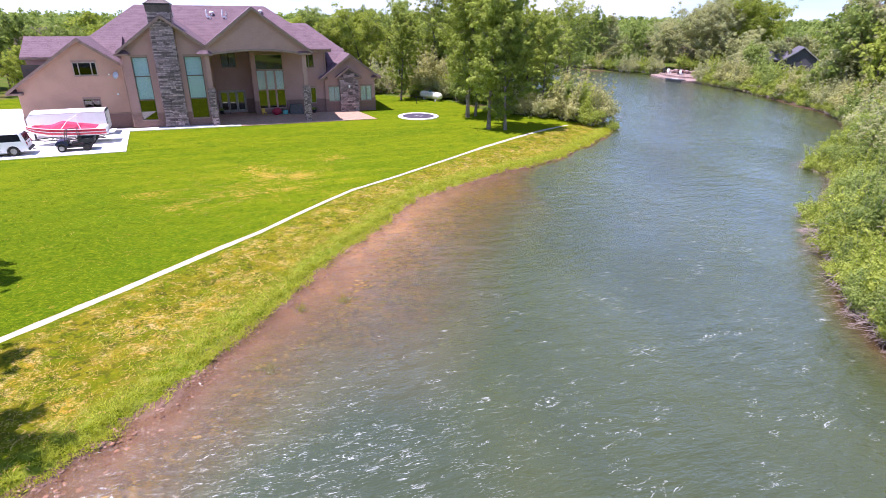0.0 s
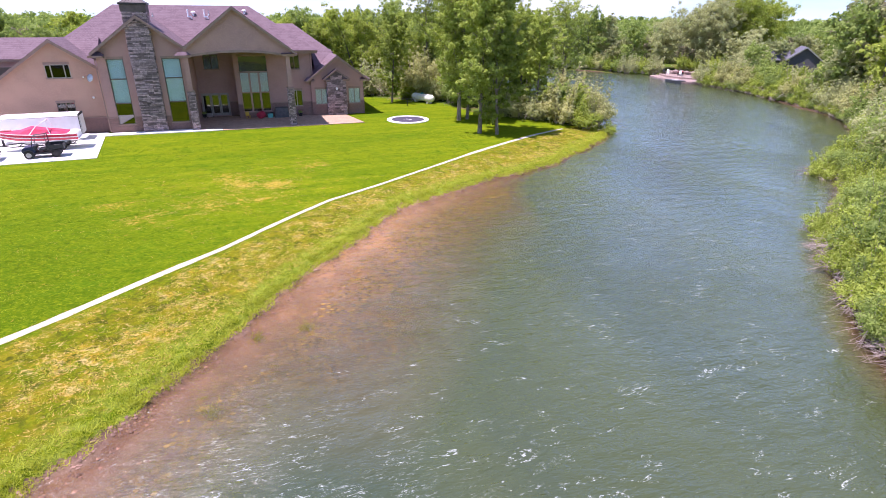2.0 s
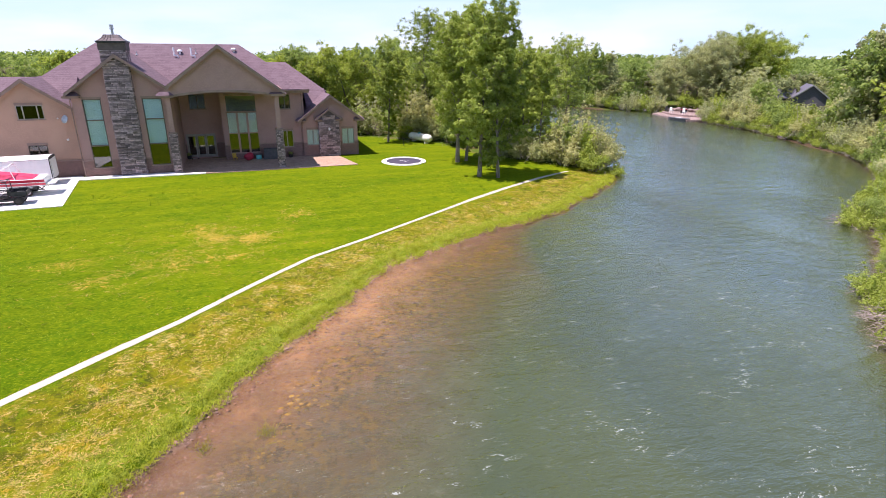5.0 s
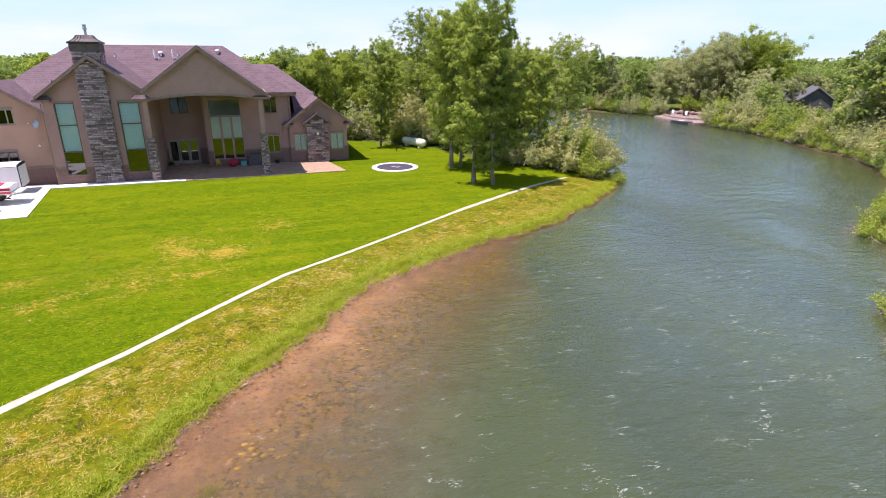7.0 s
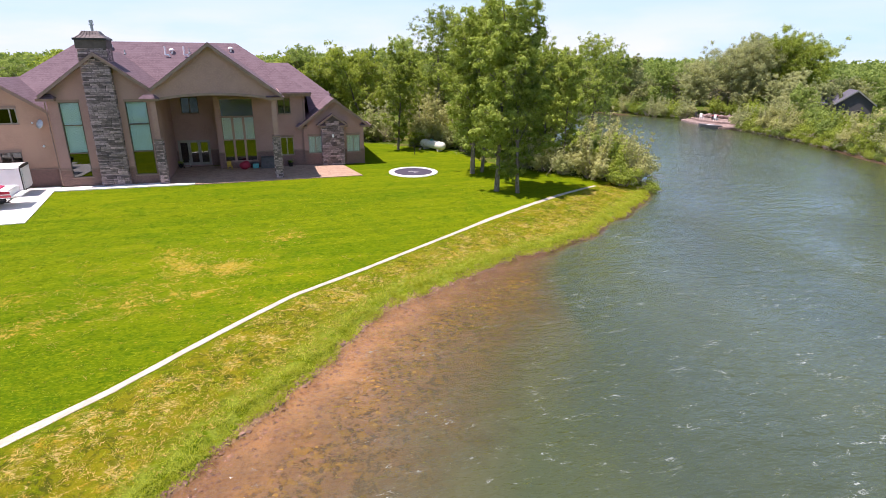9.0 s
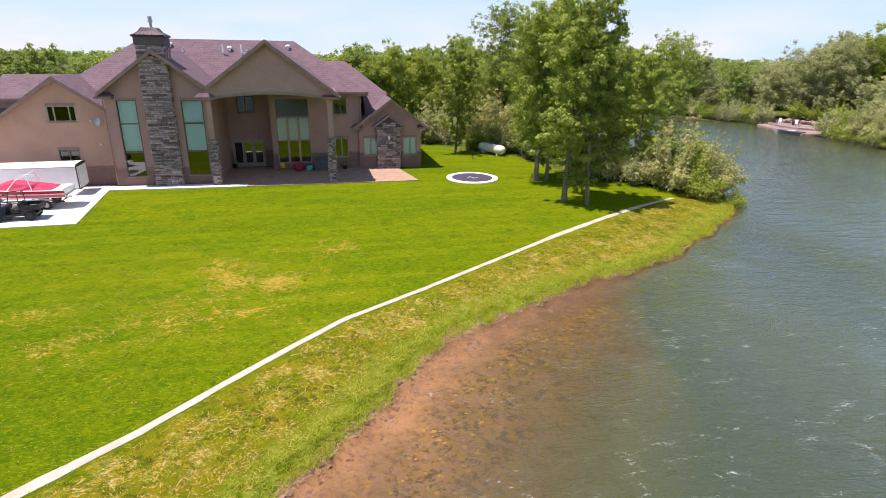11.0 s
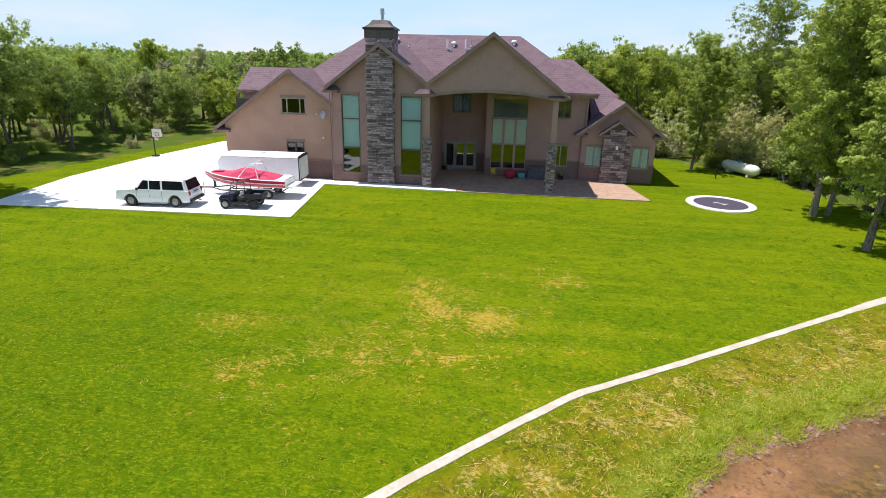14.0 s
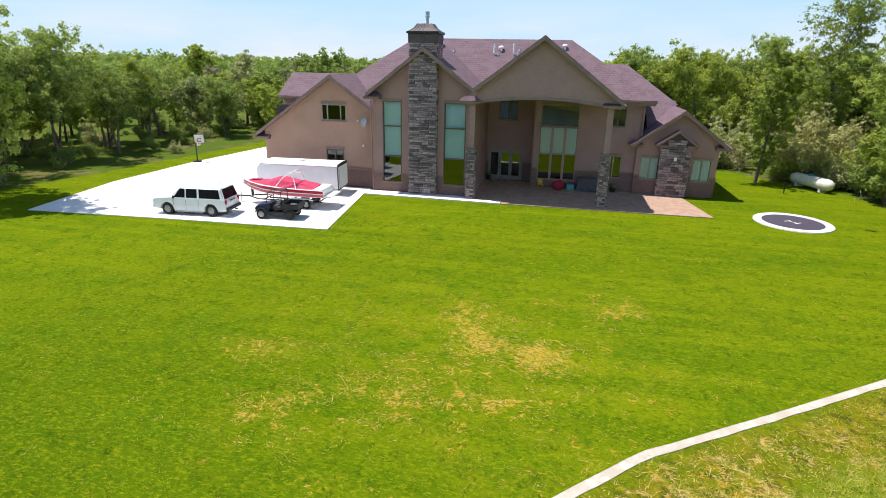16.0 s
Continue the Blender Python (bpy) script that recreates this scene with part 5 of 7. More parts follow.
COTTON = [tree_meshes(300 + k, h, sp, tr, n, 0.10, LEAF, PALEBARK, b, sl, 1, 1.5, 3, (0.7, 1.6))
          for k, (h, sp, tr, n, b, sl) in enumerate(((16.6, 3.0, 0.22, 42000, 0.10, 1.15), (15.5, 2.6, 0.185, 36000, 0.10, 1.15), (17.5, 3.3, 0.25, 40000, 0.11, 1.15), (17.0, 2.9, 0.24, 13000, 0.35, 1.0)))]

L_COT = "tall leafy cottonwood with pale trunk on the lawn"
for k, x, y, s, rz, tall in ((0, 25.0, 52.4, 1.0, 20, 1.0), (1, 26.5, 51.2, 0.93, 200, 1.0), (2, 25.7, 60.3, 0.95, 75, 1.0), (1, 26.9, 60.7, 0.95, 110, 1.02), (0, 30.8, 62.5, 0.98, 250, 1.0),
                             (3, 29.4, 83.2, 1.06, 30, 1.0), (0, 30.0, 71.0, 0.95, 160, 1.0), (1, 35.6, 63.8, 0.82, 300, 1.0), (1, 21.9, 77.2, 0.84, 60, 1.0), (2, 33.0, 68.0, 0.85, 10, 0.95), (1, 37.8, 67.0, 0.8, 80, 1.0), (0, 40.5, 71.5, 0.78, 190, 1.0), (3, 43.0, 66.3, 0.86, 200, 1.0), (1, 34.6, 57.6, 0.78, 150, 1.05)):
    plant("cottonwood_tree", COTTON[k], x, y, s, rz, L_COT, "tree", "cottonwoods on the lawn", tall)
plant("cottonwood_tree", COTTON[0], -15.5, 12.1, 0.98, 140, "leafy cottonwood beside the river path", "tree")
plant("cottonwood_tree", COTTON[2], -37.2, 52.6, 0.98, 70, "leafy cottonwood beside the driveway", "tree")
plant("cottonwood_tree", COTTON[2], -17.3, 15.9, 0.9, 250, "leafy cottonwood beside the river path", "tree")
plant("cottonwood_tree", COTTON[1], -16.8, 25.5, 0.7, 40, "leafy cottonwood beside the lawn", "tree")

L_WOOD, L_SHRUB = "leafy woodland tree among dense trees", "dense leafy shrub on the riverbank"
rngw = random.Random(21)


def scatter(poly, gap, want):
    xs, ys = [p[0] for p in poly], [p[1] for p in poly]
    out, tries = [], 0
    while len(out) < want and tries < want * 60:
        tries += 1
        x, y = rngw.uniform(min(xs), max(xs)), rngw.uniform(min(ys), max(ys))
        if not inside(np.array([x]), np.array([y]), poly)[0]:
            continue
        if all((x - a) ** 2 + (y - b) ** 2 > gap * gap for a, b in out):
            out.append((x, y))
    return out


WOODS = [  # outline, spacing, number, kinds, scale
    ([(-66, 36), (-46, 47), (-43, 60), (-44, 78), (-41, 90), (-52, 96), (-66, 76)], 3.8, 36, (0, 1, 3, 4), (0.98, 1.15)),
    ([(-130, 20), (-66, 36), (-66, 76), (-52, 96), (-90, 120), (-140, 100)], 6.5, 34, (0, 1), (0.95, 1.2)),
    ([(-52, 96), (-41, 92), (-24, 97), (10, 96), (10, 112), (-60, 112)], 4.2, 34, (0, 2, 2, 3, 3), (0.8, 0.98)),
    ([(10, 94), (16, 88), (23, 89), (32, 86), (35, 76), (40, 68), (43, 84), (36, 106), (10, 108)], 3.9, 30, (2, 3, 3, 0, 1), (0.86, 1.06)),
    ([(84, 57), (88, 70), (92.5, 81), (100, 82), (97, 62), (92, 48)], 3.8, 12, (5, 2, 5, 3), (0.45, 0.75)),
    ([(96, 84), (104, 84), (140, 84), (140, 140), (86, 146), (88, 122), (97, 106)], 5.5, 38, (0, 1), (0.55, 0.92)),
    ([(94, 56), (99, 68), (112, 72), (150, 84), (150, 20), (104, 30)], 5.2, 30, (0, 1), (0.55, 0.88)),
    ([(66, 33), (76, 42), (84, 50), (100, 40), (100, 16), (70, 10)], 4.6, 24, (5, 1, 2, 5, 3), (0.85, 1.2)),
    ([(34, 2), (42, 15), (56, 26), (62, 10), (46, -10)], 5.0, 9, (2, 5, 2), (0.4, 0.52)),
    ([(58, 152), (84, 122), (96, 130), (70, 175), (30, 190), (30, 178)], 4.6, 26, (0, 1), (0.9, 1.15)),
    ([(-20, -80), (30, -60), (30, -95), (-20, -110)], 6.0, 10, (0, 1), (0.9, 1.1)),
    # unseen trees behind the camera, added to give the house windows green reflections
    ([(24, -6), (36, -4), (44, -30), (22, -64), (-16, -80), (-12, -66), (2, -42), (15, -22)], 4.4, 36, (0, 1, 3), (0.85, 1.15)),
]
for poly, gap, want, kinds, (s0, s1) in WOODS:
    for x, y in scatter(poly, gap, want):
        if 34.3 < math.degrees(math.atan2(y - 4, x - 4)) < 39.6 and 60 < math.hypot(x - 4, y - 4) < 126:
            continue
        pick = FARWOOD[rngw.choice((0, 0, 1, 1, 2, 3, 3, 4))] if math.hypot(x - 5, y - 15) > 92 else WOOD[rngw.choice(kinds)]
        low = 0.76 if x < -30 and 70 < y < 100 else 1.0
        plant("woodland_tree", pick, x, y, rngw.uniform(s0, s1) * low, rngw.uniform(0, 360), L_WOOD, "tree", "woodland trees", rngw.uniform(0.9, 1.1))


BIGTREE = [tree_meshes(170 + k, 17.5, 6.6, 0.4, 36000, 0.17, lf, BARK, 0.08, 1.0, 1, 1.8, 3, (0.4, 0.9)) for k, lf in enumerate((LEAF_BRIGHT, LEAF_GREY))]
for k, x, y, s, a in ((1, 101.5, 105.5, 0.80, 10), (1, 106.5, 104.5, 0.88, 80), (0, 111.0, 103.0, 0.90, 200), (0, 115.5, 100.5, 0.82, 300), (1, 97.5, 111.0, 0.62, 40)):
    plant("woodland_tree", BIGTREE[k], x, y, s, a, "tall light-green spreading tree on the far riverbank", "tree", "woodland trees")


def along(line, a, b, step, off, jit):
    pts, out, run = [Vector(p) for p in line], [], 0.0
    for p, q in zip(pts, pts[1:]):
        d = q - p
        n_ = Vector((d.y, -d.x)).normalized()
        k = 0.0
        while k < d.length:
            c = p + d * (k / d.length)
            if a <= c.y <= b and c.x > 0 and not (c.x > 80 and 88 < c.y < 104):
                out.append(c + n_ * (off + rngw.uniform(-jit, jit)))
            k += step * rngw.uniform(0.8, 1.2)
    return out


for c in along(RIGHT_BANK, -4, 104, 1.4, 0.15, 0.3):
    plant("riverbank_shrub", (BUSH if c.x > 54 else NEARBUSH)[rngw.choice((0, 0, 1, 2, 2))], c.x, c.y, rngw.uniform(0.34, 0.58), rngw.uniform(0, 360), "low leafy shrub hanging over the water's edge", "shrub", "shrubs on the far bank", names=("stem", "foliage"))
for c in along(RIGHT_BANK, -4, 166, 2.3, 1.5, 0.5):
    far = c.x > 60
    plant("riverbank_shrub", (BUSH[rngw.choice((0, 1, 3, 4, 0))] if far else NEARBUSH[rngw.choice((0, 0, 1, 2))]), c.x, c.y, rngw.uniform(0.75, 1.0) * (1.15 if far else 1.0), rngw.uniform(0, 360), L_SHRUB, "shrub", "shrubs on the far bank", names=("stem", "foliage"))
for c in along(RIGHT_BANK, 0, 104, 3.2, 5.2, 1.2):
    plant("riverbank_shrub", BUSH[rngw.choice((0, 1, 1, 0, 4))], c.x, c.y, rngw.uniform(0.9, 1.3), rngw.uniform(0, 360), L_SHRUB, "shrub", "shrubs on the far bank", names=("stem", "foliage"))
for k, x, y, s in ((0, 38.2, 52.3, 0.95), (3, 40.0, 53.6, 1.05), (3, 36.3, 55.0, 1.1), (0, 38.6, 56.0, 1.4), (4, 34.6, 57.6, 0.9), (3, 33.2, 59.8, 0.9), (3, 41.5, 58.0, 1.1), (1, 39.5, 61.0, 1.3), (3, 42.6, 63.5, 1.3), (4, 31.8, 61.8, 0.8), (0, 40.4, 51.0, 0.5)):
    plant("riverbank_shrub", BUSH[k], x, y, s, rngw.uniform(0, 360), "silvery-green shrub at the lawn's river corner", "shrub", "shrubs at the corner", names=("stem", "foliage"))
for k, x, y, s in ((3, 27.6, 78.6, 1.35), (3, 26.4, 81.5, 1.6), (3, 29.4, 80.6, 1.5), (4, 28.4, 77.0, 1.0), (0, 25.6, 79.6, 0.9), (0, 30.2, 78.0, 1.5), (1, 29.8, 74.6, 1.0), (1, 30.6, 71.5, 1.1), (4, 21.2, 85.5, 1.4), (1, 18.6, 86.5, 1.2), (0, 31.5, 75.5, 1.3), (2, 24.6, 79.4, 0.6)):
    plant("woodland_shrub", BUSH[k], x, y, s, rngw.uniform(0, 360), "pale leafy shrub at the edge of the woods", "shrub", "shrubs by the woods", names=("stem", "foliage"))
for x, y in scatter([(-41, 55), (-39, 72), (-37, 90), (-58, 94), (-62, 50)], 3.0, 34):
    plant("woodland_shrub", BUSH[rngw.choice((1, 1, 4))], x, y, rngw.uniform(0.3, 0.6), rngw.uniform(0, 360), "low shrub at the edge of the woods", "shrub", "shrubs by the woods", names=("stem", "foliage"))


def distant_woods():
    """A belt of far trees along the horizon, too far off to tell one from another."""
    rng = np.random.default_rng(77)
    sheets = []
    tones = []
    for ring, low, high, step, wide, count, size in ((150, 6.5, 11.0, 0.040, 1.0, 110000, 0.34), (185, 7.5, 11.8, 0.036, 1.1, 100000, 0.45), (240, 8.5, 12.2, 0.032, 1.4, 80000, 0.65), (340, 9.5, 12.0, 0.024, 1.8, 60000, 1.0), (520, 10.0, 12.0, 0.018, 2.6, 60000, 1.6)):
        cs, rs = [], []
        for a in np.arange(0, 2 * math.pi, step):
            r = ring + rng.uniform(-12, 12)
            h = low + (high - low) * np.clip(0.5 + 0.32 * math.sin(a * 17 + ring) + 0.25 * math.sin(a * 41 + 2 * ring) + rng.uniform(-0.2, 0.2), 0, 1)
            cx, cy = 5 + r * math.cos(a), 25 + r * math.sin(a)
            for f in np.linspace(0.12, 0.92, 8):
                for _ in range(3):
                    w = (1.15 - 0.75 * max(0.0, f - 0.45)) * wide
                    cs.append((cx + rng.normal() * 2.1 * w, cy + rng.normal() * 2.1 * w, h * f + rng.normal() * 0.3))
                    rs.append(rng.uniform(0.9, 1.7) * wide ** 0.5 * (1.15 - 0.3 * f))
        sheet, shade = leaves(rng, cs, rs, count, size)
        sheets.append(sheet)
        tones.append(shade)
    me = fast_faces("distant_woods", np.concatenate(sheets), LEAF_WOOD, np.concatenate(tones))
    tagged(new("distant_woods", me), "distant green woods along the horizon", "woods", kind="stuff")


distant_woods()
for x, y in scatter([(86, 62), (92, 80), (103, 84), (112, 72), (97, 47)], 2.6, 30):
    near_house = 34.4 < math.degrees(math.atan2(y - 4, x - 4)) < 39.6
    plant("riverbank_shrub", BUSH[rngw.choice((1, 3, 4, 4))], x, y, rngw.uniform(1.0, 1.7) * (0.5 if near_house else 1.0), rngw.uniform(0, 360), L_SHRUB, "shrub", "shrubs on the far bank", names=("stem", "foliage"))
for k, x, y, s in ((0, 84.5, 57.0, 1.15), (3, 87.0, 54.5, 1.35), (4, 90.5, 58.5, 1.35), (1, 82.5, 51.0, 0.9), (2, 103, 66.0, 0.6)):
    plant("woodland_tree", FARWOOD[k], x, y, s, 40 * k, L_WOOD, "tree", "woodland trees")
for x, y, s, a in ((24.3, 8.6, 0.75, 30), (25.6, 10.6, 0.7, 100), (27.2, 12.6, 0.7, 200), (29.6, 15.0, 0.75, 320), (31.8, 17.6, 0.7, 150), (47.0, 30.2, 0.95, 60), (34.5, 20.0, 0.8, 280)):
    plant("riverbank_shrub", NEARBUSH[2], x, y, s, a, "low shrub with bare dead branches over the water", "shrub", "shrubs on the far bank", names=("stem", "foliage"))


# ---- vehicles and yard things ----
def wheel(parent, x, y, z, r, w, rim=RIM, spokes=6):
    """A wheel with its axle along y: tyre with rounded shoulders, dished rim, hub."""
    ob = thing("wheel")
    ob.parent = parent
    ob.location = (x, y, z)
    bm, seg = bmesh.new(), 24
    prof = [(r * 0.62, -w / 2), (r * 0.93, -w / 2), (r, -w * 0.32), (r, w * 0.32), (r * 0.93, w / 2), (r * 0.62, w / 2)]
    rows = [[bm.verts.new((math.cos(2 * math.pi * k / seg) * q, v, math.sin(2 * math.pi * k / seg) * q)) for k in range(seg)] for q, v in prof]
    for a, b in zip(rows, rows[1:] + rows[:1]):
        for k in range(seg):
            bm.faces.new([a[k], a[(k + 1) % seg], b[(k + 1) % seg], b[k]])
    part("tyre", bm, TYRE, ob)
    bm = cyl((0, -w * 0.36, 0), (0, w * 0.36, 0), r * 0.615, seg=20)
    for s in (-1, 1):
        for k in range(spokes):
            a = 2 * math.pi * k / spokes
            cyl((math.cos(a) * r * 0.12, s * w * 0.40, math.sin(a) * r * 0.12), (math.cos(a) * r * 0.56, s * w * 0.44, math.sin(a) * r * 0.56), r * 0.075, seg=5, bm=bm)
        cyl((0, s * w * 0.3, 0), (0, s * w * 0.47, 0), r * 0.16, seg=10, bm=bm)
    part("rim", bm, rim, ob)
    return ob


def soften(bm, off, seg=2, pick=lambda e: True):
    bmesh.ops.bevel(bm, geom=[e for e in bm.edges if pick(e)], offset=off, segments=seg, affect="EDGES", clamp_overlap=True)
    return bm


def panel(bm, pts, nrm, t=0.012):
    n_ = Vector(nrm).normalized() * t
    lo, hi = [Vector(p) for p in pts], [Vector(p) + n_ for p in pts]
    hexa(bm, [*lo, *hi])


def build_suv():
    car = tagged(thing("suv", -20.97, 53.62, 0.03, 184.4), "white full-size suv with dark tinted windows parked on the driveway", "car")
    car.scale = (0.95, 1, 1)
    fx, rx, ra = 1.70, -1.62, 0.52
    arch = lambda cx: [(cx + ra * math.cos(a), 0.38 + ra * math.sin(a)) for a in np.linspace(math.pi, 0, 11)]
    prof = [(-2.70, 0.40), (-2.20, 0.34), *arch(rx), (-1.1, 0.30), (1.15, 0.30), *arch(fx), (2.25, 0.36), (2.72, 0.44), (2.78, 0.62), (2.78, 0.98), (2.73, 1.07), (2.5, 1.13), (1.35, 1.21), (-2.66, 1.20), (-2.74, 0.9), (-2.75, 0.5)]
    bm = prism(prof, "y", -0.99, 0.99)
    soften(bm, 0.085, 3, lambda e: abs(e.verts[0].co.y - e.verts[1].co.y) < 1e-4 and (e.verts[0].co.z > 0.55 or abs(e.verts[0].co.x) > 2.3))
    part("body", bm, WHITE, car)
    lo, hi, ZB, ZT = 0.965, 0.83, 1.195, 1.93
    bm = bmesh.new()
    hexa(bm, [(-2.66, -lo, ZB), (1.42, -lo, ZB), (1.42, lo, ZB), (-2.66, lo, ZB), (-2.42, -hi, ZT), (0.55, -hi, ZT), (0.55, hi, ZT), (-2.42, hi, ZT)])
    soften(bm, 0.09, 3, lambda e: max(v.co.z for v in e.verts) > 1.5)
    part("cabin", bm, WHITE, car)
    for s in (-1, 1):
        def at(x, f, s=s):
            return (x, s * (lo + (hi - lo) * f), ZB + (ZT - ZB) * f)
        for x0, x1, t0, t1 in ((0.30, 1.16, 0.30, 0.66), (-0.62, 0.20, -0.60, 0.20), (-2.36, -0.78, -2.22, -0.76)):
            bm = bmesh.new()
            panel(bm, [at(x0, 0.05), at(x1, 0.05), at(t1, 0.86), at(t0, 0.86)], (0, s, 0.22), 0.010)
            part("side_window", bm, CARGLASS, car, "dark tinted side window")
        for x in (0.98, 0.02):
            part("door_handle", box(x - 0.3, x - 0.12, s * 1.0 - 0.02, s * 1.0 + 0.02, 1.0, 1.04, bevel=0.008), WHITE, car)
        for x in (1.20, 0.25, -0.70):
            part("door_seam", box(x - 0.006, x + 0.006, s * 0.993 - 0.003, s * 0.993 + 0.003, 0.42, 1.12), BLACK, car)
        part("side_moulding", box(-1.1, 1.1, s * 0.99 - 0.015, s * 0.99 + 0.02, 0.62, 0.69, bevel=0.008), WHITE, car)
        part("mirror", box(1.02, 1.16, s * 1.02 - 0.05 + s * 0.06, s * 1.02 + 0.07 + s * 0.06, 1.17, 1.36, bevel=0.03), BLACK, car)
        part("tail_lamp", box(-2.765, -2.68, s * 0.86 - 0.09, s * 0.86 + 0.1, 0.86, 1.16, bevel=0.02), LAMPRED, car)
        part("head_lamp", box(2.66, 2.765, s * 0.76 - 0.16, s * 0.76 + 0.16, 0.84, 1.0, bevel=0.02), LAMPCLEAR, car)
        part("roof_rail", tube([(-2.2, s * 0.66, 1.92), (-2.1, s * 0.66, 1.985), (0.3, s * 0.66, 1.985), (0.4, s * 0.66, 1.92)], 0.018, 6), METAL, car)
        for cx in (fx, rx):
            wheel(car, cx, s * 0.89, 0.41, 0.41, 0.27)
            flare = [(cx + q * math.cos(a), 0.38 + q * math.sin(a)) for q, rev in ((0.52, 1), (0.58, -1)) for a in np.linspace(0.1, math.pi - 0.1, 10)[::rev]]
            part("wheel_flare", prism(flare, "y", s * 0.985, s * 1.025), WHITE, car)
    bm = bmesh.new()
    panel(bm, [(1.36, -0.86, 1.25), (1.36, 0.86, 1.25), (0.65, 0.75, 1.86), (0.65, -0.75, 1.86)], (0.6, 0, 0.8))
    part("windscreen", bm, CARGLASS, car)
    bm = bmesh.new()
    panel(bm, [(-2.665, -0.88, 1.22), (-2.665, 0.88, 1.22), (-2.45, 0.77, 1.86), (-2.45, -0.77, 1.86)], (-1, 0, 0.35))
    part("rear_window", bm, CARGLASS, car)
    for x in (-1.6, -0.9, -0.2):
        part("rack_bar", box(x - 0.02, x + 0.02, -0.65, 0.65, 1.97, 1.99), METAL, car)
    for s in (-1, 1):
        part("rocker_panel", box(-1.08, 1.14, s * 0.975 - 0.02, s * 0.975 + 0.02, 0.24, 0.33, bevel=0.01), BLACK, car)
    part("bonnet", soften(prism([(1.38, 1.205), (1.55, 1.235), (2.42, 1.155), (2.62, 1.08), (1.38, 1.08)], "y", -0.78, 0.78), 0.03), WHITE, car)
    part("rear_spoiler", box(-2.52, -2.30, -0.74, 0.74, 1.88, 1.95, bevel=0.025), WHITE, car)
    part("tailgate_handle", box(-2.775, -2.745, -0.34, 0.34, 1.02, 1.09, bevel=0.01), BLACK, car)
    for s in (-1, 1):
        part("running_board", box(-1.05, 1.12, s * 1.0 - 0.06, s * 1.0 + 0.06, 0.27, 0.325, bevel=0.015), METAL, car)
        part("wiper", cyl((1.34, s * 0.25 - 0.3, 1.285), (1.30, s * 0.25 + 0.3, 1.32), 0.012, seg=5), BLACK, car)
    part("underbody", box(-2.35, 2.4, -0.70, 0.70, 0.30, 0.95), BLACK, car)
    part("rear_bumper", box(-2.90, -2.72, -0.95, 0.95, 0.42, 0.62, bevel=0.04), BLACK, car)
    part("tow_hitch", box(-3.1, -2.88, -0.05, 0.05, 0.36, 0.44, bevel=0.01), DARKMETAL, car)
    part("front_bumper", box(2.68, 2.86, -0.96, 0.96, 0.42, 0.68, bevel=0.05), METAL, car)
    part("grille", box(2.72, 2.775, -0.58, 0.58, 0.74, 1.0, bevel=0.015), BLACK, car)
    part("number_plate", box(-2.765, -2.748, -0.16, 0.16, 0.80, 0.95), WHITE, car)


build_suv()


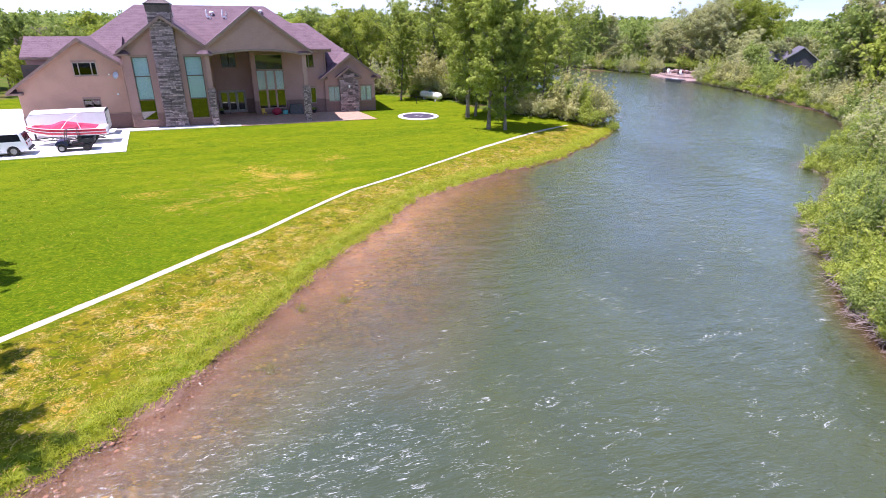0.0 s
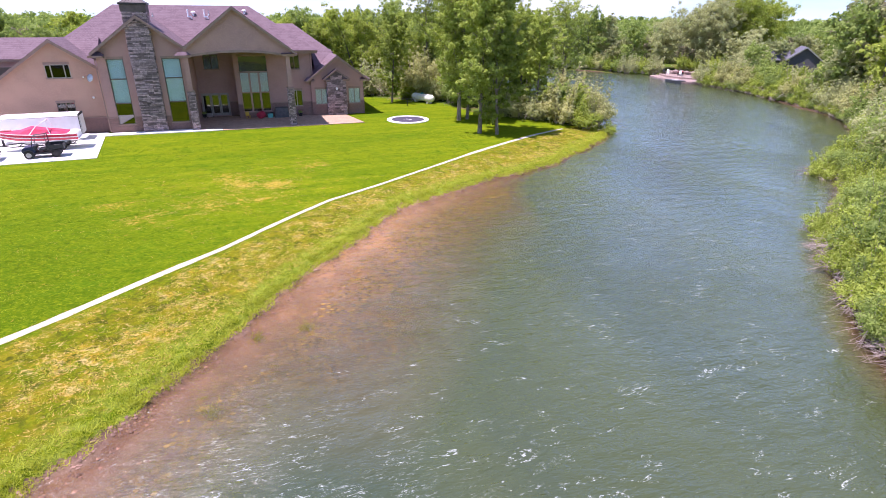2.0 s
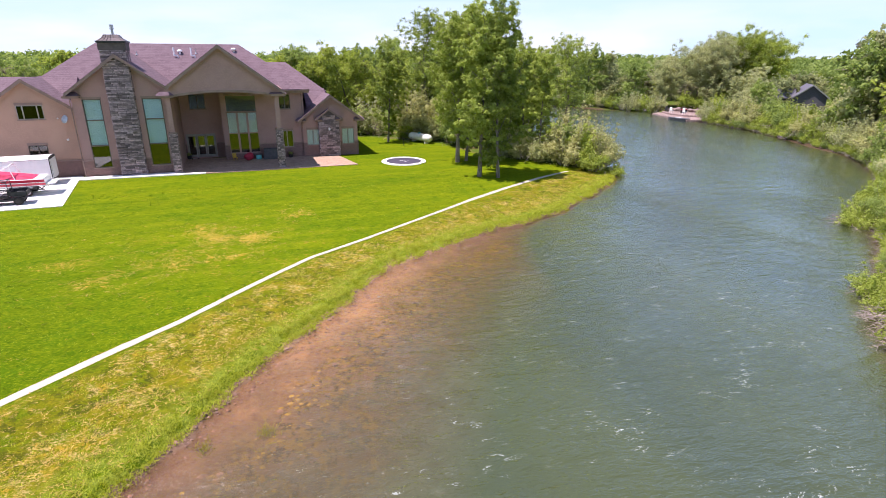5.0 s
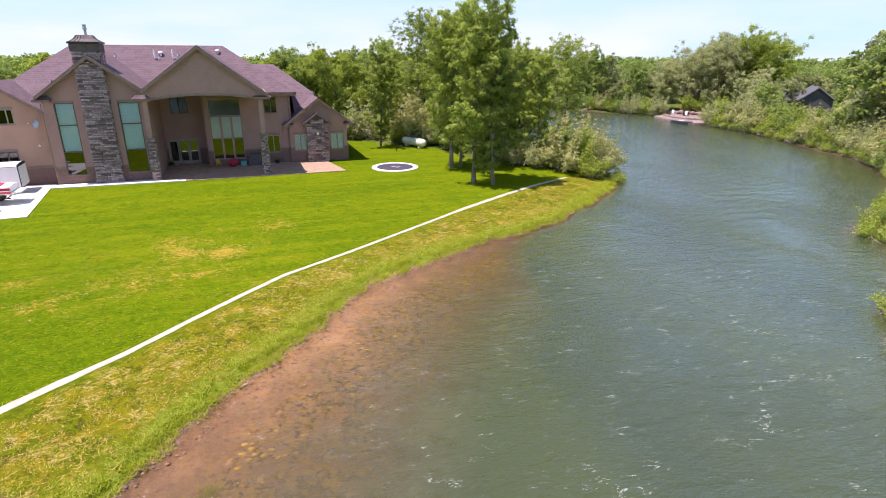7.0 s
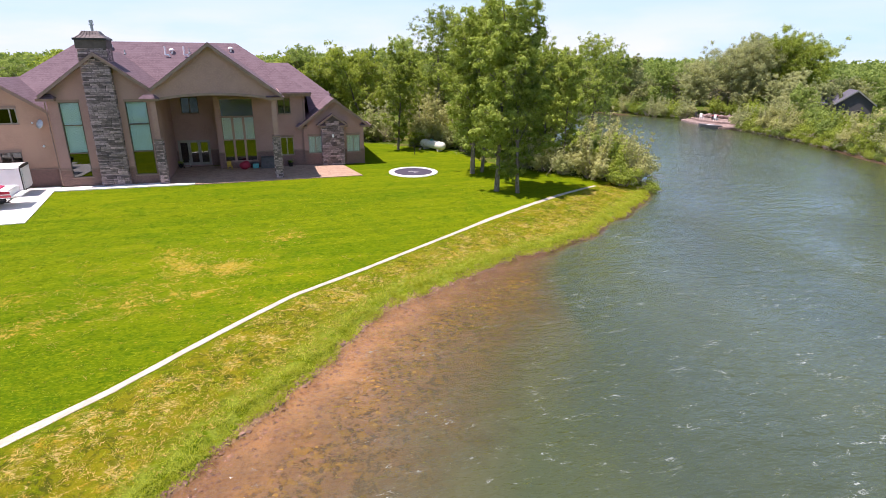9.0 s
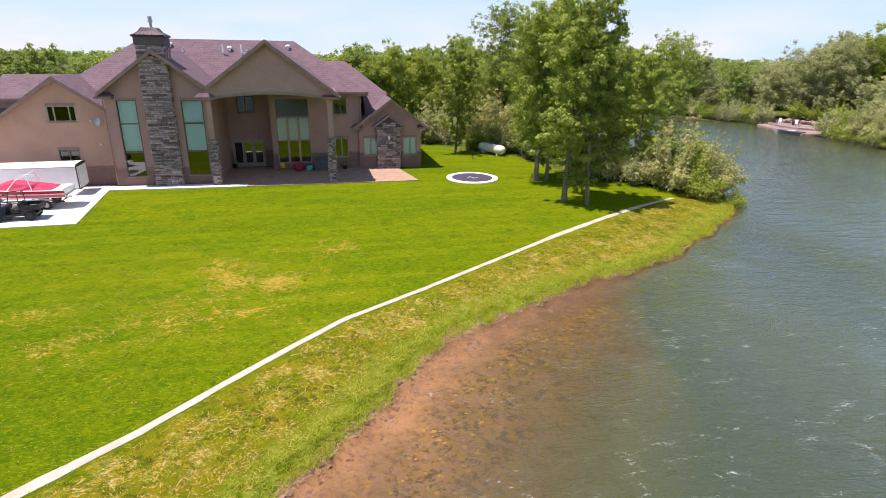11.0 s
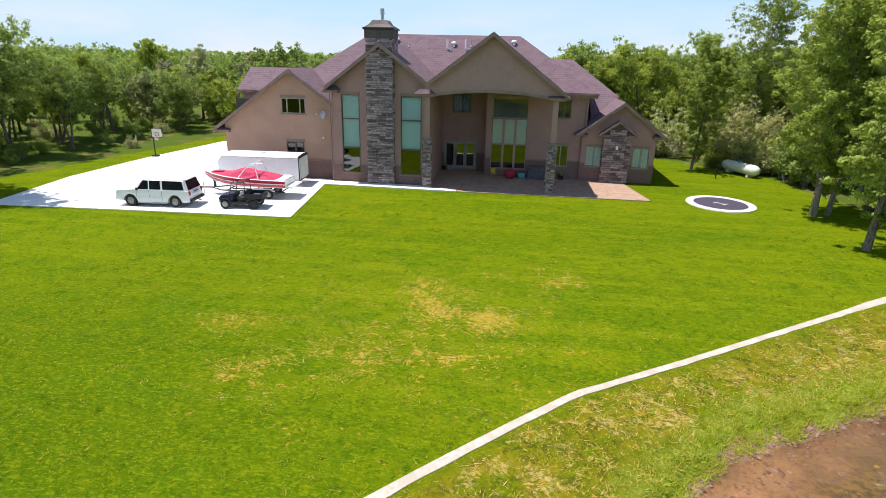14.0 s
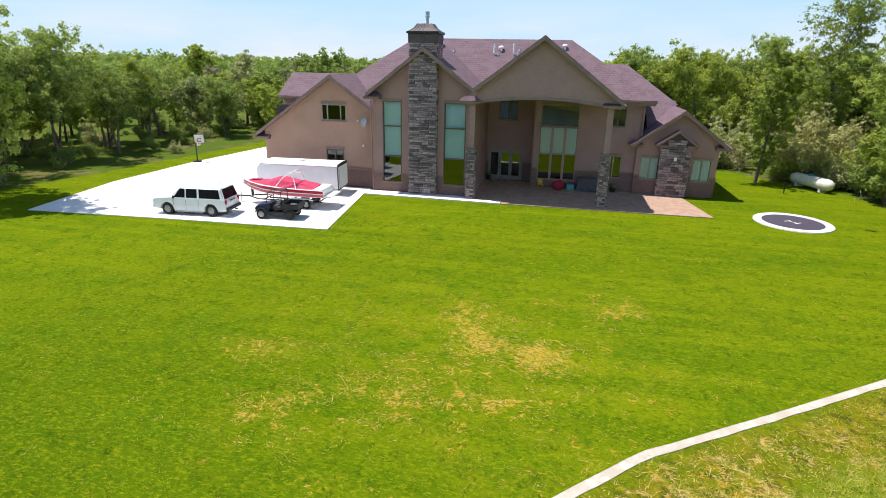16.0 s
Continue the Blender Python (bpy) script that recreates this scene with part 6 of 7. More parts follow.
def build_utv():
    u = tagged(thing("utility_vehicle", -15.05, 54.0, 0.03, 186), "navy and black open utility vehicle with cargo bed", "utility vehicle")
    part("chassis", box(-1.35, 1.25, -0.62, 0.62, 0.32, 0.48, bevel=0.03), BLACK, u)
    bm = prism([(0.45, 0.48), (1.38, 0.48), (1.42, 0.72), (1.25, 0.92), (0.55, 1.02), (0.45, 1.0)], "y", -0.62, 0.62)
    part("hood", soften(bm, 0.05), BLUE, u)
    part("dash", box(0.35, 0.55, -0.6, 0.6, 0.72, 1.05, bevel=0.03), BLACK, u)
    for s in (-0.3, 0.3):
        part("seat", box(-0.35, 0.15, s - 0.25, s + 0.25, 0.62, 0.78, bevel=0.04), BLACK, u)
        part("seat_back", box(-0.48, -0.34, s - 0.25, s + 0.25, 0.74, 1.22, bevel=0.04), BLACK, u)
        part("head_lamp", box(1.36, 1.42, s * 1.5 - 0.1, s * 1.5 + 0.1, 0.66, 0.78, bevel=0.02), LAMPCLEAR, u)
    part("bed_floor", box(-1.62, -0.52, -0.68, 0.68, 0.72, 0.77), BLACK, u)
    for a in ((-1.62, -0.52, -0.70, -0.65), (-1.62, -0.52, 0.65, 0.70), (-0.56, -0.51, -0.645, 0.645), (-1.63, -1.58, -0.645, 0.645)):
        part("bed_side", box(*a, 0.73, 1.08, bevel=0.012), BLACK, u)
    part("cargo", box(-1.3, -0.85, -0.2, 0.3, 0.775, 0.95, bevel=0.03), GREYCOVER, u)
    for s in (-0.6, 0.6):
        part("cage_bar", tube([(0.62, s, 0.98), (0.42, s * 0.93, 1.82), (-0.44, s * 0.93, 1.86), (-0.5, s, 0.75)], 0.028, 7), BLACK, u)
        for x in (0.95, -1.0):
            wheel(u, x, s * 1.08, 0.33, 0.33, 0.24, DARKMETAL if x < 0 else RIM, 5)
            part("mudguard", prism([(x + q * math.cos(a), 0.33 + q * math.sin(a)) for q, rev in ((0.38, 1), (0.43, -1)) for a in np.linspace(0.3, math.pi - 0.3, 7)[::rev]], "y", s * 1.08 - 0.13, s * 1.08 + 0.13), BLACK, u)
    for x, z in ((0.42, 1.82), (-0.44, 1.86)):
        part("cross_bar", cyl((x, -0.56, z), (x, 0.56, z), 0.026, seg=7), BLACK, u)
    bm = bmesh.new()
    for k in range(20):
        a, b = 2 * math.pi * k / 20, 2 * math.pi * (k + 1) / 20
        cyl((0.22 + 0.05 * math.sin(a), 0.3 + 0.17 * math.cos(a), 1.08 + 0.15 * math.sin(a)), (0.22 + 0.05 * math.sin(b), 0.3 + 0.17 * math.cos(b), 1.08 + 0.15 * math.sin(b)), 0.016, seg=5, bm=bm)
    cyl((0.22, 0.3, 1.08), (0.42, 0.3, 0.95), 0.02, seg=6, bm=bm)
    part("steering_wheel", bm, BLACK, u)


build_utv()


def loft(stations, closed=False):
    bm = bmesh.new()
    rows = [[bm.verts.new(p) for p in st] for st in stations]
    for a, b in zip(rows, rows[1:]):
        n_ = len(a)
        for k in range(n_ if closed else n_ - 1):
            bm.faces.new([a[k], a[(k + 1) % n_], b[(k + 1) % n_], b[k]])
    if closed:
        bm.faces.new(rows[0])
        bm.faces.new(rows[-1])
    return bm


def build_boat():
    tr = tagged(thing("boat_trailer", -16.0, 57.35, 0.03, 183), "low boat trailer with white fenders", "trailer")
    for s in (-0.75, 0.75):
        part("rail", tube([(3.0, s * 0.15, 0.5), (2.0, s, 0.48), (-2.9, s, 0.48)], 0.05, 6), DARKMETAL, tr)
        for x in (-0.9, -1.75):
            wheel(tr, x, s * 1.3, 0.33, 0.33, 0.2)
        part("fender", box(-2.15, -0.5, s * 1.3 - 0.13, s * 1.3 + 0.13, 0.69, 0.75, bevel=0.03), WHITE, tr)
        part("bunk", box(-2.6, 1.2, s * 0.7 - 0.06, s * 0.7 + 0.06, 0.53, 0.62), GREYCOVER, tr)
    for x in (-2.6, -0.4, 1.6):
        part("cross_member", cyl((x, -0.75, 0.46), (x, 0.75, 0.46), 0.05, seg=6), DARKMETAL, tr)
    part("tongue", cyl((3.0, 0, 0.5), (4.1, 0, 0.46), 0.055, seg=8), DARKMETAL, tr)
    part("winch_post", box(2.75, 2.9, -0.06, 0.06, 0.5, 1.15), DARKMETAL, tr)
    part("jack", cyl((3.7, 0.1, 0.0), (3.7, 0.1, 0.85), 0.035, seg=8), METAL, tr)
    boat = tagged(thing("motor_boat", -16.0, 57.35, 0.03, 183), "red and white ski boat under a red cover", "boat")
    sts = []
    for x, w, zs, zc, zk in ((-3.1, 1.12, 1.38, 0.85, 0.62), (-1.5, 1.2, 1.42, 0.86, 0.60), (0.3, 1.2, 1.48, 0.90, 0.60), (1.6, 1.0, 1.56, 1.0, 0.66), (2.6, 0.62, 1.66, 1.18, 0.86), (3.35, 0.14, 1.76, 1.45, 1.25), (3.55, 0.02, 1.78, 1.6, 1.5)):
        sts.append([(x, -w, zs), (x, -w * 0.97, (zs + zc) / 2), (x, -w * 0.86, zc), (x, 0, zk), (x, w * 0.86, zc), (x, w * 0.97, (zs + zc) / 2), (x, w, zs)])
    part("hull", loft(sts, True), WHITE, boat)
    for s in (-1, 1):
        for f0, f1, nm in ((0.02, 0.40, "upper_stripe"), (0.55, 0.92, "lower_stripe")):
            row = []
            for st in sts[:-1]:
                top, low = Vector(st[0]), Vector(st[2])
                rib = []
                for f in (f0, f1):
                    p = top.lerp(low, f)
                    w = abs(top.y) * (1 - 0.06 * f if f < 0.5 else 0.97 - 0.22 * (f - 0.5))
                    rib.append((p.x, s * (w + 0.02), p.z))
                row.append(rib)
            part(nm, loft(row), REDGEL, boat)
        part("tower_leg", tube([(0.5, s * 1.05, 1.5), (-0.1, s * 0.95, 2.2), (-0.75, s * 0.7, 2.55)], 0.035, 7), WHITE, boat)
        part("tower_leg", tube([(-1.1, s * 1.1, 1.45), (-0.85, s * 0.85, 2.1), (-0.75, s * 0.7, 2.55)], 0.03, 7), WHITE, boat)
    part("tower_top", tube([(-0.75, -0.7, 2.55), (-0.8, 0, 2.62), (-0.75, 0.7, 2.55)], 0.04, 7), WHITE, boat)
    part("board_rack", box(-1.3, -0.3, 0.5, 0.62, 2.5, 2.56, bevel=0.02), WHITE, boat)
    cov = []
    for x, w, z, h in ((-2.35, 1.02, 1.43, 0.10), (-1.6, 1.12, 1.45, 0.26), (-0.6, 1.14, 1.47, 0.42), (0.35, 1.12, 1.50, 0.62), (0.75, 1.06, 1.52, 0.50), (1.4, 0.96, 1.57, 0.22), (2.2, 0.70, 1.64, 0.12), (2.9, 0.36, 1.72, 0.06)):
        w *= 0.86
        cov.append([(x, -w, z), (x, -w * 0.7, z + h * 0.75), (x, 0, z + h), (x, w * 0.7, z + h * 0.75), (x, w, z)])
    part("cover", loft(cov, True), RED, boat, "pinkish-red fabric boat cover")
    part("stern_deck", box(-3.05, -2.3, -1.02, 1.02, 1.385, 1.46, bevel=0.02), WHITE, boat)
    part("swim_platform", box(-3.75, -3.1, -0.95, 0.95, 0.92, 1.0, bevel=0.03), WHITE, boat)
    part("bow_cushion", box(2.0, 2.75, -0.25, 0.25, 1.79, 1.83, bevel=0.015), REDGEL, boat)


build_boat()


def build_cargo_trailer():
    t = tagged(thing("cargo_trailer", -16.75, 61.85, 0.03, 3.5), "white enclosed cargo trailer with a rounded roof edge", "trailer")
    bm = prism([(-1.22, 0.45), (1.22, 0.45), (1.22, 2.30), (1.12, 2.44), (0, 2.50), (-1.12, 2.44), (-1.22, 2.30)], "x", -3.2, 3.15)
    part("body", bm, WHITE, t)
    part("front_nose", prism([(-3.2, 0.5), (-3.55, 0.62), (-3.6, 1.9), (-3.2, 2.4)], "y", -1.15, 1.15), WHITE, t)
    part("rear_frame", prism([(-1.24, 0.43), (1.24, 0.43), (1.24, 2.32), (1.13, 2.47), (0, 2.53), (-1.13, 2.47), (-1.24, 2.32), (-1.16, 2.28), (-1.08, 2.36), (0, 2.41), (1.08, 2.36), (1.16, 2.28), (1.16, 0.52), (-1.16, 0.52), (-1.16, 2.28), (-1.24, 2.32)][:7], "x", 3.155, 3.20), BLACK, t)
    part("ramp_door", box(3.203, 3.235, -1.13, 1.13, 0.53, 2.28, bevel=0.012), WHITE, t)
    for y in (-0.9, 0.9):
        part("hinge", box(3.236, 3.26, y - 0.1, y + 0.1, 0.54, 0.62), DARKMETAL, t)
        part("latch_bar", cyl((3.25, y * 1.12, 0.7), (3.25, y * 1.12, 2.1), 0.015, seg=6), METAL, t)
    for s in (-1, 1):
        for x in (-0.5, 0.35):
            wheel(t, x, s * 1.12, 0.35, 0.35, 0.22)
        part("fender", box(-0.95, 0.8, s * 1.27 - 0.06, s * 1.27 + 0.06, 0.72, 0.79, bevel=0.02), METAL, t)
        part("skirt", box(-3.18, 3.14, s * 1.225 - 0.006, s * 1.225 + 0.006, 0.45, 0.58), METAL, t)
        part("roof_trim", box(-3.18, 3.14, s * 1.225 - 0.012, s * 1.225 + 0.012, 2.27, 2.33), METAL, t)
    part("roof_vent", box(-0.3, 0.1, -0.2, 0.2, 2.5, 2.58, bevel=0.02), WHITE, t)
    part("tongue", tube([(-3.3, -0.6, 0.5), (-4.4, 0, 0.5), (-3.3, 0.6, 0.5)], 0.05, 6), DARKMETAL, t)


build_cargo_trailer()


def build_hoop():
    h = tagged(thing("basketball_hoop", -33.0, 70.9, 0.03, 12), "black pole basketball hoop with a white backboard beside the driveway", "basketball hoop")
    part("pole", tube([(0, 0, -0.05), (0, 0, 2.2), (0.45, -0.1, 2.55)], 0.06, 8), BLACK, h)
    part("base", box(-0.35, 0.35, -0.3, 0.3, 0, 0.12, bevel=0.04), BLACK, h)
    part("backboard", box(0.02, 1.08, -0.32, -0.27, 1.95, 2.85, bevel=0.01), TANKWHITE, h)
    bm = bmesh.new()
    for a in ((0.02, 1.08, 2.80, 2.85), (0.02, 1.08, 1.95, 2.0), (0.02, 0.07, 2.0, 2.8), (1.03, 1.08, 2.0, 2.8), (0.36, 0.74, 2.42, 2.46), (0.36, 0.74, 2.10, 2.14), (0.36, 0.40, 2.14, 2.42), (0.70, 0.74, 2.14, 2.42)):
        box(a[0], a[1], -0.33, -0.322, a[2], a[3], bm)
    part("board_frame", bm, BLACK, h)
    ring = [(0.55 + 0.21 * math.cos(a), -0.55 + 0.21 * math.sin(a), 2.12) for a in np.linspace(0, 2 * math.pi, 17)]
    part("rim", tube(ring, 0.014, 5), REDGEL, h)
    bm = bmesh.new()
    for k in range(12):
        a = 2 * math.pi * k / 12
        cyl((0.55 + 0.21 * math.cos(a), -0.55 + 0.21 * math.sin(a), 2.11), (0.55 + 0.12 * math.cos(a + 0.5), -0.55 + 0.12 * math.sin(a + 0.5), 1.72), 0.008, seg=4, bm=bm)
    part("net", bm, WHITE, h)


build_hoop()


def build_tank():
    t = tagged(thing("propane_tank", 26.1, 75.7, -0.12, -66), "long white horizontal propane tank on concrete feet", "propane tank")
    bm, seg = bmesh.new(), 20
    rows = []
    for x, r in ((-2.25, 0.02), (-2.22, 0.22), (-2.1, 0.42), (-1.85, 0.56), (-1.6, 0.60), (1.6, 0.60), (1.85, 0.56), (2.1, 0.42), (2.22, 0.22), (2.25, 0.02)):
        rows.append([bm.verts.new((x, r * 0.86 * math.cos(2 * math.pi * k / seg), 0.80 + r * 0.86 * math.sin(2 * math.pi * k / seg))) for k in range(seg)])
    for a, b in zip(rows, rows[1:]):
        for k in range(seg):
            bm.faces.new([a[k], a[(k + 1) % seg], b[(k + 1) % seg], b[k]])
    ob = part("tank", bm, TANKWHITE, t)
    ob.data.polygons.foreach_set("use_smooth", [True] * len(ob.data.polygons))
    part("dome_lid", ball((-0.2, 0, 1.33), 0.24, (1, 1, 0.65)), TEAL, t, "teal valve dome lid")
    for x in (-1.3, 1.3):
        part("foot", box(x - 0.12, x + 0.12, -0.4, 0.4, -0.1, 0.36, bevel=0.02), CONCRETE, t)
    y = tagged(thing("yard_hydrant", 22.95, 72.9, 0.0, 0), "short dark metal yard hydrant on the lawn", "hydrant")
    part("pipe", cyl((0, 0, -0.1), (0, 0, 0.75), 0.05, seg=8), DARKMETAL, y)
    part("head", box(-0.16, 0.12, -0.07, 0.07, 0.75, 0.95, bevel=0.03), DARKMETAL, y)


build_tank()


def build_trampoline():
    t = tagged(thing("ground_trampoline", 20.0, 62.45, 0.02), "round in-ground trampoline with a white pad ring and dark mat", "trampoline")
    bm, seg = bmesh.new(), 48
    prof = [(2.52, -0.08), (2.50, 0.03), (2.40, 0.06), (2.02, 0.06), (1.95, 0.03), (1.95, -0.08)]
    rows = [[bm.verts.new((r * math.cos(2 * math.pi * k / seg), r * 1.04 * math.sin(2 * math.pi * k / seg), z)) for k in range(seg)] for r, z in prof]
    for a, b in zip(rows, rows[1:]):
        for k in range(seg):
            bm.faces.new([a[k], a[(k + 1) % seg], b[(k + 1) % seg], b[k]])
    part("pad_ring", bm, PADWHITE, t)
    bm = bmesh.new()
    bmesh.ops.create_circle(bm, cap_ends=True, segments=seg, radius=1.96, matrix=Matrix.Translation((0, 0, 0.015)) @ Matrix.Diagonal((1, 1.04, 1, 1)))
    part("jumping_mat", bm, MAT_PURPLE, t)
    for x, y, w, a in ((-0.26, 0.26, 0.6, 35), (0.02, 0.0, 0.45, -40), (0.28, -0.22, 0.6, 35)):
        bm = box(-w / 2, w / 2, -0.05, 0.05, 0.017, 0.022)
        bm.transform(pose(x, y, 0, 0, 0, a))
        part("printed_bar", bm, PADWHITE, t)


build_trampoline()


def build_patio_things():
    c = tagged(thing("child_chair", 2.05, 68.55, 0.04, 20), "small yellow plastic chair on the patio", "chair")
    part("seat", box(-0.22, 0.22, -0.2, 0.2, 0.32, 0.37, bevel=0.015), YELLOW, c)
    part("backrest", box(-0.22, 0.22, 0.17, 0.22, 0.37, 0.8, bevel=0.015), YELLOW, c)
    for sx in (-0.18, 0.18):
        for sy in (-0.16, 0.16):
            part("leg", cyl((sx, sy, 0.32), (sx * 1.15, sy * 1.15, 0), 0.022, seg=7), YELLOW, c)
    b = tagged(thing("bean_bag", 3.55, 68.25, 0.04), "red slumped bean bag chair on the patio", "bean bag")
    bm = ball((0, 0, 0.42), 0.55, (1.0, 0.85, 0.78), 18)
    for v in bm.verts:
        v.co += Vector((0.04 * math.sin(9 * v.co.z), 0, 0.05 * math.sin(5 * v.co.x + 2 * v.co.y)))
        v.co.z = max(v.co.z, 0.0)
    part("cushion", bm, REDFAB, b)
    s = tagged(thing("storage_box", 4.6, 68.65, 0.04), "teal-grey lidded storage box against the wall", "box")
    part("bin", box(-0.3, 0.3, -0.25, 0.25, 0, 0.5, bevel=0.03), TEAL, s)
    part("lid", box(-0.33, 0.33, -0.28, 0.28, 0.503, 0.58, bevel=0.02), GREYCOVER, s)
    g = tagged(thing("covered_grill", 5.95, 68.45, 0.04), "barbecue grill under a dark grey cover", "grill")
    bm = bmesh.new()
    hexa(bm, [(-0.85, -0.38, 0.02), (0.85, -0.38, 0.02), (0.85, 0.38, 0.02), (-0.85, 0.38, 0.02), (-0.72, -0.3, 1.12), (0.72, -0.3, 1.12), (0.72, 0.3, 1.2), (-0.72, 0.3, 1.2)])
    bmesh.ops.subdivide_edges(bm, edges=bm.edges[:], cuts=5, use_grid_fill=True)
    for v in bm.verts:
        v.co.y += 0.03 * math.sin(11 * v.co.x) * (1.2 - v.co.z)
    part("cover", bm, GREYCOVER, g)
    for x, y, nm in ((8.15, 68.75, "flower_pot"), (-2.85, 71.0, "flower_pot")):
        p = tagged(thing(nm, x, y, 0.04), "dark round pot with a small plant by the wall", "flower pot")
        part("pot", cyl((0, 0, 0), (0, 0, 0.38), 0.19, 0.27, 16), DARKMETAL, p)
        me = fast_faces("plant", leaves(np.random.default_rng(4), [(0, 0, 0.5)], [0.26], 160, 0.06)[0], LEAF_WOOD)
        tagged(new("plant", me), kind="stuff").parent = p
    k = tagged(thing("kick_scooter", -2.2, 70.75, 0.04, 30), "small scooter leaning by the doors", "scooter")
    part("deck", box(-0.35, 0.3, -0.06, 0.06, 0.09, 0.12), METAL, k)
    part("stem", tube([(0.3, 0, 0.1), (0.22, 0, 0.8)], 0.018, 6), METAL, k)
    part("handlebar", cyl((0.22, -0.2, 0.8), (0.22, 0.2, 0.8), 0.016, seg=6), BLACK, k)
    for x in (-0.38, 0.34):
        part("wheel", cyl((x, -0.02, 0.07), (x, 0.02, 0.07), 0.07, seg=12), TYRE, k)


build_patio_things()

# ---- far bank: house and landing ----
SLATE = mat("slate_roof", (0.15, 0.145, 0.18), 0.9, second=(0.11, 0.105, 0.13), scale=1.5, bump=0.3, bump_scale=10)
SIDING = mat("dark_siding", (0.10, 0.10, 0.115), 0.9, second=(0.08, 0.08, 0.09), scale=2, stretch=(1, 1, 6))


def build_far_house():
    f = tagged(thing("riverside_house", 108.0, 83.6, 0.3, -42), "dark grey riverside house with slate roofs among trees", "house")
    f.scale = (0.74, 0.8, 0.96)
    part("wall", box(-3.6, 3.6, -4, 4, 0, 4.0), SIDING, f)
    part("gable_wall", prism([(-3.6, 4.003), (3.6, 4.003), (0, 6.1)], "y", -4, -3.7), SIDING, f)
    for s in (-1, 1):
        part("roof", prism([(0, 6.35), (s * 4.2, 3.85), (s * 4.2, 3.68), (0, 6.15)], "y", -4.5, 4.5), SLATE, f)
        part("rake_board", prism([(0, 6.37), (s * 4.2, 3.87), (s * 4.2, 3.62), (0, 6.1)], "y", -4.56, -4.503), METAL, f)
    part("side_wing", box(-7.5, -3.65, -2.5, 3, 0, 3.4), SIDING, f)
    part("wing_roof", prism([(-3.2, 3.7), (0.2, 5.8), (3.6, 3.7), (3.6, 3.55), (-3.2, 3.55)], "x", -8.0, -3.0), SLATE, f)
    for x in (-1.6, 1.2):
        w = part("window", box(x - 0.5, x + 0.5, -4.06, -4.003, 1.4, 2.8), WINWHITE, f)
        part("pane", box(x - 0.42, x + 0.42, -4.075, -4.063, 1.48, 2.72), CARGLASS, w)


build_far_house()


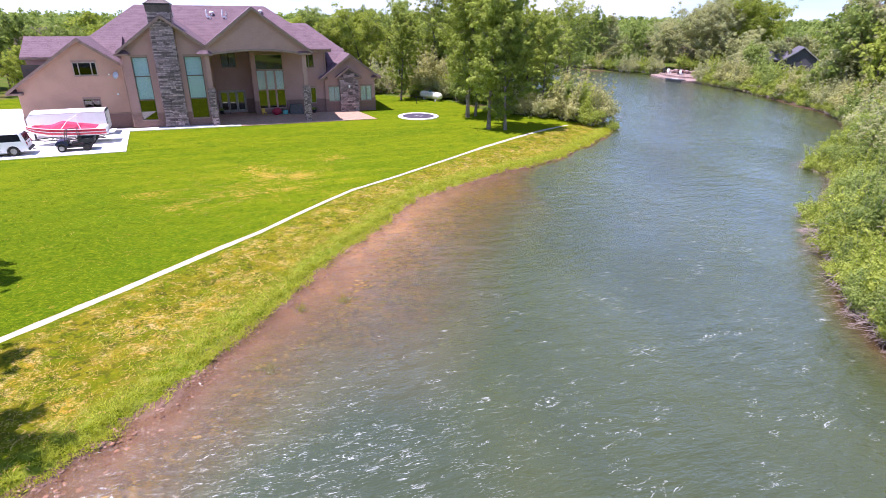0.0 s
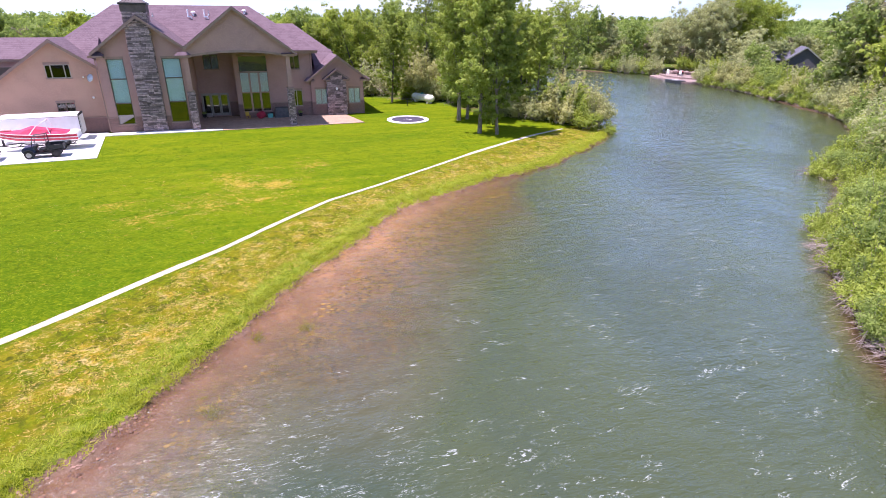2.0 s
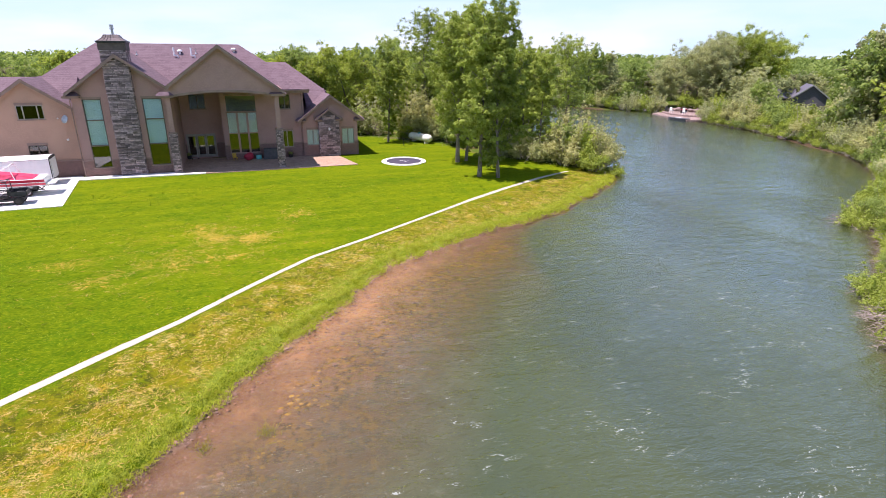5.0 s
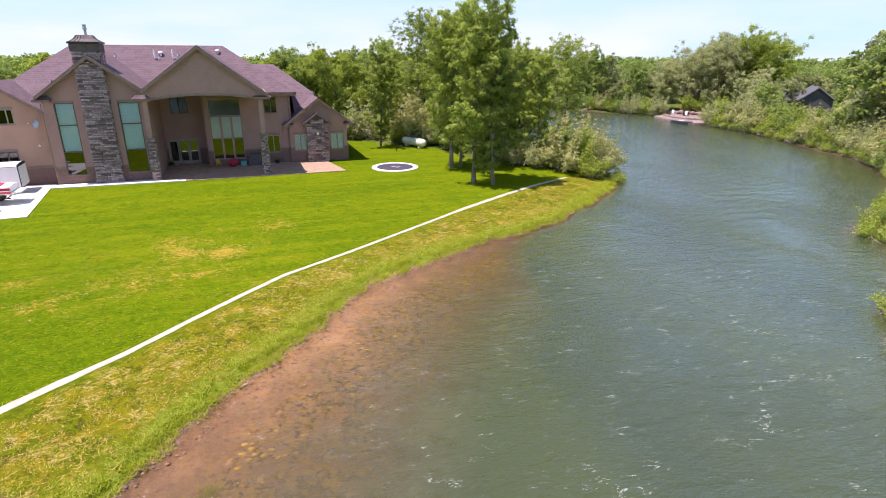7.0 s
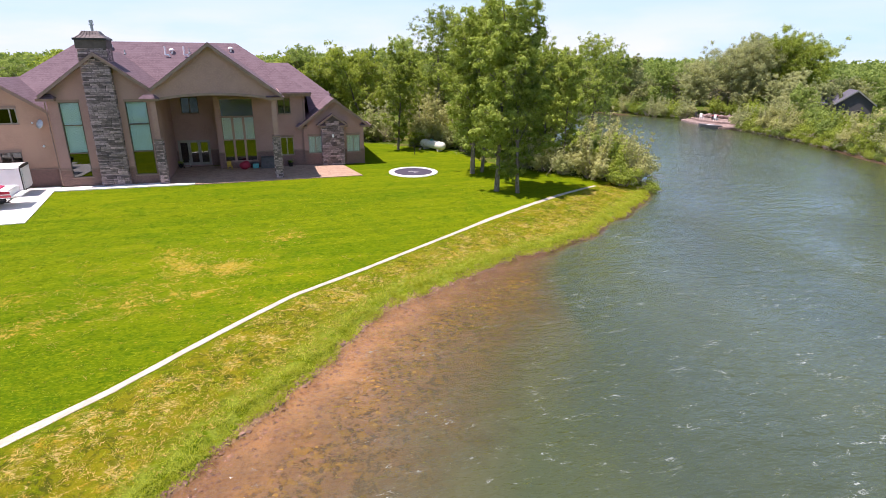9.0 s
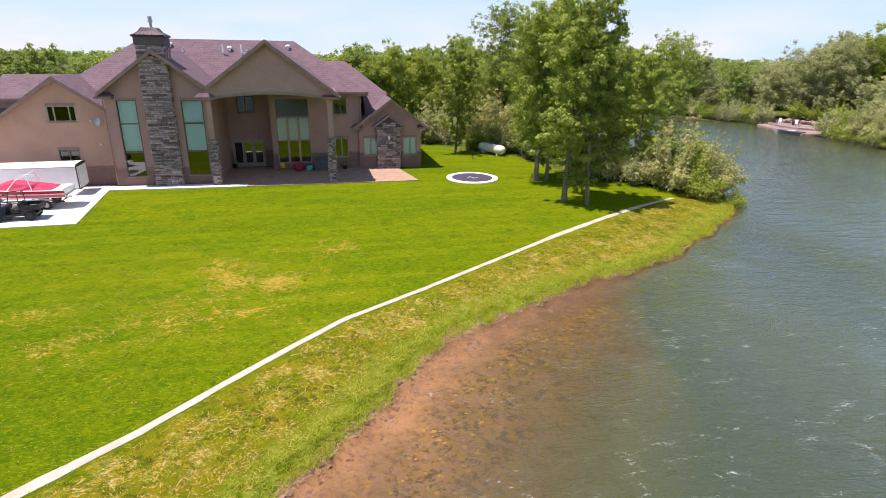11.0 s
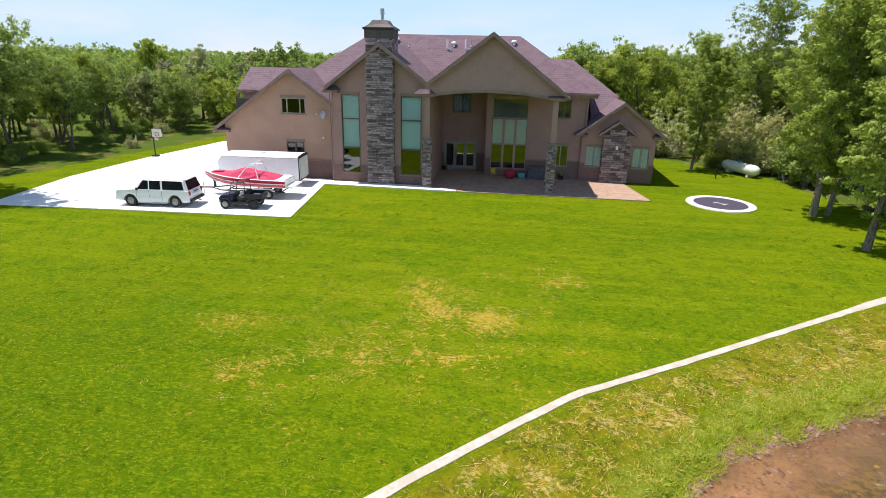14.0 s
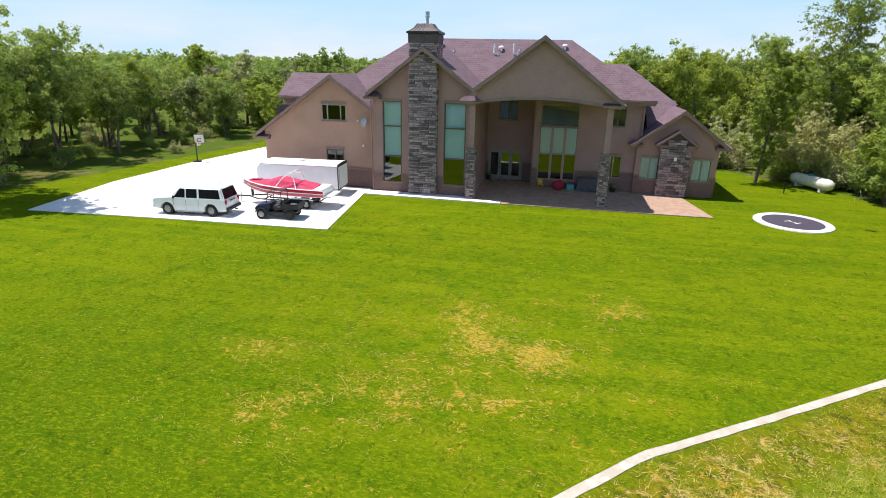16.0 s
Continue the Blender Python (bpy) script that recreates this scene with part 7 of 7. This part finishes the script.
def build_landing():
    pink = mat("pink_sandstone", (0.29, 0.205, 0.19), 0.95, second=(0.19, 0.135, 0.125), scale=0.8, fine=(0.44, 0.33, 0.30), fine_scale=4, bump=0.5, bump_scale=6)
    pier = tagged(part("landing", prism([(88.2, 103.6), (86.9, 99.5), (86.5, 94.5), (85.4, 90.2), (88.2, 88.8), (93, 91), (97, 97), (97.2, 102), (93, 105.5)], "z", -1.4, -0.45), pink), "pinkish sandstone landing at the far riverbank", "landing", kind="structure")
    part("upper_step", prism([(90.6, 103.6), (89.2, 99.5), (89.4, 95.5), (91.5, 92.5), (95.5, 97), (95.8, 101.5), (92.6, 104.6)], "z", -0.447, -0.12), pink, pier)
    rng = random.Random(8)
    rock = bmesh.new()
    bmesh.ops.create_icosphere(rock, subdivisions=1, radius=0.5)
    for v in rock.verts:
        v.co *= rng.uniform(0.75, 1.15)
    rock_mesh = bpy.data.meshes.new("boulder")
    rock.to_mesh(rock_mesh)
    rock_mesh.materials.append(pink)
    for k in range(44):
        f = k / 43
        b = new("boulder", rock_mesh)
        s_ = rng.uniform(0.7, 1.7)
        b.matrix_basis = pose(93.2 + 2.6 * math.sin(f * 3.1) + rng.uniform(-0.7, 0.7), 104.2 - 12 * f + rng.uniform(-0.6, 0.6), rng.uniform(-0.1, 0.4), 0, 0, rng.uniform(0, 360)) @ Matrix.Diagonal((s_, s_ * 0.8, s_ * 0.65, 1))
        b.parent = pier
    for x, y, s_ in ((97.6, 100.0, 0.9), (98.0, 104.6, 1.2), (99.0, 96.0, 1.2)):
        plant("riverbank_shrub", BUSH[0], x, y, s_, 40, "bright yellow-green shrub above the landing", "shrub", names=("stem", "foliage"))
    b = tagged(thing("moored_boat", 85.6, 92.8, -0.9, 98), "small dark boat moored at the landing", "boat")
    st = []
    for x, w in ((-2.2, 0.8), (0, 0.95), (1.5, 0.7), (2.4, 0.08)):
        st.append([(x, -w, 0.62), (x, -w * 0.7, 0.05), (x, w * 0.7, 0.05), (x, w, 0.62)])
    part("hull", loft(st, True), SIDING, b)
    part("seat", box(-0.3, 0.1, -0.8, 0.8, 0.625, 0.68), WHITE, b)
    for x, y, col, lab in ((91.0, 97.2, WHITE, "white garden chair on the landing"), (90.6, 100.6, WHITE, "white garden chair on the landing"), (91.0, 102.4, DARKMETAL, "dark garden chair on the landing")):
        c = tagged(thing("garden_chair", x, y, -0.12, 100), lab, "chair", "chairs on the landing")
        part("seat", box(-0.3, 0.3, -0.28, 0.28, 0.38, 0.45, bevel=0.02), col, c)
        part("backrest", box(-0.3, 0.3, 0.25, 0.32, 0.45, 1.15, bevel=0.02), col, c)
        for sx in (-0.26, 0.26):
            for sy in (-0.24, 0.24):
                part("leg", box(sx - 0.03, sx + 0.03, sy - 0.03, sy + 0.03, 0, 0.38), col, c)
    t = tagged(thing("garden_table", 92.4, 99.0, -0.12, 30), "red-clothed garden table on the landing", "table")
    part("tabletop", box(-0.8, 0.8, -0.5, 0.5, 0.70, 0.76, bevel=0.02), REDFAB, t)
    for sx in (-0.7, 0.7):
        part("leg", box(sx - 0.04, sx + 0.04, -0.4, 0.4, 0, 0.70), DARKMETAL, t)


build_landing()


# ---- grass, straw and stones ----
def blades(name, pts, height, width, material, label, seed, lean=0.5):
    rng = np.random.default_rng(seed)
    n_ = len(pts)
    az, h = rng.uniform(0, 2 * math.pi, n_), height * rng.uniform(0.5, 1.3, n_)
    side = np.stack([np.cos(az), np.sin(az), np.zeros(n_)], 1) * (width * rng.uniform(0.6, 1.3, n_))[:, None]
    bend = rng.normal(size=(n_, 3)) * lean * h[:, None]
    bend[:, 2] = h
    faces = np.stack([pts - side, pts + side, pts + bend], 1)
    return tagged(new(name, fast_faces(name, faces, material)), label, "grass", kind="stuff")


def near_bank(n_, lo, hi, seed, xr=(-13, 41), yr=(5, 52), power=1.0):
    rng = np.random.default_rng(seed)
    out = []
    while sum(map(len, out)) < n_:
        x, y = rng.uniform(*xr, 40000), rng.uniform(*yr, 40000)
        dl, dr, wet = river(x, y)
        ok = (~wet | (dl < -lo)) & (dl < dr) & (wet | (dl > lo)) & (dl < lo + (hi - lo) * rng.uniform(0, 1, 40000) ** power) & inside(x, y, LAWN)
        clump = np.sin(x * 2.1 + np.sin(y * 1.3) * 2) * np.sin(y * 2.3 + np.sin(x * 1.7) * 2) > rng.uniform(-1.4, 0.9, 40000)
        ok &= clump
        out.append(np.stack([x[ok], y[ok], ground_z(x[ok], y[ok]) - 0.01], 1))
    return np.concatenate(out)[:n_]


STRIP = PATH_LINE + [p for p in LEFT_BANK if 0 < p[1] < 56][::-1]


def clumped(pts, each, wide, seed):
    """Each point becomes a clump of blades round it."""
    rng = np.random.default_rng(seed)
    out = np.repeat(pts, each, 0)
    out[:, :2] += rng.normal(size=(len(out), 2)) * wide * np.repeat(rng.uniform(0.5, 1.4, len(pts)), each)[:, None]
    out[:, 2] = ground_z(out[:, 0], out[:, 1]) - 0.01
    return out


def on_strip(pts, gap=0.4):
    return pts[inside(pts[:, 0], pts[:, 1], STRIP) & (seg_dist(pts[:, 0], pts[:, 1], PATH_LINE) > gap)]


blades("bank_grass", near_bank(30000, -0.30, 1.5, 11, power=2.0), 0.10, 0.016, BLADE, "long yellow-green grass along the water's edge", 1, 1.0)
blades("bank_grass", clumped(near_bank(1100, -0.15, 1.1, 14, power=1.5), 22, 0.12, 31), 0.135, 0.015, BLADE, "tall grass tufts overhanging the water's edge", 4, 0.7)
blades("bank_turf", clumped(on_strip(near_bank(1500, 0.5, 6.5, 13)), 18, 0.13, 32), 0.075, 0.013, BLADE, "short green grass on the slope of the bank", 3, 0.9)
blades("bank_straw", clumped(on_strip(near_bank(2400, 0.6, 6.4, 12), 0.3), 9, 0.11, 33), 0.040, 0.022, STRAW, "dry straw lying in the grass of the bank", 2, 3.0)


def lawn_points(n_, seed):
    """Points on the near lawn, in clumps of their own."""
    rng = np.random.default_rng(seed)
    x, y = rng.uniform(-17, 24, n_ * 3), rng.uniform(18, 56, n_ * 3)
    ok = inside(x, y, PATH_LINE + [(35, 58), (-11.5, 58), (-11.5, 50.5), (-24, 50.5)]) & (seg_dist(x, y, PATH_LINE) > 0.3)
    return np.stack([x[ok], y[ok], ground_z(x[ok], y[ok])], 1)[:n_]


blades("lawn_tufts", clumped(lawn_points(5200, 51), 14, 0.10, 34), 0.050, 0.012, LAWNBLADE, "darker green tufts standing up in the mown lawn", 6, 0.9)
blades("lawn_tufts", clumped(lawn_points(3400, 52), 10, 0.14, 35), 0.035, 0.012, BLADE, "yellow-green tufts in the mown lawn", 7, 1.3)
worn = np.concatenate([np.random.default_rng(60 + k).normal(size=(n_, 2)) * r + (x, y) for k, (x, y, r, n_) in enumerate(((0.9, 39.7, 0.9, 60), (3.2, 39.3, 0.9, 70), (0.0, 42.2, 0.9, 36), (2.2, 35.8, 0.8, 22), (-1.7, 35.6, 1.3, 36), (-4.6, 34.0, 1.2, 26), (6.3, 44.3, 1.0, 22), (0.0, 38.0, 5.0, 110), (-5.0, 36.0, 5.0, 50)))])
blades("lawn_straw", clumped(np.concatenate([worn, np.zeros((len(worn), 1))], 1), 16, 0.13, 36), 0.042, 0.013, STRAW, "dry straw tufts in the worn patches of the lawn", 10, 2.0)
fringe = []
for (ax, ay), (bx, by) in zip(PATH_LINE, PATH_LINE[1:]):
    k = int(math.hypot(bx - ax, by - ay) * 34)
    f, q = np.random.default_rng(k).uniform(0, 1, k), np.random.default_rng(k + 1).choice([-1, 1], k) * np.random.default_rng(k + 2).uniform(0.205, 0.30, k)
    ln = math.hypot(bx - ax, by - ay)
    fringe.append(np.stack([ax + (bx - ax) * f - (by - ay) / ln * q, ay + (by - ay) * f + (bx - ax) / ln * q, np.zeros(k)], 1))
fringe = np.concatenate(fringe)
fringe[:, 2] = ground_z(fringe[:, 0], fringe[:, 1])
blades("path_edge_grass", fringe[::2], 0.06, 0.016, BLADE, "grass growing over the path's edges", 8, 0.9)
blades("path_edge_straw", fringe[1::3], 0.04, 0.013, STRAW, "dry straw along the path's edges", 9, 1.4)


def stones(name, n_, lo, hi, size, material, label, seed, flat=0.7, xr=(-8, 36), yr=(8, 48)):
    rng = np.random.default_rng(seed)
    base = np.array([(1, 0, 0), (0.5, 0.87, 0.1), (-0.5, 0.87, 0), (-1, 0, 0.1), (-0.5, -0.87, 0), (0.5, -0.87, 0.05), (0.25, 0.1, 0.62), (-0.3, -0.1, 0.55)])
    fc = [(0, 1, 6), (1, 2, 6), (2, 7, 6), (2, 3, 7), (3, 4, 7), (4, 5, 7), (5, 6, 7), (5, 0, 6)]
    x, y = rng.uniform(*xr, n_ * 30), rng.uniform(*yr, n_ * 30)
    dl, dr, wet = river(x, y)
    d = np.where(wet, dl, -dl)
    ok = np.flatnonzero((d > lo) & (d < hi) & (dl < dr))[:n_]
    verts, faces = [], []
    for px, py, pz in zip(x[ok], y[ok], ground_z(x[ok], y[ok])):
        a, s = rng.uniform(0, 6.28), size * (0.4 + min(rng.exponential(0.6), 1.5))
        m = np.array([[math.cos(a), -math.sin(a), 0], [math.sin(a), math.cos(a), 0], [0, 0, 1]])
        p = (base * (1 + rng.normal(size=(8, 3)) * 0.18)) @ m.T * s * np.array([1, 0.8, flat])
        o = len(verts)
        verts += list(p + np.array([px, py, pz - 0.01]))
        faces += [tuple(o + i for i in f) for f in fc]
    ob = mesh_from(name, verts, faces, material)
    return tagged(ob, label, "stones", kind="stuff")


stones("shore_stones", 3600, -0.05, 0.9, 0.052, ROCK, "reddish-brown stones scattered on the muddy shore", 5)
stones("river_stones", 1500, 1.8, 4.2, 0.075, ROCKOCHRE, "ochre algae-coated stones under shallow water", 6, 0.3)
stones("bed_stones", 1300, 0.6, 4.6, 0.085, ROCK, "brown stones on the shallow river bed", 7, 0.35)

# small reed tufts standing in the shallows
rngt = np.random.default_rng(17)
for x, y in ((0.99, 19.3), (3.0, 19.55), (-0.6, 15.0)):
    p = np.stack([rngt.normal(x, 0.14, 140), rngt.normal(y, 0.14, 140), np.full(140, -1.0)], 1)
    blades("reed_tuft", p, 0.34, 0.012, BLADE, "small green reed tuft in the shallow water", int(x * 10) + 40)
